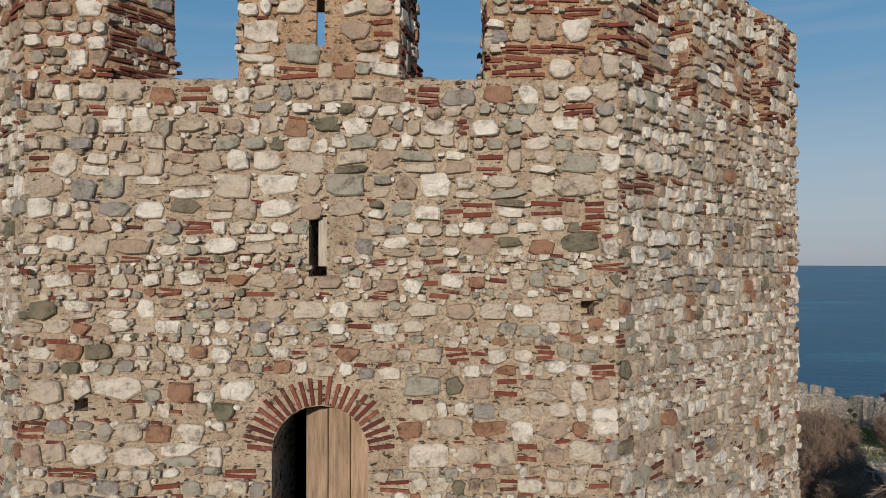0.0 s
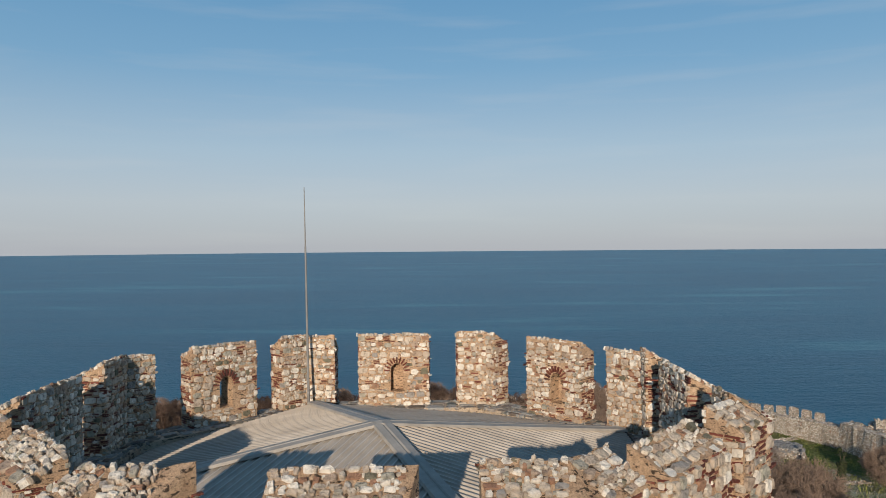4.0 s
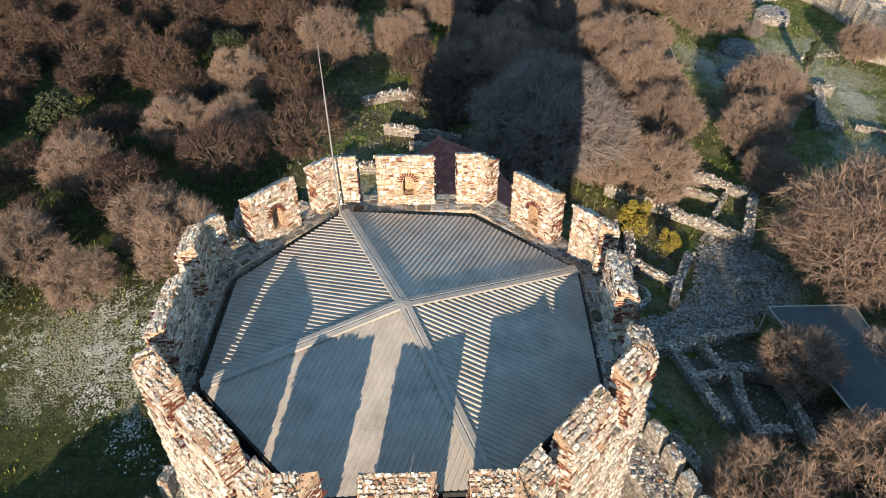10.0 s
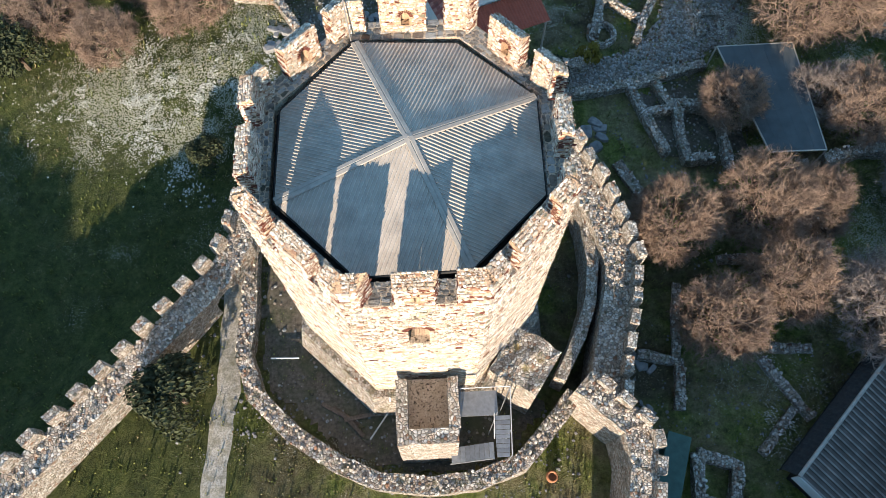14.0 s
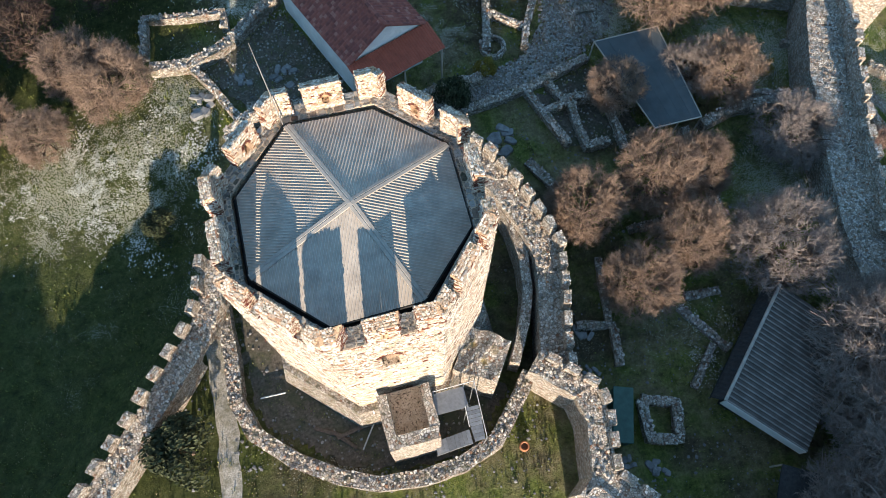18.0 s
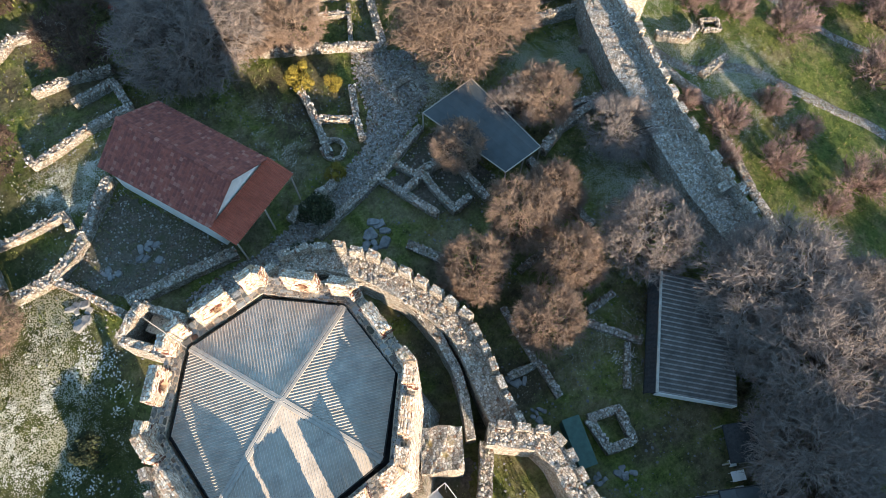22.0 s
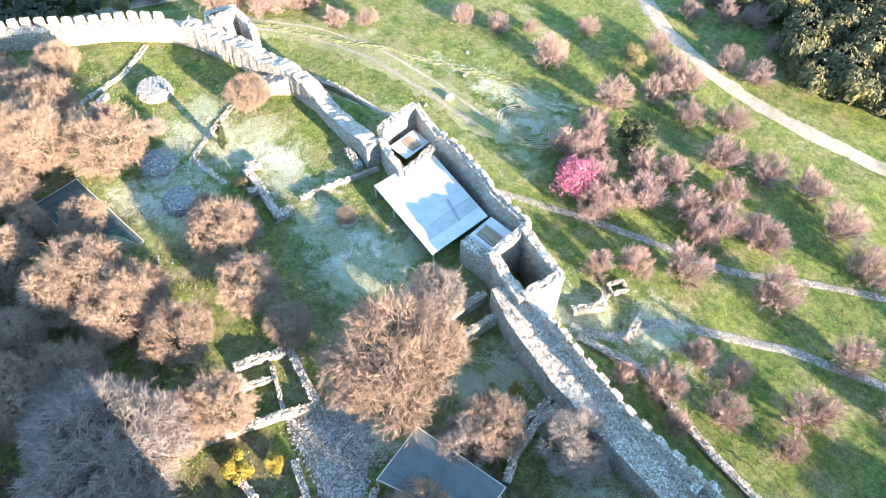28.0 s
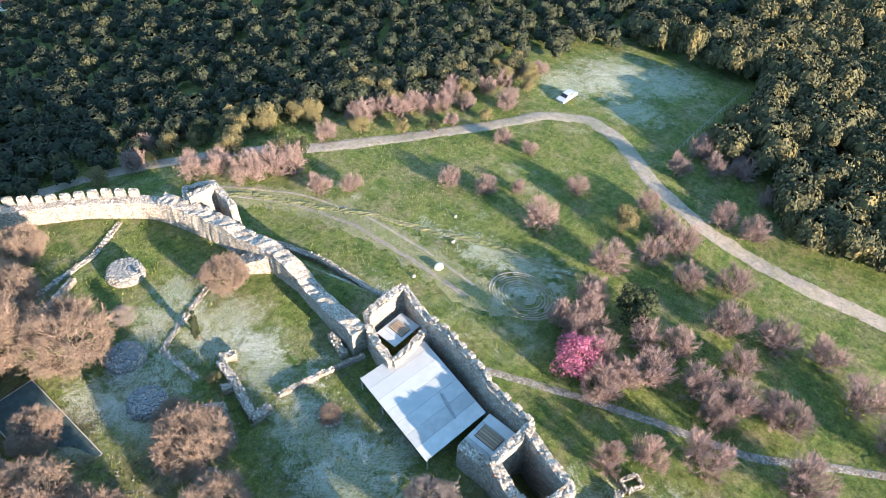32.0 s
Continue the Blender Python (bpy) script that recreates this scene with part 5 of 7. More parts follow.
merlons_on(gate, [(51.8, 42.1), (57.0, 41.4)], -2.0, 0.7, 0.9, 0.6, 0.6, seed=42)
white = thing("shed_roof", (0, 0, 0), 0, "pale sheet-covered shelter roof inside the gatehouse", "shelter roof")
A, B, C, D = (Vector(p) for p in ((46.4, 38.8, -4.5), (42.9, 28.1, -4.5), (50.0, 26.2, -3.9), (53.7, 36.5, -3.9)))
for i in range(7):
    p, q, r, s = A.lerp(B, i / 7), A.lerp(B, (i + 0.985) / 7), D.lerp(C, (i + 0.985) / 7), D.lerp(C, i / 7)
    v = [tuple(k) for k in (p, q, r, s)] + [(k.x, k.y, k.z - 0.08) for k in (p, q, r, s)]
    part("roof_panel", (v, [(3, 2, 1, 0), (4, 5, 6, 7), (0, 1, 5, 4), (1, 2, 6, 5), (2, 3, 7, 6), (3, 0, 4, 7)]), M["pale"], white)
for k in (A, A.lerp(B, 0.33), A.lerp(B, 0.66), B):
    part("post", rod((k.x + 0.15, k.y, height(k.x, k.y) - 0.2), (k.x + 0.15, k.y, -4.55), 0.09, 0.09, 6), M["oldwood"], white)
part("plank", soft_box(-1.5, 1.5, -0.12, 0.12, 0, 0.06, 0.01), M["steel"], white, "loose grey plank").matrix_world = pose(48.6, 29.6, -4.02, 0, -5, 62)


def hatch_roof(x, y, z, turn, w, d):
    t = thing("low_roof", (x, y, z), turn, "small grey-blue sheet roof with a brown plank hatch", "roof", "low sheet roofs")
    for k in range(4):
        part("sheet", soft_box(w * k / 4, w * (k + 0.97) / 4, 0, d, -0.08, 0, 0.01), M["pale"], t)
    hatch = part("hatch", soft_box(w * 0.36, w * 0.72, d * 0.12, d * 0.86, 0.0, 0.05, 0.01), M["dark"], t, "open hatch")
    for k in range(5):
        part("plank", soft_box(w * (0.37 + 0.07 * k), w * (0.43 + 0.07 * k), d * 0.14, d * 0.84, 0.05, 0.09, 0.01), M["wood"], hatch)


hatch_roof(45.2, 23.2, -3.6, -8, 4.4, 3.2)
hatch_roof(51.1, 38.0, -3.8, -8, 3.7, 2.7)
north_inner = part("curtain_wall", wall_body([(50.3, 42.0), (53.4, 53.0), (54.0, 58.0), (53.8, 63.0), (53.6, 69.0), (52.6, 76.0)], 1.9, lambda x, y: -3.4 + 0.5 * noise.noise((x * 0.3, y * 0.3, 2)) - 1.3 * smooth(1 - abs(y - 50) / 7), None, 0.25, 0.5, 51), M["rubble"])
tagged(north_inner, "broken rubble curtain wall climbing to the north corner", "wall", kind="structure")
merlons_on(north_inner, [(54.4, 61.0), (54.3, 69.0), (53.0, 76.0)], -3.5, 0.9, 0.9, 0.5, 0.5, seed=8)
NORTH = [(53.2, 76.0), (51.8, 79.0), (47.8, 84.1), (42.9, 89.3), (38.0, 94.5), (34, 97.5)]
north = part("curtain_wall", wall_body([(x - 0.5, y - 0.5) for x, y in NORTH], 1.6, lambda x, y: -4.2, None, 0.12, 0.5, 52), M["rubble"])
tagged(north, "sunlit pale north wall with a row of battlements", "wall", kind="structure")
crest(north, [(x - 0.5, y - 0.5) for x, y in NORTH], 1.5, lambda x, y: -4.2, 52)
merlons_on(north, NORTH[1:], -4.25, 1.15, 0.55, 0.55, 1.3, seed=9)
far1 = part("curtain_wall", wall_body([(34, 97), (28, 96), (22, 95), (17, 91.5), (9, 89.5)], 1.4, lambda x, y: -3.6, None, 0.2, 0.7, 53), M["rubble"])
tagged(far1, "distant battlemented wall above the sea", "wall", kind="structure")
merlons_on(far1, [(34, 97.5), (28, 96.5), (21, 95)], -3.7, 1.2, 0.7, 0.5, 1.3, seed=10)
merlons_on(far1, [(16, 91.2), (9.5, 89.6)], -3.7, 1.2, 0.5, 0.5, 1.0, seed=11)
far2 = part("curtain_wall", wall_body([(9, 89.5), (-5, 93), (-18, 96.8), (-27.5, 99.5), (-34, 100), (-42, 104), (-54, 112.5), (-67, 113), (-76, 108)], 1.4, lambda x, y: -6.2 - 1.8 * smooth((-x - 15) / 20) - 2.2 * smooth((-x - 66) / 8) + 1.6 * smooth((x + 45) / 6) * smooth((-30 - x) / 6), None, 0.35, 0.7, 54), M["rubble"])
tagged(far2, "distant ruined wall of pale stone above the sea", "wall", kind="structure")
merlons_on(far2, [(-54, 113.0), (-66.5, 113.5)], -8.1, 1.3, 0.75, 0.5, 1.2, seed=12)
ruin_block("corner_tower", [([(53.8, 72.0), (57.3, 70.9)], 0.9, -2.2, -10), ([(57.3, 70.9), (55.9, 66.4)], 0.9, -2.6, -10), ([(53.6, 72.4), (55.2, 74.6), (58.3, 72.6), (57.3, 70.9)], 0.7, -3.2, -10)], "broken corner tower on the north wall", "tower ruin")
tagged(part("stone_ramp", wall_body([(50.6, 62.4), (52.2, 60.6), (53.6, 58.6)], 1.9, lambda x, y: -4.6 - 0.55 * (52.8 - x), None, 0.2, 0.4, 56), M["rubble"]), "stone steps sloping against the wall", "steps", kind="structure")
low_wall("terrace_wall", [(47.5, 12.5), (48.3, 5.5), (44.2, -4.2), (41.3, -13.5), (39, -24)], 0.9, 0.5, "low terrace wall outside the castle", seed=60)
low_wall("terrace_wall", [(57.5, 44), (60.5, 51), (61, 58), (59.5, 66), (57.5, 71)], 0.8, 0.7, "low outer wall beside the track", seed=61)
low_wall("terrace_wall", [(61, 81), (65.6, 76.5), (72.5, 60), (77.2, 44), (79.8, 30.5)], 0.9, 0.12, "low grassy stone bank crossing the meadow", "drygrass", seed=62, stones=False)
low_wall("ruined_wall", [(50.0, 14.6), (52.6, 12.4), (54.4, 12.9)], 0.9, 0.8, seed=63)
low_wall("ruined_wall", [(55.0, 12.2), (56.6, 11.2), (57.2, 12.3), (55.6, 13.3), (55.0, 12.2)], 0.4, 0.6, seed=64)
low_wall("ruined_wall", [(50.4, 8.2), (54.6, 8.4)], 0.8, 0.6, seed=65)

# ruins between the tower and the gate
for line, w, hgt in (
    ([(21.9, 34.8), (24.7, 33.3), (26.3, 32.1), (23.8, 26.3), (20.9, 28.4), (18.7, 29.7), (14.4, 32.3)], 0.75, 0.8), ([(24.1, 32.3), (21.6, 28.3)], 0.4, 0.55), ([(21.7, 34.0), (18.8, 29.8)], 0.4, 0.5), ([(21.0, 32.8), (23.3, 31.4)], 0.5, 0.6), ([(14.8, 32.4), (16.8, 33.4)], 0.4, 0.5),
    ([(15.1, 27.0), (14.7, 24.8), (13.3, 19.7)], 0.65, 0.8), ([(12.7, 18.2), (12.3, 17.1), (8.4, 16.8), (7.2, 16.4)], 0.8, 0.9), ([(18.9, 24.4), (17.2, 21.3), (16.4, 19.3)], 0.6, 0.7), ([(14.4, 23.3), (17.0, 21.5)], 0.6, 0.6),
    ([(21.3, 17.5), (16.9, 16.0), (15.3, 15.5), (10.7, 14.6), (8.2, 14.0)], 0.65, 0.7), ([(15.3, 15.5), (16.0, 13.3), (17.1, 9.8)], 0.65, 0.7), ([(17.2, 15.7), (18.1, 13.4)], 0.55, 0.7), ([(18.2, 13.5), (16.4, 13.2)], 0.55, 0.7),
    ([(21.2, 13.5), (18.4, 13.9), (18.4, 9.3), (20.3, 9.5)], 0.65, 0.8), ([(21.3, 12.9), (21.4, 10.6), (21.3, 8.5)], 0.6, 0.7), ([(21.6, 22.2), (23.7, 22.4)], 0.7, 0.3), ([(21.6, 22.2), (21.7, 20.2)], 0.7, 0.3),
    ([(-3.4, 39.7), (0.0, 39.2), (3.1, 38.0)], 0.7, 0.8), ([(-1.2, 36.6), (2.5, 36.7), (2.4, 33.4), (-1.7, 33.6), (-3.8, 33.2), (-6.4, 32.9), (-6.5, 34.0)], 0.7, 0.8), ([(-2.2, 28.3), (-4.0, 26.7), (-5.7, 25.2), (-7.8, 23.6), (-9.8, 22.9), (-12.8, 23.4)], 0.9, 0.9),
    ([(-13.2, 24.6), (-12.8, 28.2), (-9.6, 27.6), (-6.6, 27.4), (-6.7, 25.8)], 0.6, 0.7), ([(-9.8, 22.9), (-8.4, 20.4), (-6.9, 17.2)], 0.6, 0.8), ([(0.7, 46.7), (2.0, 44.3)], 0.8, 0.6),
    ([(-6.1, 17.8), (-0.8, 17.1), (2.4, 16.6)], 0.9, 0.9), ([(36.9, 22.9), (42.6, 21.4)], 0.9, 1.3), ([(35.6, 20.9), (42.1, 18.6)], 0.7, 1.3), ([(38.5, 15.5), (40.9, 14.7)], 0.5, 0.6),
    ([(32.6, 11.2), (39.2, 9.7)], 0.6, 1.1), ([(28.1, 9.2), (31.3, 10.1), (35.3, 9.9), (39.8, 8.1)], 0.8, 1.1), ([(26.7, 9.3), (26.7, 5.6), (26.8, 1.3)], 0.7, 0.7),
    ([(40.2, 52.6), (39.2, 49.3), (37.3, 44.6), (39.2, 44.4)], 0.9, 1.0), ([(39.0, 49.2), (37.9, 49.8)], 0.8, 0.9), ([(40.6, 53.2), (41.9, 52.0)], 0.8, 0.9),
    ([(40.8, 44.8), (45.5, 43.2), (49.9, 41.3)], 0.5, 0.5), ([(49.9, 45.9), (48.5, 42.9)], 0.9, 0.9), ([(47.2, 62.4), (41.6, 60.4), (37.7, 59.0), (37.5, 53.2)], 0.6, 0.14), ([(48.1, 79.8), (42.2, 77.1), (34.5, 76.2)], 0.7, 0.2), ([(33.3, 52.0), (36.8, 48.6), (34.5, 44.6)], 0.6, 0.3),
    ([(22.5, 66.5), (20, 58), (18.5, 54)], 0.6, 0.6), ([(36, 70), (33, 73), (38.5, 75)], 0.6, 0.7), ([(19.5, 62), (10, 58)], 0.6, 0.5), ([(13.0, -4.0), (15.5, -4.6), (15.0, -7.5)], 0.6, 0.5), ([(15.3, -4.6), (16.2, 0.5)], 0.5, 0.4),
    ([(15.6, -10.0), (17.8, -10.8), (17.2, -13.2), (15.2, -12.6), (15.6, -10.0)], 0.7, 0.7), ([(20.7, -4.5), (23.0, -8.3)], 0.6, 0.35), ([(24.1, -4.0), (21.4, -3.9)], 0.6, 0.4), ([(22.0, -7.7), (19.5, -10.2)], 0.5, 0.4), ([(19.2, 2.0), (23.0, 2.1)], 0.6, 0.5), ([(13.6, 9.3), (15.0, 6.5)], 0.8, 0.4),
    ([(-5.6, 44.6), (-2.5, 46.2), (1.0, 45.0)], 0.8, 0.7), ([(-6.5, 58.5), (-3, 60.5), (0, 58)], 0.9, 0.8), ([(5.2, 13.9), (2.6, 12.9)], 0.5, 0.6), ([(-26, 66), (-20, 68)], 0.8, 0.6),
):
    low_wall("ruined_wall", line, w, hgt, seed=line[0][0])


def round_heap(x, y, r, hgt, seed):
    rg = random.Random(seed)
    v, f = [], []
    rings, n = 7, 26
    for j in range(rings):
        q = j / (rings - 1)
        rr = r * (1 - 0.97 * q ** 1.4)
        for i in range(n):
            a = 2 * math.pi * i / n
            k = 1 + 0.06 * noise.noise((math.cos(a) * 3, math.sin(a) * 3, seed + q * 4))
            px, py = x + rr * k * math.cos(a), y + rr * k * math.sin(a)
            v.append((px, py, height(x, y) - 0.2 + hgt * min(1, q * 3.0) ** 0.6 + 0.12 * q + 0.05 * rg.uniform(-1, 1)))
    for j in range(rings - 1):
        for i in range(n):
            f.append((j * n + i, j * n + (i + 1) % n, (j + 1) * n + (i + 1) % n, (j + 1) * n + i))
    f.append(tuple((rings - 1) * n + i for i in range(n)))
    base = part("cairn", (v, f), M["heap"])
    s = Soup()
    for _ in range(240):
        a, rr = rg.uniform(0, 6.283), r * math.sqrt(rg.uniform(0, 0.92))
        px, py = x + rr * math.cos(a), y + rr * math.sin(a)
        q = (1 - rr / r) / 0.97
        z = height(x, y) - 0.2 + hgt * min(1, max(0.03, q) ** 0.72 * 3.0) ** 0.6 + 0.08
        shp = stone_shape(rg, rg.uniform(0.18, 0.4), rg.uniform(0.15, 0.3), 0.1)
        fc = Face((px, py, z), (math.cos(a + 1), math.sin(a + 1), 0), (0, 0, 1), (-math.sin(a + 1), math.cos(a + 1), 0))
        s.add(fc.put(shp[0], 0, 0), shp[1])
    part("stone_cover", s.data(), M["paleheap"], base, "", "stuff")
    return tagged(base, "round flat-topped heap of sorted grey stones", "stone heap", "stone heaps")


round_heap(42.6, 71.2, 2.2, 1.3, 1)
round_heap(34.7, 60.8, 2.1, 1.1, 2)
round_heap(32.5, 54.5, 2.0, 1.0, 3)
for x, y, r in ((41.9, 38.9, 0.95), (30.4, 43.3, 1.1), (13.9, 20.0, 0.95)):
    line = [(x + r * math.cos(a), y + r * math.sin(a)) for a in [2 * math.pi * i / 12 for i in range(13)]]
    tagged(low_wall("ring_planter", line, 0.35, 0.45, seed=x), "small round ring of stones round a tree", "stone ring")


# ---- buildings ----
def house():
    t = thing("house", (0, 0, 0), 0, "low white-walled house with a red clay tile roof", "house")
    o = Vector((1.9, 17.5, 0))
    ux, uy = Vector((6.5, 2.25, 0)).normalized(), Vector((-4.0, 9.75, 0)).normalized()
    W, Lg, ez, rz, gz = 6.9, 10.6, 1.55, 3.75, -3.4

    def P(a, b, z):
        p = o + ux * a + uy * b
        return (p.x, p.y, z)
    i, j, s = 0.35, 0.25, 0.3
    for a0, a1, b0, b1 in ((i, i + s, i, Lg - i), (W - i - s, W - i, i, Lg - i), (i, W - i, j, j + s), (i, W - i, Lg - j - s, Lg - j)):
        v = [P(a, b, z) for z in (gz, ez - 0.05) for b in (b0, b1) for a in (a0, a1)]
        part("wall", (v, box(0, 1, 0, 1, 0, 1)[1]), M["white"], t)
    for b in (j, Lg - j - s):
        v = [P(i, b, ez - 0.05), P(W - i, b, ez - 0.05), P(W / 2, b, rz - 0.16), P(i, b + s, ez - 0.05), P(W - i, b + s, ez - 0.05), P(W / 2, b + s, rz - 0.16)]
        part("gable", (v, [(0, 1, 2), (5, 4, 3), (0, 3, 4, 1), (1, 4, 5, 2), (2, 5, 3, 0)]), M["white"], t, "white rendered gable")
    rg = random.Random(8)
    rest = Soup()
    for side in (0, 1):
        a0, a1 = (0.0, W / 2) if side == 0 else (W, W / 2)
        v = [P(a0, 0, ez), P(a0, Lg, ez), P(a1, Lg, rz), P(a1, 0, rz)]
        v += [(x, y, z - 0.12) for x, y, z in v]
        slab = part("roof_slope", (v, [(0, 1, 2, 3), (7, 6, 5, 4), (0, 4, 5, 1), (1, 5, 6, 2), (2, 6, 7, 3), (3, 7, 4, 0)]), M["tile"], t, "clay tile roof slope")
        rows, cols = 15, 38
        for r in range(rows):
            for c in range(cols):
                q0, q1 = r / rows - 0.012, (r + 1.0) / rows
                b0, b1 = Lg * c / cols, Lg * (c + 0.93) / cols
                aa, ab = a0 + (a1 - a0) * q0, a0 + (a1 - a0) * q1
                za, zb = ez + (rz - ez) * q0 + 0.055 + rg.uniform(0, 0.015), ez + (rz - ez) * q1 + 0.02
                bm_ = (b0 + b1) / 2
                pts = [P(aa, b0, za - 0.045), P(aa, bm_, za + 0.02), P(aa, b1, za - 0.045), P(ab, b0, zb - 0.015), P(ab, bm_, zb + 0.035), P(ab, b1, zb - 0.015)]
                fc = [(0, 1, 4, 3), (1, 2, 5, 4), (0, 2, 1)]
                if side == 1 and r > rows - 5 and c < 30 or side == 0 and r > rows - 6 and c < 30:
                    part("tile", (pts, fc), M["tile"], slab)
                else:
                    rest.add(pts, fc)
    part("tiles", rest.data(), M["tile"], t, "", "stuff")
    ridge = Soup()
    for c in range(26):
        b0, b1 = Lg * c / 26, Lg * (c + 0.96) / 26
        pts = [P(W / 2 + da, b, rz + dz) for b in (b0, b1) for da, dz in ((-0.17, 0.0), (-0.09, 0.1), (0.09, 0.1), (0.17, 0.0))]
        part("ridge_tile", (pts, [(k, k + 1, k + 5, k + 4) for k in range(3)] + [(0, 3, 2, 1), (4, 5, 6, 7)]), M["tile"], t)
    # the lean-to roof in front of the gable
    n = 34
    v = []
    for k in range(n * 2 + 1):
        a = -0.05 + (W + 0.15) * k / (2 * n)
        h = 0.05 * (k % 2)
        v += [P(a, 0.1, ez + 0.05 + h), P(a, -2.15, ez - 0.65 + h)]
    part("porch_roof", (v, [(2 * k, 2 * k + 2, 2 * k + 3, 2 * k + 1) for k in range(2 * n)]), M["redsheet"], t, "red ribbed lean-to roof")
    for a in (0.15, W / 2, W - 0.15):
        x, y, z = P(a, -2.0, 0)
        part("post", rod((x, y, gz), (x, y, ez - 0.62), 0.07, 0.07, 6), M["oldwood"], t)


house()


def ribbed_shed():
    t = thing("shed", (0, 0, 0), 0, "dark shed with a ribbed brown sheet roof", "shed")
    a, b, c, d = (Vector(p) for p in ((27.0, -5.3, -1.6), (20.2, -11.7, -1.6), (24.4, -16.1, -2.6), (30.9, -9.6, -2.6)))
    n = 26
    v, lev = [], []
    for k in range(n):
        for o, h in ((0.0, 0.0), (0.5, 0.0), (0.6, 0.08), (0.9, 0.08)):
            p, q = a.lerp(b, (k + o) / n), d.lerp(c, (k + o) / n)
            v += [(p.x, p.y, p.z + h), (q.x, q.y, q.z + h)]
            lev.append(h)
    sheet_ = part("roof_sheet", (v, [(2 * k, 2 * k + 2, 2 * k + 3, 2 * k + 1) for k in range(len(lev) - 1)]), M["ribbed"], t)
    # crests paler than the sheet: light on the ribs painted into their colour
    sheet_.data.materials.append(M["ribedge"])
    for k, p in enumerate(sheet_.data.polygons):
        p.material_index = 1 if lev[k] and lev[k + 1] else 0
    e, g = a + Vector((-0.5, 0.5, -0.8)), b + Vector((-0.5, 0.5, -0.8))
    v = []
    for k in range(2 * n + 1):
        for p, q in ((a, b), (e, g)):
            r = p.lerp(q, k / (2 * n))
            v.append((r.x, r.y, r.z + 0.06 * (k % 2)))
    # slope turned from the sun: its shade is put into a near-black colour
    part("short_slope", (v, [(2 * k, 2 * k + 1, 2 * k + 3, 2 * k + 2) for k in range(2 * n)]), M["dark"], t, "narrow slope behind the ridge, shade painted in near-black")
    part("ridge_cap", rod(tuple(a + Vector((0, 0, 0.06))), tuple(b + Vector((0, 0, 0.06))), 0.11, 0.11, 6), M["hip"], t)
    for p, q, m in ((e, g, "dark"), (b, c, "white"), (c, d, "dark"), (d, a, "dark")):
        deep_ = 1.0 if m == "white" else 0.3
        part("fascia", (lambda e: ([(p.x, p.y, p.z - 0.02), (q.x, q.y, q.z - 0.02), (q.x, q.y, q.z - deep_), (p.x, p.y, p.z - deep_)] + [(k[0] + e.x, k[1] + e.y, k[2]) for k in ((p.x, p.y, p.z - 0.02), (q.x, q.y, q.z - 0.02), (q.x, q.y, q.z - deep_), (p.x, p.y, p.z - deep_))], [(0, 1, 2, 3), (7, 6, 5, 4), (0, 4, 5, 1), (3, 2, 6, 7)]))((Vector((25.6, -10.7, 0)) - (p + q) / 2).normalized() * 0.06), M[m], t)
    m = Vector((25.6, -10.7, 0))
    for p, q in ((a, b), (b, c), (c, d), (d, a)):
        p2, q2 = p.lerp(Vector((m.x, m.y, p.z)), 0.1), q.lerp(Vector((m.x, m.y, q.z)), 0.1)
        v = [(p2.x, p2.y, -6.5), (q2.x, q2.y, -6.5), (q2.x, q2.y, q2.z - 0.1), (p2.x, p2.y, p2.z - 0.1)]
        e = (m - (p2 + q2) / 2)
        e.z = 0
        e = e.normalized() * 0.2
        v += [(x + e.x, y + e.y, z) for x, y, z in v]
        part("wall", (v, box(0, 1, 0, 1, 0, 1)[1] and [(0, 1, 2, 3), (7, 6, 5, 4), (0, 4, 5, 1), (1, 5, 6, 2), (2, 6, 7, 3), (3, 7, 4, 0)]), M["dark"], t)


ribbed_shed()


def sheet_roof(name, corners, mat_, label, panels=6, post="oldwood", rise=0.0):
    t = thing(name, (0, 0, 0), 0, label, "shelter")
    a, b, c, d = (Vector(p) for p in corners)
    for i in range(panels):
        p, q, r, s = a.lerp(b, i / panels), a.lerp(b, (i + 0.99) / panels), d.lerp(c, (i + 0.99) / panels), d.lerp(c, i / panels)
        v = [tuple(k) for k in (p, q, r, s)] + [(k.x, k.y, k.z - 0.06) for k in (p, q, r, s)]
        part("roof_panel", (v, [(3, 2, 1, 0), (4, 5, 6, 7), (0, 1, 5, 4), (1, 2, 6, 5), (2, 3, 7, 6), (3, 0, 4, 7)]), M[mat_], t)
    for k in (a, b, c, d, a.lerp(b, 0.5), c.lerp(d, 0.5)):
        part("post", rod((k.x, k.y, height(k.x, k.y) - 0.3), (k.x, k.y, k.z - 0.06), 0.07, 0.07, 6), M[post], t)
    for p, q in ((a, b), (b, c), (c, d), (d, a)):
        part("edge_beam", rod((p.x, p.y, p.z - 0.03), (q.x, q.y, q.z - 0.03), 0.06, 0.06, 4), M["dark" if name == "hut_roof" else "oldwood"], t)
    return t


sheet_roof("canopy", [(21.5, 17.4, -2.0), (26.9, 17.5, -2.0), (27.2, 8.8, -2.1), (23.4, 8.8, -2.1)], "sheet", "grey sheet canopy over the excavated ruins", 5)
sheet_roof("canopy", [(22.6, 66.2, -4.4), (27.5, 65.6, -4.4), (26.5, 53.3, -4.8), (21.8, 53.8, -4.8)], "netting", "dark green netting shelter over an excavation", 1)
sheet_roof("hut_roof", [(15.4, 36.9, -2.2), (17.2, 36.6, -2.2), (17.0, 34.9, -2.3), (15.2, 35.2, -2.3)], "sheet", "small grey sheet roof among the trees", 2)
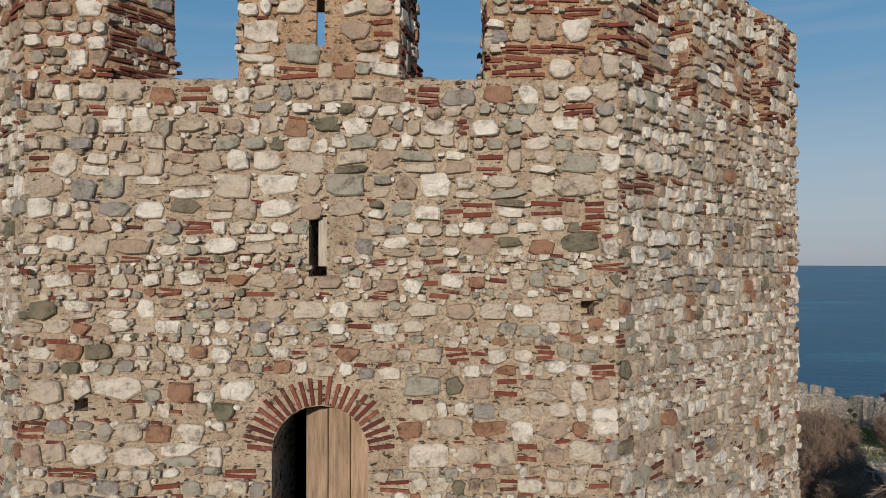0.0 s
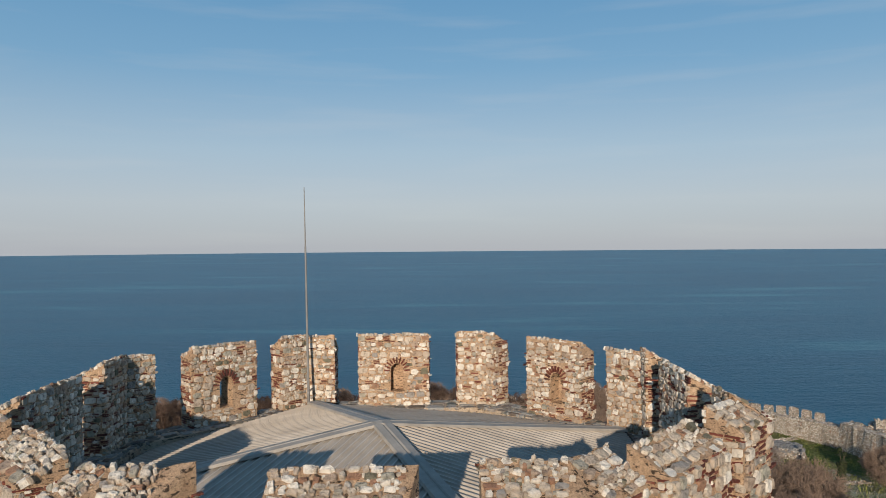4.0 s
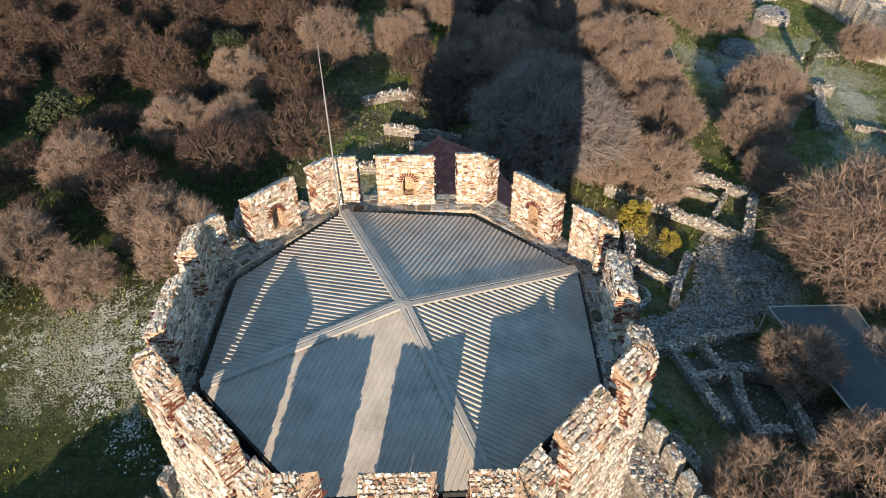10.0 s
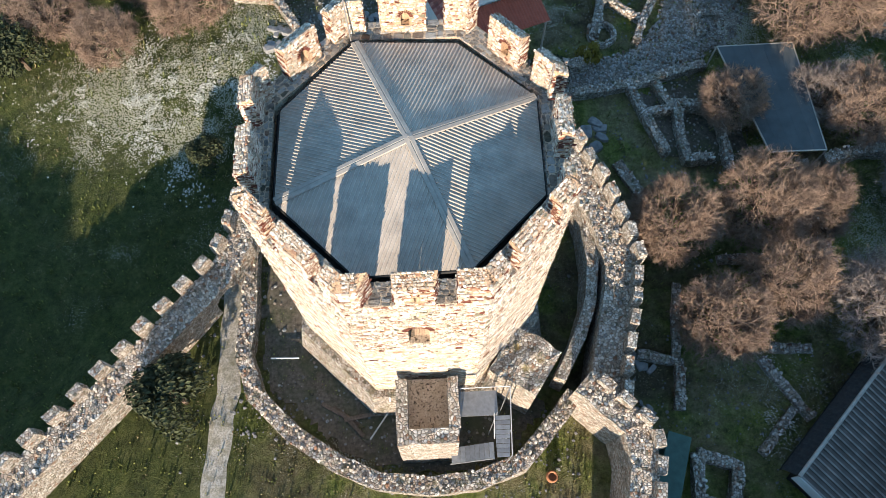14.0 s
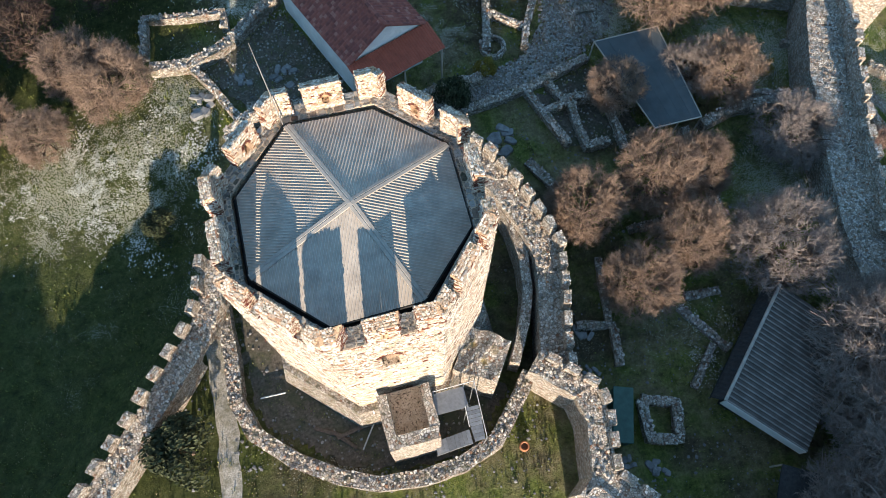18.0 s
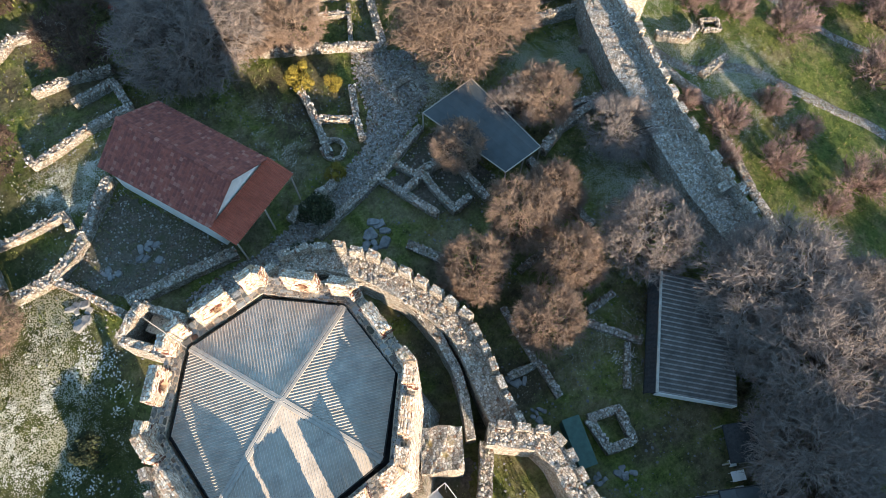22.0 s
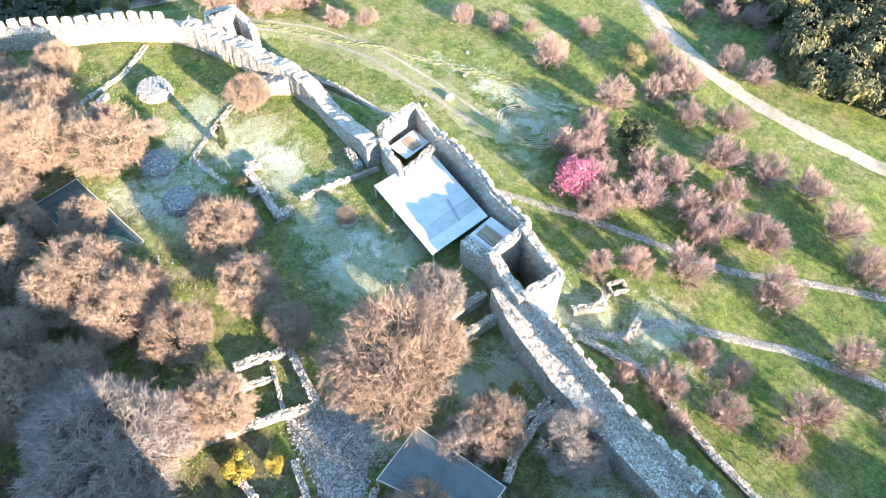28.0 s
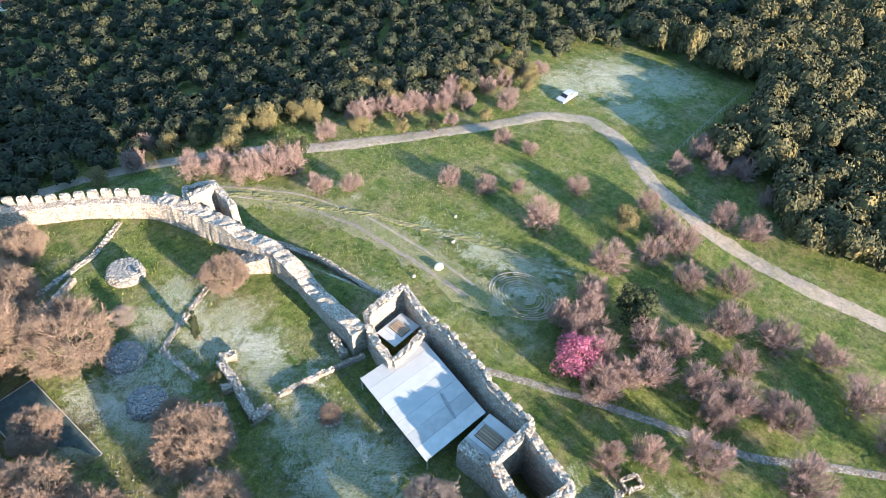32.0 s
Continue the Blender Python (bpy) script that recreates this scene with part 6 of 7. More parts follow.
hut = thing("hut", (8.2, 42.6, 0), 25, "small hut with a red ribbed roof", "hut")
part("body", soft_box(-1.4, 1.4, -1.1, 1.1, -4.0, -1.3, 0.03), M["white"], hut)
v = []
for k in range(33):
    y = -1.5 + 3.0 * k / 32
    h = 0.04 * (k % 2)
    v += [(-1.8, y, -1.55 + h), (0, y, -0.75 + h), (1.8, y, -1.55 + h)]
part("roof_sheet", (v, [q for k in range(32) for q in ((3 * k, 3 * k + 3, 3 * k + 4, 3 * k + 1), (3 * k + 1, 3 * k + 4, 3 * k + 5, 3 * k + 2))]), M["redsheet"], hut, "red ribbed sheet roof")
box_ = thing("storage_box", (13.6, -10.8, 0), -20, "flat-topped dark green storage box", "storage box")
part("body", soft_box(-0.6, 0.6, -1.75, 1.75, -4.2, -2.0, 0.04), M["green"], box_)
part("lid", soft_box(-0.66, 0.66, -1.8, 1.8, -2.0, -1.9, 0.02), M["green"], box_)
annex = ruin_block("annex", [([(-7.5, 14.3), (-5.0, 15.7)], 0.7, 1.7, -3), ([(-5.0, 15.7), (-3.2, 12.9)], 0.6, 1.2, -3), ([(-7.5, 14.3), (-5.3, 11.2)], 0.7, 1.5, -3), ([(-5.3, 11.2), (-3.4, 12.4)], 1.1, 1.9, -3)], "small square roofless stone annex behind the tower", "annex")
part("floor", box(-0.1, 1.9, -3.0, 0.0, -3, 0.2), M["mortar"], annex, "earth floor").matrix_world = pose(-5.9, 14.4, 0, 0, 0, 32)
# loose things in the court at the tower's foot
for n, (p, q) in enumerate((((-8.9, -3.8), (-7.3, -3.8)), ((-2.0, -6.9), (-3.2, -8.6)))):
    tagged(part("pipe", rod((*p, height(*p) + 0.45), (*q, height(*q) + 0.35), 0.05, 0.05, 7), M["white"]), "white plastic drain pipe lying in the court", "pipe", "drain pipes")
tagged(part("pipe", rod((-1.9, -6.82, 0.6), (-2.0, -6.9, -2.2), 0.05, 0.05, 7), M["white"]), "white plastic drain pipe against the tower", "pipe", "drain pipes")
for n, (x, y, a) in enumerate(((-4.6, -7.2, -35), (-5.2, -6.9, -30), (-4.2, -7.7, -48), (-3.8, -7.3, 10))):
    tagged(part("plank", soft_box(-0.9, 0.9, -0.12, 0.12, 0, 0.05, 0.01), M["bark"]), "dark weathered loose plank on the ground", "plank", "loose planks").matrix_world = pose(x, y, height(x, y) + 0.05 + 0.05 * n, 0, 4, a)

bench = thing("bench", (27.9, 38.6, height(27.9, 38.6)), 30, "plain wooden garden bench on the grass", "bench")
part("seat", soft_box(-0.8, 0.8, -0.2, 0.2, 0.4, 0.46, 0.01), M["oldwood"], bench)
part("backrest", soft_box(-0.8, 0.8, 0.2, 0.25, 0.5, 0.85, 0.01), M["oldwood"], bench)
for x in (-0.7, 0.7):
    part("leg", soft_box(x - 0.05, x + 0.05, -0.18, 0.22, 0, 0.4, 0.01), M["oldwood"], bench)

def garden_chair(x, y, turn):
    t = thing("garden_chair", (x, y, height(x, y)), turn, "white plastic garden chair drawn up to the table", "chair", "chairs round the table")
    part("seat", soft_box(-0.24, 0.24, -0.24, 0.24, 0.41, 0.45, 0.01), M["white"], t)
    part("backrest", soft_box(-0.24, 0.24, 0.21, 0.25, 0.45, 0.85, 0.01), M["white"], t)
    for a in (-0.21, 0.21):
        for b in (-0.21, 0.21):
            part("leg", rod((a, b, 0), (a, b, 0.42), 0.025, 0.02, 6), M["white"], t)


table = thing("garden_table", (21.3, -19.7, height(21.3, -19.7)), -28, "white square garden table in the shade", "table")
part("tabletop", soft_box(-0.5, 0.5, -0.36, 0.36, 0.70, 0.74, 0.015), M["white"], table)
for a in (-0.42, 0.42):
    for b in (-0.28, 0.28):
        part("leg", rod((a, b, -0.05), (a, b, 0.7), 0.03, 0.03, 6), M["white"], table)
garden_chair(21.75, -18.9, -28)
garden_chair(20.85, -20.5, 152)
sheet_roof("hut_roof", [(17.1, -18.4, -2.1), (18.8, -19.4, -2.1), (17.2, -22.4, -2.3), (15.5, -21.4, -2.3)], "sheet", "dark flat sheet roof under the trees", 2)
sheet_roof("hut_roof", [(18.9, -19.2, -2.0), (21.9, -21.0, -2.0), (20.2, -24.2, -2.3), (17.4, -22.4, -2.3)], "sheet", "dark blue-grey sheet roof beside the hut", 3)
sheet_roof("hut_roof", [(22.6, -16.4, -2.6), (24.9, -17.7, -2.6), (23.4, -20.0, -2.7), (21.2, -18.6, -2.7)], "dark", "small dark sheet roof behind the shed", 2)


def outcrop(x, y, r, seed):
    rg = random.Random(seed)
    t = thing("rock_outcrop", (0, 0, 0), 0, "pale bedrock breaking through the turf", "rock", "rock outcrops")
    for _ in range(8):
        shp = stone_shape(rg, r * rg.uniform(0.4, 0.9), r * rg.uniform(0.3, 0.7), r * rg.uniform(0.12, 0.28))
        a = rg.uniform(0, 6.283)
        px, py = x + rg.gauss(0, r * 0.45), y + rg.gauss(0, r * 0.45)
        fc = Face((px, py, height(px, py) - 0.02), (math.cos(a), math.sin(a), 0), (0.12, 0.1, 1), (-math.sin(a), math.cos(a), 0))
        part("rock", (fc.put(shp[0], 0, 0), shp[1]), M["paleheap"], t)


for n, (x, y, r) in enumerate(((13.4, -4.3, 0.9), (12.7, -7.4, 0.8), (12.2, 12.0, 1.3), (11.2, 11.0, 0.9), (-9.5, 19.5, 1.2), (-3.0, 20.8, 1.0), (-6.2, 21.0, 0.9), (15.0, -14.5, 0.8), (13.2, -13.6, 0.7))):
    outcrop(x, y, r, 100 + n)
pot = thing("clay_pot", (6.9, -11.0, height(6.9, -11.0)), 0, "round terracotta pot standing on the flagstones", "pot")
ring = [(0.20, 0.0), (0.33, 0.25), (0.34, 0.42), (0.25, 0.58), (0.29, 0.64), (0.24, 0.64), (0.20, 0.55), (0.24, 0.3)]
pv = [(r * math.cos(a), r * math.sin(a), z) for r, z in ring for a in [2 * math.pi * k / 18 for k in range(18)]]
part("body", (pv, [(j * 18 + k, j * 18 + (k + 1) % 18, (j + 1) * 18 + (k + 1) % 18, (j + 1) * 18 + k) for j in range(7) for k in range(18)] + [tuple(7 * 18 + k for k in range(18))]), M["pot"], pot)

# beach hotel beyond the wall
HZ = height(116, 232)
hotel = thing("hotel", (116, 232, HZ - 3), 20, "white seaside house with balconies and a red tile roof", "house")
part("wall", soft_box(-8, 8, -5, 5, -2, 6.2, 0.05), M["white"], hotel)
part("roof", ([(-8.6, -5.6, 6.2), (8.6, -5.6, 6.2), (8.6, 5.6, 6.2), (-8.6, 5.6, 6.2), (-4, 0, 8.3), (4, 0, 8.3)], [(0, 1, 5, 4), (1, 2, 5), (2, 3, 4, 5), (3, 0, 4), (3, 2, 1, 0)]), M["redsheet"], hotel)
for z in (0.4, 3.4):
    part("balcony", soft_box(-7.5, 7.5, -6.2, -5, z, z + 0.9, 0.03), M["white"], hotel)
    for x in (-6, -3.6, -1.2, 1.2, 3.6, 6):
        part("window", soft_box(x - 0.5, x + 0.5, -5.06, -4.9, z + 0.2, z + 2.2, 0.02), M["glass"], hotel)

# ---- car ----
def car():
    z = height(122.5, 54.0)
    t = thing("car", (122.5, 54.0, z), -10, "small white car parked on the meadow", "car")
    prof = [(-2.1, 0.35), (-2.15, 0.75), (-1.6, 0.95), (-1.25, 1.0), (-0.6, 1.45), (0.9, 1.48), (1.6, 1.0), (2.05, 0.9), (2.1, 0.4)]
    v = [(x, s * (0.85 if h < 1.1 else 0.66), h) for s in (-1, 1) for x, h in prof]
    n = len(prof)
    part("body", (v, [tuple(range(n))[::-1], tuple(range(n, 2 * n))] + [(i, (i + 1) % n, n + (i + 1) % n, n + i) for i in range(n)]), M["paint"], t)
    part("windscreen", ([(-1.22, -0.7, 1.05), (-1.22, 0.7, 1.05), (-0.66, 0.62, 1.45), (-0.66, -0.62, 1.45)], [(0, 1, 2, 3)]), M["glass"], t).location = (-0.02, 0, 0.02)
    for s in (-1, 1):
        part("side_window", soft_box(-0.5, 1.1, s * 0.74 - 0.03, s * 0.74 + 0.03, 1.05, 1.38, 0.01), M["glass"], t)
        for x in (-1.3, 1.3):
            w = part("wheel", rod((x, s * 0.72, 0.32), (x, s * 0.9, 0.32), 0.32, 0.32, 16), M["rubber"], t)
            part("rim", rod((x, s * 0.89, 0.32), (x, s * 0.915, 0.32), 0.2, 0.2, 12), M["steel"], w)


car()
tagged(part("boulder", (lambda q: (q[0], q[1]))(Face((69.5, 45.5, height(69.5, 45.5)), (1, 0, 0), (0, 0, 1), (0, 1, 0)) and (lambda s: (Face((69.5, 45.5, height(69.5, 45.5)), (1, 0, 0), (0, 0, 1), (0, 1, 0)).put(s[0], 0, 0), s[1]))(stone_shape(random.Random(2), 1.3, 1.0, 0.8))), M["stone"]), "pale boulder lying in the meadow", "boulder")
for i in range(18):
    a, b = Vector((118.8, 31.0)), Vector((149.0, 28.6))
    fence = thing("field_fence", (0, 0, 0), 0, "post and wire fence along the field", "fence") if i == 0 else fence
    p = a.lerp(b, i / 17)
    part("post", rod((p.x, p.y, height(p.x, p.y) - 0.2), (p.x, p.y, height(p.x, p.y) + 1.2), 0.06, 0.05, 5), M["oldwood"], fence)
for k in range(17):
    p, q = a.lerp(b, k / 17), a.lerp(b, (k + 1) / 17)
    part("wire", rod((p.x, p.y, height(p.x, p.y) + 1.0), (q.x, q.y, height(q.x, q.y) + 1.0), 0.03, 0.03, 4), M["steel"], fence)


rows_ = Soup()
for n in range(10):
    r = 0.7 + 0.36 * n
    for i in range(40):
        if noise.noise((r * 2, i * 0.25, 4)) < -0.25:
            continue
        q = [2 * math.pi * k / 40 for k in (i, i + 1)]
        v = []
        for a in q:
            for dr, dz in ((-0.14, -0.03), (0.0, 0.09), (0.14, -0.03)):
                x, y = 72.1 + (r + dr) * math.cos(a), 34.2 + (r + dr) * 1.15 * math.sin(a)
                v.append((x, y, height(x, y) + dz))
        rows_.add(v, [(0, 1, 4, 3), (1, 2, 5, 4)])
tagged(part("furrows", rows_.data(), M["road"]), "rings of dry earth ploughed in the meadow", "furrows", kind="stuff")
for x, y, s in ((61, 52, 0.5), (66, 47, 0.4), (75, 47, 0.5), (80, 50, 0.4), (58, 33, 0.4), (52, 9.5, 0.4)):
    rg = random.Random(x)
    shp = stone_shape(rg, s * 1.3, s, s * 0.7)
    tagged(part("boulder", (Face((x, y, height(x, y)), (1, 0, 0), (0, 0.3, 1), (0, -1, 0.3)).put(shp[0], 0, 0), shp[1]), M["greystone"]), "pale boulder lying in the meadow", "boulder", "boulders")


# ---- trees and bushes ----
def limb(soup, a, b, r0, r1, sides=5):
    v, f = rod(a, b, r0, r1, sides)
    soup.add(v, f[:-2])


def bare_tree(seed, spread=2.6, tall=5.2, trunk_h=1.7, forks=(8, 5, 5, 6, 7), thick=0.011, bushy=False):
    """Meshes of a leafless tree: a trunk that forks and forks again, and the finest twigs as its crown."""
    rg = random.Random(seed)
    wood, fine = Soup(), Soup()
    low = trunk_h * (0.75 if not bushy else 0.0)
    mid = Vector((0, 0, low + (tall - low) * 0.30))
    half = Vector((spread, spread, tall - mid.z))

    def inside(p, more=0.0):
        """Pulls a point back under the uneven dome of the crown."""
        q = p - mid
        d = q.normalized()
        k = 0.88 + 0.22 * noise.noise(d * 1.9 + Vector((seed, 0, 0))) + 0.16 * noise.noise(d * 4.6 + Vector((0, seed, 0)))
        k += more
        down = 1.0 if d.z > 0 else 0.55
        m = math.sqrt((q.x / half.x) ** 2 + (q.y / half.y) ** 2 + (q.z / (half.z * down)) ** 2)
        return mid + q * (k / m * (0.94 + 0.06 * rg.random())) if m > k else p

    def grow(p, d, length, r, level):
        side = Vector((rg.gauss(0, 1), rg.gauss(0, 1), rg.gauss(0, 1)))
        last = level == len(forks) - 1
        end = p + (d + side * 0.08).normalized() * length
        if level < 3:
            end = inside(end, 0.0 if level < 2 else 0.07)
        if last:
            u = (end - p).cross(side).normalized() * r
            fine.add([tuple(p + u), tuple(p - u), tuple(end)], [(0, 1, 2)])
            return
        knee = (p + end) / 2 + side * length * 0.06 - Vector((0, 0, 0.05 * length))
        if level < 2:
            limb(wood, tuple(p), tuple(knee), r, r * 0.8, 5)
            limb(wood, tuple(knee), tuple(end), r * 0.8, r * 0.5, 5)
        else:
            knee = (p + end) / 2
            limb(fine, tuple(p), tuple(end), r, r * 0.5, 3)
        for i in range(forks[level + 1]):
            q = 0.22 + 0.78 * (i + rg.random()) / forks[level + 1]
            at = p.lerp(knee, 2 * q) if q < 0.5 else knee.lerp(end, 2 * q - 1)
            k = Vector((rg.gauss(0, 1), rg.gauss(0, 1), rg.gauss(0, 1)))
            k = (k - d * k.dot(d)).normalized()
            turn = (rg.uniform(0.7, 1.5) if level else rg.uniform(0.6, 1.1)) if not bushy else rg.uniform(0.35, 0.95)
            way = (d + k * turn + Vector((0, 0, 0.10))).normalized()
            grow(at, way, length * (rg.uniform(0.5, 0.66) if level < 1 else rg.uniform(0.45, 0.70) if level == len(forks) - 2 else rg.uniform(0.42, 0.62)), max(r * 0.5, thick), level + 1)
    top = Vector((rg.uniform(-0.15, 0.15), rg.uniform(-0.15, 0.15), trunk_h))
    if not bushy:
        limb(wood, (0, 0, -0.4), tuple(top), 0.2, 0.15, 7)
    for i in range(forks[0]):
        a = 2 * math.pi * (i + rg.uniform(-0.3, 0.3)) / forks[0]
        if bushy:
            d = Vector((math.cos(a), math.sin(a), rg.uniform(0.9, 3.0))).normalized()
            grow(Vector((rg.uniform(-0.3, 0.3), rg.uniform(-0.3, 0.3), -0.2)), d, tall * rg.uniform(0.45, 0.75), 0.04, 0)
        else:
            up = 0.02 + 0.93 * (i + 0.5) / forks[0]
            a = 2.4 * i + rg.uniform(-0.3, 0.3)
            flat = math.sqrt(1 - up * up)
            d = Vector((math.cos(a) * flat, math.sin(a) * flat, up))
            grow(top - Vector((0, 0, rg.uniform(0, 0.3))), d, (spread * flat + (tall - trunk_h) * up) * rg.uniform(0.68, 0.82), 0.085 * spread / 2.9, 0)
    return wood.data(), fine.data()


def leafy_tree(seed, spread, tall, trunk_h, leaves, size, lumps=14, lean=0.2):
    rg = random.Random(seed)
    wood, crown = Soup(), Soup()
    limb(wood, (0, 0, -0.3), (0.05, 0, tall * 0.6), 0.16, 0.05, 6)
    cs = []
    for _ in range(lumps):
        a, rr = rg.uniform(0, 6.283), spread * math.sqrt(rg.uniform(0, 0.6))
        cz = trunk_h + (tall - trunk_h) * rg.uniform(0.12, 0.85)
        c = Vector((rr * math.cos(a) * (1.05 - 0.55 * (cz / tall) ** 2), rr * math.sin(a) * (1.05 - 0.55 * (cz / tall) ** 2), cz))
        cs.append((c, spread * rg.uniform(0.25, 0.45)))
        limb(wood, (0, 0, min(cz, tall * 0.55) * 0.6), tuple(c), 0.05, 0.02, 4)
    for _ in range(leaves):
        c, r = rg.choice(cs)
        n = Vector((rg.gauss(0, 1), rg.gauss(0, 1), rg.gauss(lean, 0.9))).normalized()
        p = c + n * r * rg.uniform(0.65, 1.05)
        t = (n + Vector((rg.gauss(0, 0.6), rg.gauss(0, 0.6), rg.gauss(0, 0.6)))).normalized()
        u = t.orthogonal().normalized()
        w = t.cross(u)
        s = size * rg.uniform(0.6, 1.3)
        crown.add([tuple(p + u * s), tuple(p + w * s * 0.6 + t * s * 0.2), tuple(p - u * s), tuple(p - w * s * 0.6 + t * s * 0.2)], [(0, 1, 2, 3)])
    return wood.data(), crown.data()


KINDS = {}


def kind_of(key, name, data, crown_mat, label, category, group):
    t = thing(name, (0, 0, -200), 0, label, category, group)
    part("trunk", data[0], M["bark"], t)
    part("crown", data[1], M[crown_mat], t)
    KINDS[key] = [t, False]


for n in range(3):
    kind_of(f"bare{n}", "bare_tree", bare_tree(11 + n, 2.9, 4.9, 1.6, (15, 6, 6, 6, 6), 0.0125), "twig", "leafless spreading tree with fine brown twigs", "tree", "leafless trees")
    kind_of(f"grey{n}", "bare_tree", bare_tree(31 + n, 2.9, 4.7, 1.4, (15, 6, 6, 6, 6), 0.0125), "greytwig", "leafless tree with dense grey twigs", "tree", "leafless trees")
    kind_of(f"pink{n}", "bare_bush", bare_tree(51 + n, 2.0, 3.1, 0.5, (15, 7, 6, 6), 0.014, True), "pinktwig", "leafless bush with rosy brown upright twigs", "bush", "leafless bushes")
    # darker twig copy: the shade over this wood is put into the colour
    kind_of(f"slope{n}", "bare_tree", bare_tree(71 + n, 2.9, 5.0, 1.6, (14, 6, 6, 8), 0.024), "shadetwig", "leafless tree in the wood below the tower, twigs darkened for shade", "tree", "leafless wood trees")
for n in range(2):
    kind_of(f"broad{n}", "bare_tree", bare_tree(91 + n, 5.4, 7.6, 2.2, (22, 7, 6, 6, 6), 0.015), "twig", "broad old leafless tree with a domed brown crown", "tree", "broad leafless trees")
    kind_of(f"broadgrey{n}", "bare_tree", bare_tree(95 + n, 5.4, 7.4, 2.0, (22, 7, 6, 6, 6), 0.015), "greytwig", "broad old leafless tree with a domed grey crown", "tree", "broad leafless trees")
kind_of("judas", "flowering_tree", leafy_tree(5, 2.0, 3.2, 0.7, 5200, 0.075, 20), "blossom", "small tree covered in magenta blossom", "tree", "")
kind_of("green", "evergreen_bush", leafy_tree(6, 1.9, 3.4, 0.5, 4200, 0.11), "leaf", "dense dark evergreen bush", "bush", "evergreen bushes")
kind_of("olive", "olive_tree", leafy_tree(7, 2.2, 3.6, 0.9, 4200, 0.10), "olive", "grey-green olive tree with a rounded crown", "tree", "evergreen trees")
kind_of("yellow", "yellow_bush", leafy_tree(8, 1.4, 2.8, 0.3, 3200, 0.09), "yellowleaf", "bright yellow-green leafy bush", "bush", "yellow bushes")
kind_of("cypress", "cypress_tree", leafy_tree(9, 0.7, 5.5, 0.3, 3000, 0.10, 22), "leaf", "slim dark cypress tree", "tree", "")


def plant(key, x, y, size=1.0, turn=None, tall=1.0):
    base, used = KINDS[key]
    m = pose(x, y, height(x, y), 0, 0, random.uniform(0, 360) if turn is None else turn) @ Matrix.Diagonal((size, size, size * tall, 1))
    if not used:
        KINDS[key][1] = True
        base.matrix_basis = m
        return base
    ob = copy_thing(base, Matrix.Identity(4))
    ob.matrix_basis = m
    return ob


random.seed(21)
taken = []


def grow_at(key, x, y, size=1.0, tall=1.0):
    taken.append((x, y, size * 2.4))
    n = random.randrange(3)
    if key in ("bare", "grey") and size > 1.5:
        key, size, n = "broad" if key == "bare" else "broadgrey", size / 1.86, n % 2
    plant(key + str(n) if key in ("bare", "grey", "pink", "slope", "broad", "broadgrey") else key, x, y, size, None, tall)


for x, y, s in ((15.8, 3.6, 0.98), (21.9, 5.0, 1.08), (25.2, 5.0, 0.9), (22.1, -0.2, 1.0), (17.7, -2.8, 0.98), (22.0, 13.2, 0.85), (30.1, 22.8, 2.13), (18.3, 32.0, 1.04), (14.3, 33.6, 1.10), (20.6, 40.1, 1.1), (12.4, 44.0, 1.1), (19.1, 46.0, 1.25), (27.9, 33.5, 0.8), (19.0, 51.6, 1.40),
                (32.0, 64.6, 1.49), (27.5, 71.5, 1.71), (31.5, 45.4, 1.28), (28.5, 39.2, 1.10), (48.4, 60.6, 0.92), (24, 58.5, 0.85), (31, 12.6, 1.04), (41.9, 38.9, 0.4)):
    grow_at("bare", x, y, s, 1.2 if y < 6 else 1.0)
for x, y, s in ((38.0, 65.1, 0.45), (28.6, -2.4, 1.34), (34.0, 6.4, 1.09), (9.8, 34.8, 2.15), (33.0, -11.6, 2.05), (31.2, -18, 2.05), (37, -17, 1.66), (29.0, -14.0, 1.02), (38.8, 24.8, 1.02), (28.5, 13.5, 0.90), (25.6, -22, 1.79), (10.5, 40, 1.54)):
    grow_at("grey", x, y, s)
for x, y, s in ((-25.5, 21.1, 0.97), (-20.8, 18.6, 0.81), (-15.5, 21.5, 1.08), (-17.9, 23.8, 0.97), (-15.4, 37.5, 0.92), (-17.0, 46.7, 0.97), (-20.3, 37.8, 0.92), (-25.7, 31.6, 0.97), (-9.1, 52.4, 1.19), (-2.5, 55, 0.97), (2.2, 63, 1.19), (-13.8, 92.0, 0.9), (-36, 95, 0.9),
                (-41, 93, 0.95), (0, 86, 0.85), (-5, 75, 1.1), (31.6, 75.0, 1.3), (32.0, 79.5, 1.1), (21.8, 47, 0.97), (32.3, 49.0, 0.86), (14.7, 80, 0.95), (17, 72, 1.1), (7.7, 46, 1.30), (17.2, 52, 1.19), (37.5, 82.3, 0.97)):
    grow_at("bare", x, y, s)
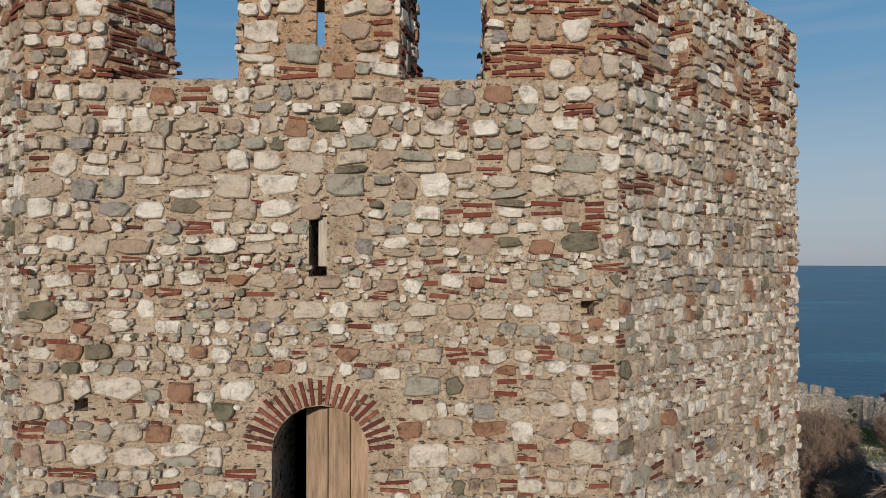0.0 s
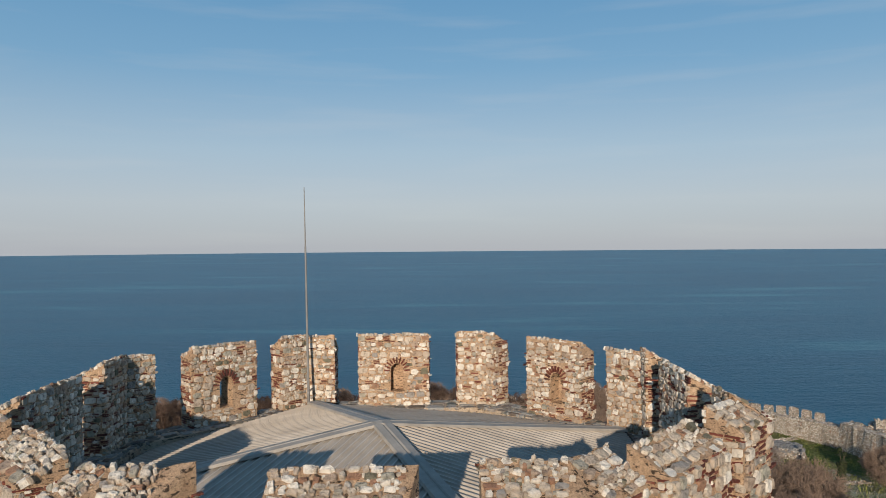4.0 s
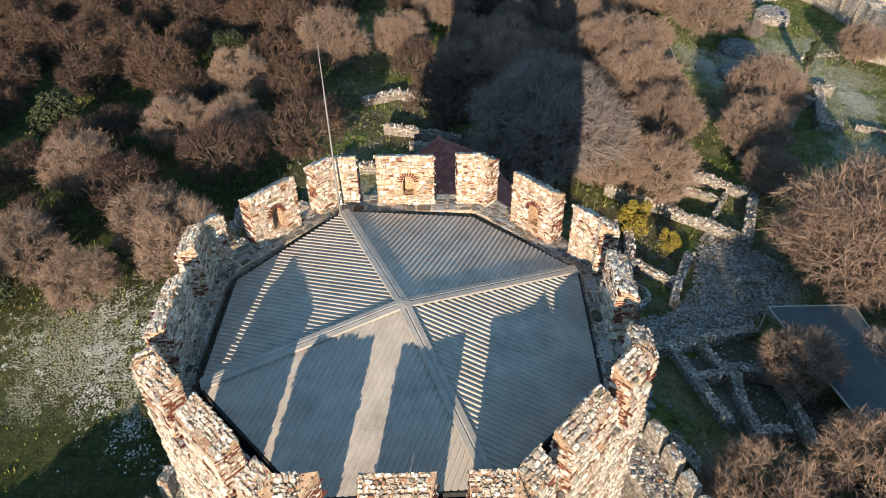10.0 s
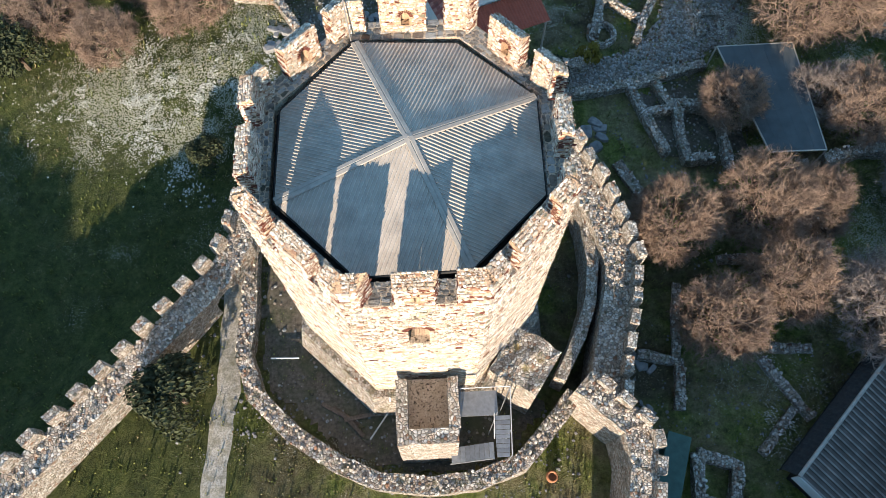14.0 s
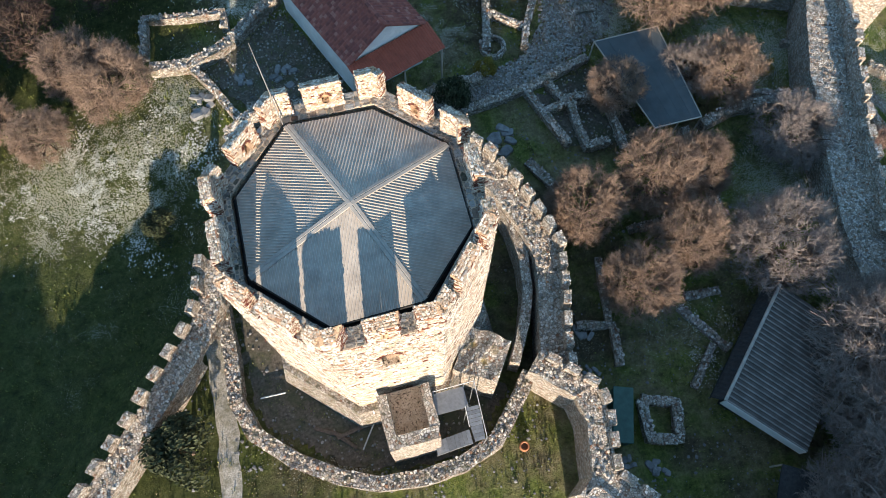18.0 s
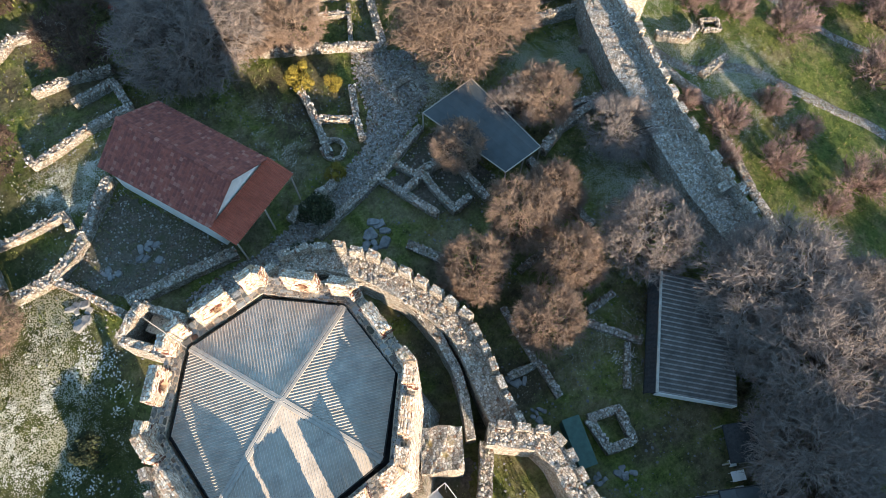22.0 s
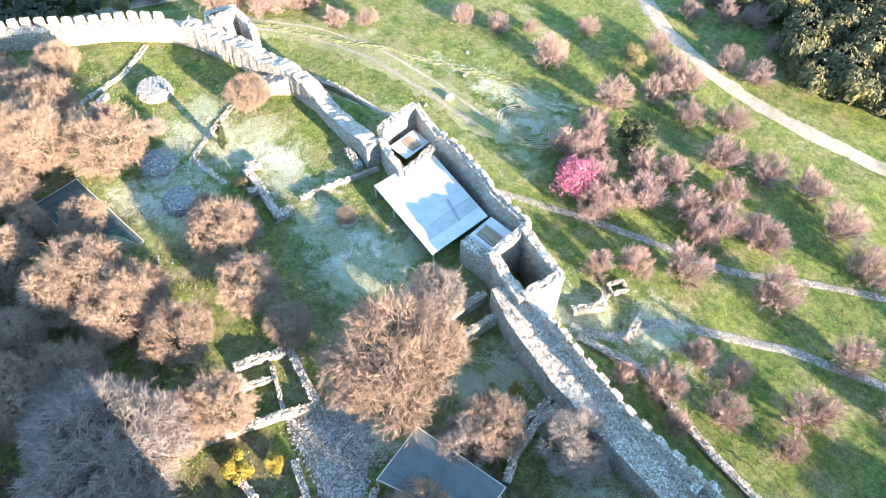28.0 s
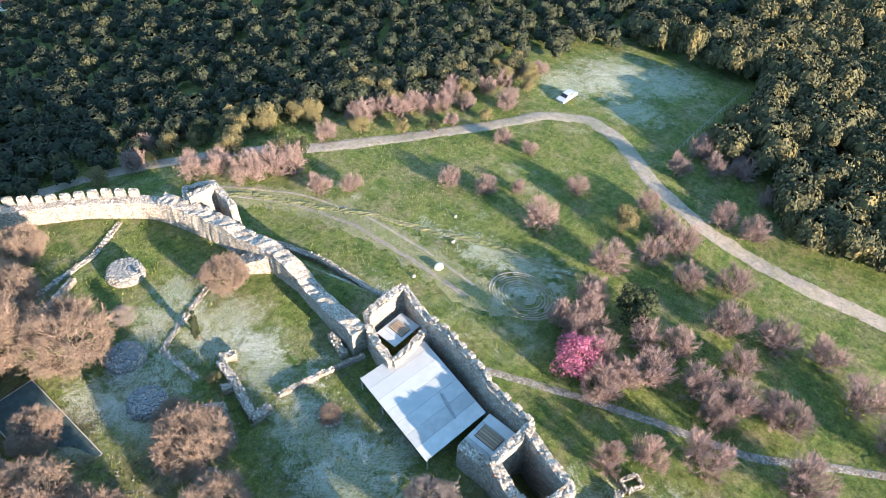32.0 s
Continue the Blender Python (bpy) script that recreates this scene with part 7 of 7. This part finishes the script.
for key, x, y, s in (("yellow", 15.6, 27.6, 1.0), ("yellow", 17.6, 25.4, 0.65), ("yellow", 12.6, 17.6, 0.7), ("green", 9.3, 15.4, 0.85), ("green", 6.4, 12.8, 0.7), ("green", -13.7, -6.0, 1.3), ("green", -13.8, 10.2, 0.8), ("green", -27, 18, 1.2),
                     ("cypress", 41.2, 57.0, 1.0), ("olive", 38.2, 51.2, 0.45), ("judas", 65.8, 23.6, 1.6), ("green", 77.6, 21.4, 1.5), ("olive", 92.6, 29.8, 1.2), ("olive", 75, 79, 1.1), ("olive", 71, 85.5, 1.2), ("green", 78, 78, 0.9), ("yellow", 36.0, 13.4, 0.5), ("green", -20, 55, 1.1), ("green", -31, 40, 1.3)):
    grow_at(key, x, y, s)
for x, y, s in ((86.4, 55.4, 1.01), (87.6, 49.4, 1.01), (86.0, 39.8, 1.49), (83.4, 27.7, 1.55), (73.7, 25.7, 1.35), (71, 28, 1.22), (82.8, 11.2, 1.62), (84.4, 5.6, 1.49), (72.2, 6.2, 1.49), (81.3, -5, 1.62), (62.7, 7.2, 1.62), (66.6, -2.1, 1.62), (59.5, 12.1, 1.22), (56.6, 15.2, 1.08), (53.8, -10.3, 1.62), (47.9, 2.6, 1.22),
                (48.4, -3.6, 1.22), (53.2, 1.2, 1.08), (53.9, -2.8, 0.94), (94.6, 21.6, 1.49), (91.3, 12.9, 1.35), (104.4, 18.9, 1.22), (63.9, 19.3, 1.35), (69.8, 15.6, 1.49), (71.4, 11, 1.49), (76.9, -9.5, 1.62), (69, 22, 1.35), (67, 18.5, 1.22), (75.5, 15, 1.35), (78, 8, 1.22), (72.5, 69, 1.08), (75.5, 65.4, 0.94),
                (68.5, 79.6, 1.49), (71.4, 77.8, 1.62), (74, 75.6, 1.49), (100.6, 73, 1.22), (112.3, 60.6, 1.35), (110, 71, 1.22), (92, 77.2, 1.35), (119.3, 27, 1.35), (116, 24, 1.22), (96, 25, 1.35), (90, 24, 1.22), (88, 18, 1.22), (121, 22, 1.22), (64, -12, 1.35), (60, -18, 1.22), (49, -10, 0.94), (46, 6.5, 0.81), (44.5, 0, 0.81), (74, 3, 1.22), (69, 8, 1.22), (86, 0, 1.35), (98, 74, 1.22), (104, 69, 1.08), (107, 66, 1.08), (84.5, 78.5, 1.08), (67, 84, 1.35), (64.5, 87, 1.35), (100, 29, 1.08), (91, 46, 0.68), (76.4, 26.7, 1.4), (74.5, 18.6, 1.3), (69.8, 25.6, 1.3), (66.5, 20.4, 1.2), (73.2, 1.0, 1.4), (101.6, 50.2, 0.8), (101.7, 55.2, 0.9), (96.5, 39.1, 1.0), (103.8, 13.7, 1.3), (112, 28.7, 1.2)):
    grow_at("pink", x, y, s, 1.1)
# the leafless wood on the seaward slope
rg = random.Random(77)
count = 0
tries = 0
while count < 225 and tries < 9000:
    tries += 1
    x, y = rg.uniform(-72, 34), rg.uniform(22, 110)
    if x > 22 and y < 72 or (x > -8 and y < 40) or outside(x, y) > -1.5 and outside(x, y) < 3:
        continue
    if math.hypot((x + 19) / 9, (y - 16) / 8) < 1 or math.hypot((x + 9.5) / 7, (y - 26) / 5) < 1 or math.hypot((x + 4) / 5, (y - 45) / 6) < 1 or math.hypot((x + 4) / 4, (y - 58) / 4) < 1 or math.hypot((x + 22) / 6, (y - 66) / 3) < 1 or math.hypot((x - 13) / 3, (y - 86) / 5) < 1:
        continue
    if any((x - a) ** 2 + (y - b) ** 2 < (r * 1.15 + 1.6) ** 2 for a, b, r in taken):
        continue
    grow_at("slope" if x < 8 + rg.uniform(-8, 8) else "bare", x, y, rg.uniform(0.7, 1.2) * (0.8 if y > 78 else 1.0))
    count += 1
for x, y in [(44 + 3.2 * i + rg.uniform(-1, 1), -26 - rg.uniform(0, 14)) for i in range(10)] + [(22 + 3.5 * i, -30 - rg.uniform(0, 10)) for i in range(6)] + [(-41 - 4 * i, -2 + rg.uniform(-6, 14)) for i in range(4)]:
    grow_at("grey", x, y, rg.uniform(1.0, 1.5))


# evergreens added out of view, sized to throw shade over the grounds
for x, y, s in ((-31, -30, 2.3), (-36, -30, 2.6), (-40, -25, 2.6), (-45, -27, 2.6), (-50, -21, 2.5), (11, -33, 2.3), (14, -32, 2.4), (17, -34, 2.4), (20, -32.5, 2.4), (23, -34, 2.4), (26, -32.5, 2.4), (29, -34, 2.4), (32, -32.5, 2.4), (35, -34, 2.4)):
    grow_at("green", x, y, s, 1.25 if x < 0 or x > 24 else 1.42)


for x, y, s, key in ((56, 99, 0.9, "olive"), (68, 97, 1.0, "olive"), (73, 95, 1.2, "green"), (78, 91, 1.1, "olive"), (82, 89, 1.3, "olive"), (87, 84, 1.2, "olive"), (92, 79, 0.9, "pink"), (96, 77, 1.2, "pink"), (99, 76, 1.0, "olive"), (103, 72, 1.0, "pink"), (107, 70, 1.3, "pink"), (111, 69, 1.0, "olive"),
                     (115, 67, 1.1, "pink"), (119, 66, 1.2, "pink"), (124, 63, 1.0, "olive"), (128, 63, 1.0, "pink"), (89, 75, 0.9, "olive"), (94, 70, 0.8, "olive"), (101, 65, 0.8, "pink"), (106, 61, 0.7, "olive"), (97, 66, 0.7, "green"), (62, 98, 1.2, "pink"), (66, 101, 1.2, "pink"), (114, 14, 1.2, "pink"), (118, 20, 1.3, "pink"), (122, 27, 1.3, "pink"), (109, 8, 1.1, "pink")):
    grow_at(key, x, y, s)


BELT = [(68, 97), (79, 91), (88, 87), (100, 82), (110, 77), (118, 70), (127, 66)]
rg = random.Random(15)
for _ in range(52):
    a = rg.random() * (len(BELT) - 1)
    n = int(a)
    p = Vector(BELT[n]).lerp(Vector(BELT[n + 1]), a - n)
    grow_at(rg.choice(("olive", "olive", "pink", "olive", "green")), p.x + rg.gauss(0, 2.2), p.y + rg.gauss(0, 3.0), rg.uniform(0.65, 1.15))


def dome(seed, leaves, size, lumps):
    """The leaves of one evergreen crown: they clothe the upper sides of a few bulging lumps."""
    rg = random.Random(seed)
    cs = [(Vector((0, 0, 1.9)), Vector((1.7, 1.7, 1.7)))]
    for k in range(lumps):
        a = 2 * math.pi * (k + rg.uniform(-0.3, 0.3)) / lumps
        r = rg.uniform(0.9, 1.7)
        cs.append((Vector((r * math.cos(a), r * math.sin(a), rg.uniform(1.1, 2.3))), Vector((1, 1, 1)) * rg.uniform(0.8, 1.25)))
    out = []
    while len(out) < 4 * leaves:
        c, r = rg.choice(cs)
        n = Vector((rg.gauss(0, 1), rg.gauss(0, 1), rg.gauss(0.45, 0.9))).normalized()
        if n.z < -0.45:
            continue
        p = c + Vector((n.x * r.x, n.y * r.y, n.z * r.z)) * (0.98 + 0.16 * noise.noise(n * 3.1 + c)) * rg.uniform(0.93, 1.03)
        if any(((p - d).length < q.x * 0.85) for d, q in cs if d is not c):
            continue
        t = (n + Vector((rg.gauss(0, 0.35), rg.gauss(0, 0.35), rg.gauss(0, 0.35)))).normalized()
        u = t.orthogonal().normalized()
        w = t.cross(u)
        u, w = u * math.cos(len(out)) + w * math.sin(len(out)), w * math.cos(len(out)) - u * math.sin(len(out))
        s = size * rg.uniform(0.6, 1.3)
        out += [tuple(p + u * s), tuple(p + w * s * 0.7), tuple(p - u * s), tuple(p - w * s * 0.7)]
    for c, r in cs:
        for lat in (-0.5, 0.35):
            for k in range(6):
                q = [(math.cos(b) * math.cos(a) * 0.82, math.cos(b) * math.sin(a) * 0.82, math.sin(b) * 0.82) for a, b in ((1.047 * k, lat), (1.047 * (k + 1), lat), (1.047 * (k + 1), lat + 0.85), (1.047 * k, lat + 0.85))]
                out += [(c.x + r.x * x, c.y + r.y * y, c.z + r.z * z) for x, y, z in q]
    return out


def forest(name, spots, leaf_key, label, few=400, leaf=0.2, lumps=5):
    """Far evergreen wood: crowns of small clumps and their trunks, in one piece."""
    rg = random.Random(len(spots))
    shapes = [np.array(dome(90 + k, few, leaf, lumps)) for k in range(6)]
    crown_v = []
    wood = Soup()
    for x, y, s, t in spots:
        pts = rg.choice(shapes)
        a = rg.uniform(0, 6.283)
        ca, sa = math.cos(a), math.sin(a)
        z0 = height(x, y)
        crown_v.append(np.stack([x + s * (pts[:, 0] * ca - pts[:, 1] * sa), y + s * (pts[:, 0] * sa + pts[:, 1] * ca), z0 + t * pts[:, 2]], 1))
        limb(wood, (x, y, z0 - 0.5), (x, y, z0 + t * 2.0), 0.22, 0.1, 4)
    v = np.concatenate(crown_v).astype(np.float32)
    me = bpy.data.meshes.new("crowns")
    me.vertices.add(len(v))
    me.vertices.foreach_set("co", v.ravel())
    me.loops.add(len(v))
    me.loops.foreach_set("vertex_index", np.arange(len(v), dtype=np.int32))
    me.polygons.add(len(v) // 4)
    me.polygons.foreach_set("loop_start", np.arange(0, len(v), 4, dtype=np.int32))
    me.update(calc_edges=True)
    me.materials.append(M[leaf_key])
    ob = new(name, me)
    tagged(ob, label, "wood", kind="stuff")
    part("trunks", wood.data(), M["bark"], ob, "", "stuff")


EDGE = ((40, 56, 64, 79, 90, 107, 127, 142, 155, 162), (106, 105, 102, 95, 84, 72, 65, 67, 54, 40))
spots, pines = [], []
rg = random.Random(5)
for _ in range(30000):
    x, y = rg.uniform(44, 235), rg.uniform(-20, 300)
    line = float(np.interp(x, EDGE[0], EDGE[1]))
    if y > line - 1 + 4 * noise.noise((x * 0.1, y * 0.1, 0)) and y < 150 + 0.75 * x:
        spots.append((x, y))
    elif x > 122 and y < 26 - 0.06 * (x - 122) + 2 * noise.noise((x * 0.1, 0, 0)) or (x > 153 and y < 62) or (x > 106 and y < 13 and x > 106 + 0.2 * (13 - y)):
        pines.append((x, y))


def thin(some, gap):
    kept = []
    for p in some:
        g = gap * (1 + 0.006 * max(0, p[0] + p[1] - 190))
        if all((p[0] - q[0]) ** 2 + (p[1] - q[1]) ** 2 > g * g for q in kept):
            kept.append(p)
    return kept


forest("evergreen_wood", [(x, y, k * rg.uniform(0.8, 1.2), k * rg.uniform(0.85, 1.25)) for x, y in thin(spots, 3.5) for k in (1.05 + 0.0016 * max(0, x + y - 170),)], "oakleaf", "dense dark evergreen oak wood on the slope")
forest("pine_wood", [(x, y, rg.uniform(1.15, 1.75), rg.uniform(1.6, 2.5)) for x, y in thin(pines, 3.8)], "pine", "tall dark pine wood beside the road", 850, 0.17, 8)

# dry grass on the buttress
tufts = Soup()
rg = random.Random(3)
for cx, cy in ((5.0, -4.7), (6.2, -5.4), (5.4, -5.9)):
    for _ in range(90):
        a, l = rg.uniform(0, 6.283), rg.uniform(0.25, 0.5)
        p = Vector((cx + rg.uniform(-0.1, 0.1), cy + rg.uniform(-0.1, 0.1), 1.95))
        q = p + Vector((math.cos(a) * l * 0.7, math.sin(a) * l * 0.7, l * 0.6))
        s = Vector((-math.sin(a), math.cos(a), 0)) * 0.012
        tufts.add([tuple(p + s), tuple(p - s), tuple(q)], [(0, 1, 2)])
tagged(part("grass_tufts", tufts.data(), M["straw"]), "tufts of dry yellow grass on the masonry", "grass", kind="stuff")

# ---- meadow: tufts of grass and drifts of daisies ----
def scatter(name, mat_, count, seed, where, low, high, wide, label, flat=False):
    rg = random.Random(seed)
    v, f = [], []
    made = 0
    while made < count:
        x, y = rg.uniform(-45, 125), rg.uniform(-22, 98)
        if rg.random() > where(x, y):
            count -= 0.2
            continue
        z = height(x, y)
        n = len(v)
        a, s = rg.uniform(0, 6.283), wide * rg.uniform(0.6, 1.3)
        if flat:
            h = rg.uniform(low, high)
            for k in range(4):
                v.append((x + s * math.cos(a + 1.571 * k), y + s * math.sin(a + 1.571 * k), z + h + 0.25 * s * (k % 2)))
            f.append((n, n + 1, n + 2, n + 3))
        else:
            h = rg.uniform(low, high)
            for k in range(3):
                b = a + 2.094 * k
                v += [(x + s * math.cos(b), y + s * math.sin(b), z - 0.02), (x + s * math.cos(b + 1.2), y + s * math.sin(b + 1.2), z - 0.02), (x + 1.4 * s * math.cos(b + 0.6) + 0.04, y + 1.4 * s * math.sin(b + 0.6), z + h)]
                f.append((n + 3 * k, n + 3 * k + 1, n + 3 * k + 2))
        made += 1
    tagged(part(name, (v, f), M[mat_]), label, "grass", kind="stuff")


DRIFTS = ((-20.5, 15.5, 5.5, 3.2), (-14, 17, 5, 4), (-15, 12, 4.5, 3.5), (136, 49, 12, 9), (39, 36, 5, 6), (40, 34, 4, 5), (32, 56, 4, 5), (34, 57, 4, 4), (42, 61, 4, 4), (43, 54, 3, 5), (31, 58, 4, 4), (44, 52, 4, 5), (33, 3, 3, 4), (76, 46, 3, 10), (78, 33, 4, 5), (60, 50, 3, 9), (52, 5, 5, 7), (34, 15, 4, 4), (21, -7, 3, 3), (10, 24, 3, 4), (72, 35, 5, 5), (44, 44, 4, 4), (-5, 30, 4, 4), (24, 20, 4, 3))


def daisies(count, seed):
    rg = random.Random(seed)
    area = [p * q for _, _, p, q in DRIFTS]
    v, f = [], []
    for _ in range(count):
        a, b, p, q = rg.choices(DRIFTS, area)[0]
        x, y = a + rg.gauss(0, 0.55) * p, b + rg.gauss(0, 0.55) * q
        if noise.noise((x * 0.35, y * 0.35, 7)) + 0.9 * noise.noise((x * 1.1, y * 1.1, 2)) < (rg.uniform(0.05, 0.6) if x < 0 else rg.uniform(-0.1, 0.6)):
            continue
        z, n, t, s = height(x, y) + rg.uniform(0.05, 0.18), len(v), rg.uniform(0, 6.283), rg.uniform(0.03, 0.075) if x < 0 else rg.uniform(0.02, 0.04)
        for k in range(4):
            v.append((x + s * math.cos(t + 1.571 * k), y + s * math.sin(t + 1.571 * k), z + 0.25 * s * (k % 2)))
        f.append((n, n + 1, n + 2, n + 3))
    tagged(part("daisies", (v, f), M["daisy"]), "drifts of small white daisies", "flowers", kind="stuff")


def loose_stones(count, seed):
    rg = random.Random(seed)
    s = Soup()
    made = 0
    while made < count:
        x, y = rg.uniform(-14, 48), rg.uniform(-22, 66)
        if outside(x, y) > -2 or noise.noise((x * 0.22, y * 0.22, 11)) + 0.7 * noise.noise((x * 0.8, y * 0.8, 4)) < rg.uniform(-0.25, 0.75) or math.hypot(x, y) < 6.2:
            continue
        z, a, r = height(x, y), rg.uniform(0, 6.283), 0.03 + 0.11 * rg.random() ** 3
        k = [r * rg.uniform(0.7, 1.3) for _ in range(5)]
        v = [(x + k[i] * math.cos(a + 1.257 * i), y + k[i] * math.sin(a + 1.257 * i), z - 0.02) for i in range(5)]
        v += [(x + 0.55 * (p[0] - x), y + 0.55 * (p[1] - y), z + r * rg.uniform(0.4, 0.75)) for p in v]
        s.add(v, [(i, (i + 1) % 5, 5 + (i + 1) % 5, 5 + i) for i in range(5)] + [(5, 6, 7, 8, 9)])
        made += 1
    tagged(part("loose_stones", s.data(), M["paleheap"]), "loose grey stones strewn over the ruins", "stones", kind="stuff")


loose_stones(13000, 12)
scatter("grass", "tuft", 42000, 1, lambda x, y: 0.5 + 0.5 * noise.noise((x * 0.15, y * 0.15, 1)), 0.10, 0.32, 0.10, "tufts of green meadow grass")
scatter("dry_grass", "drytuft", 26000, 2, lambda x, y: max(0.0, 0.25 + 0.8 * noise.noise((x * 0.18, y * 0.18, 5))), 0.08, 0.28, 0.09, "tufts of dry straw-coloured grass")
daisies(220000, 3)
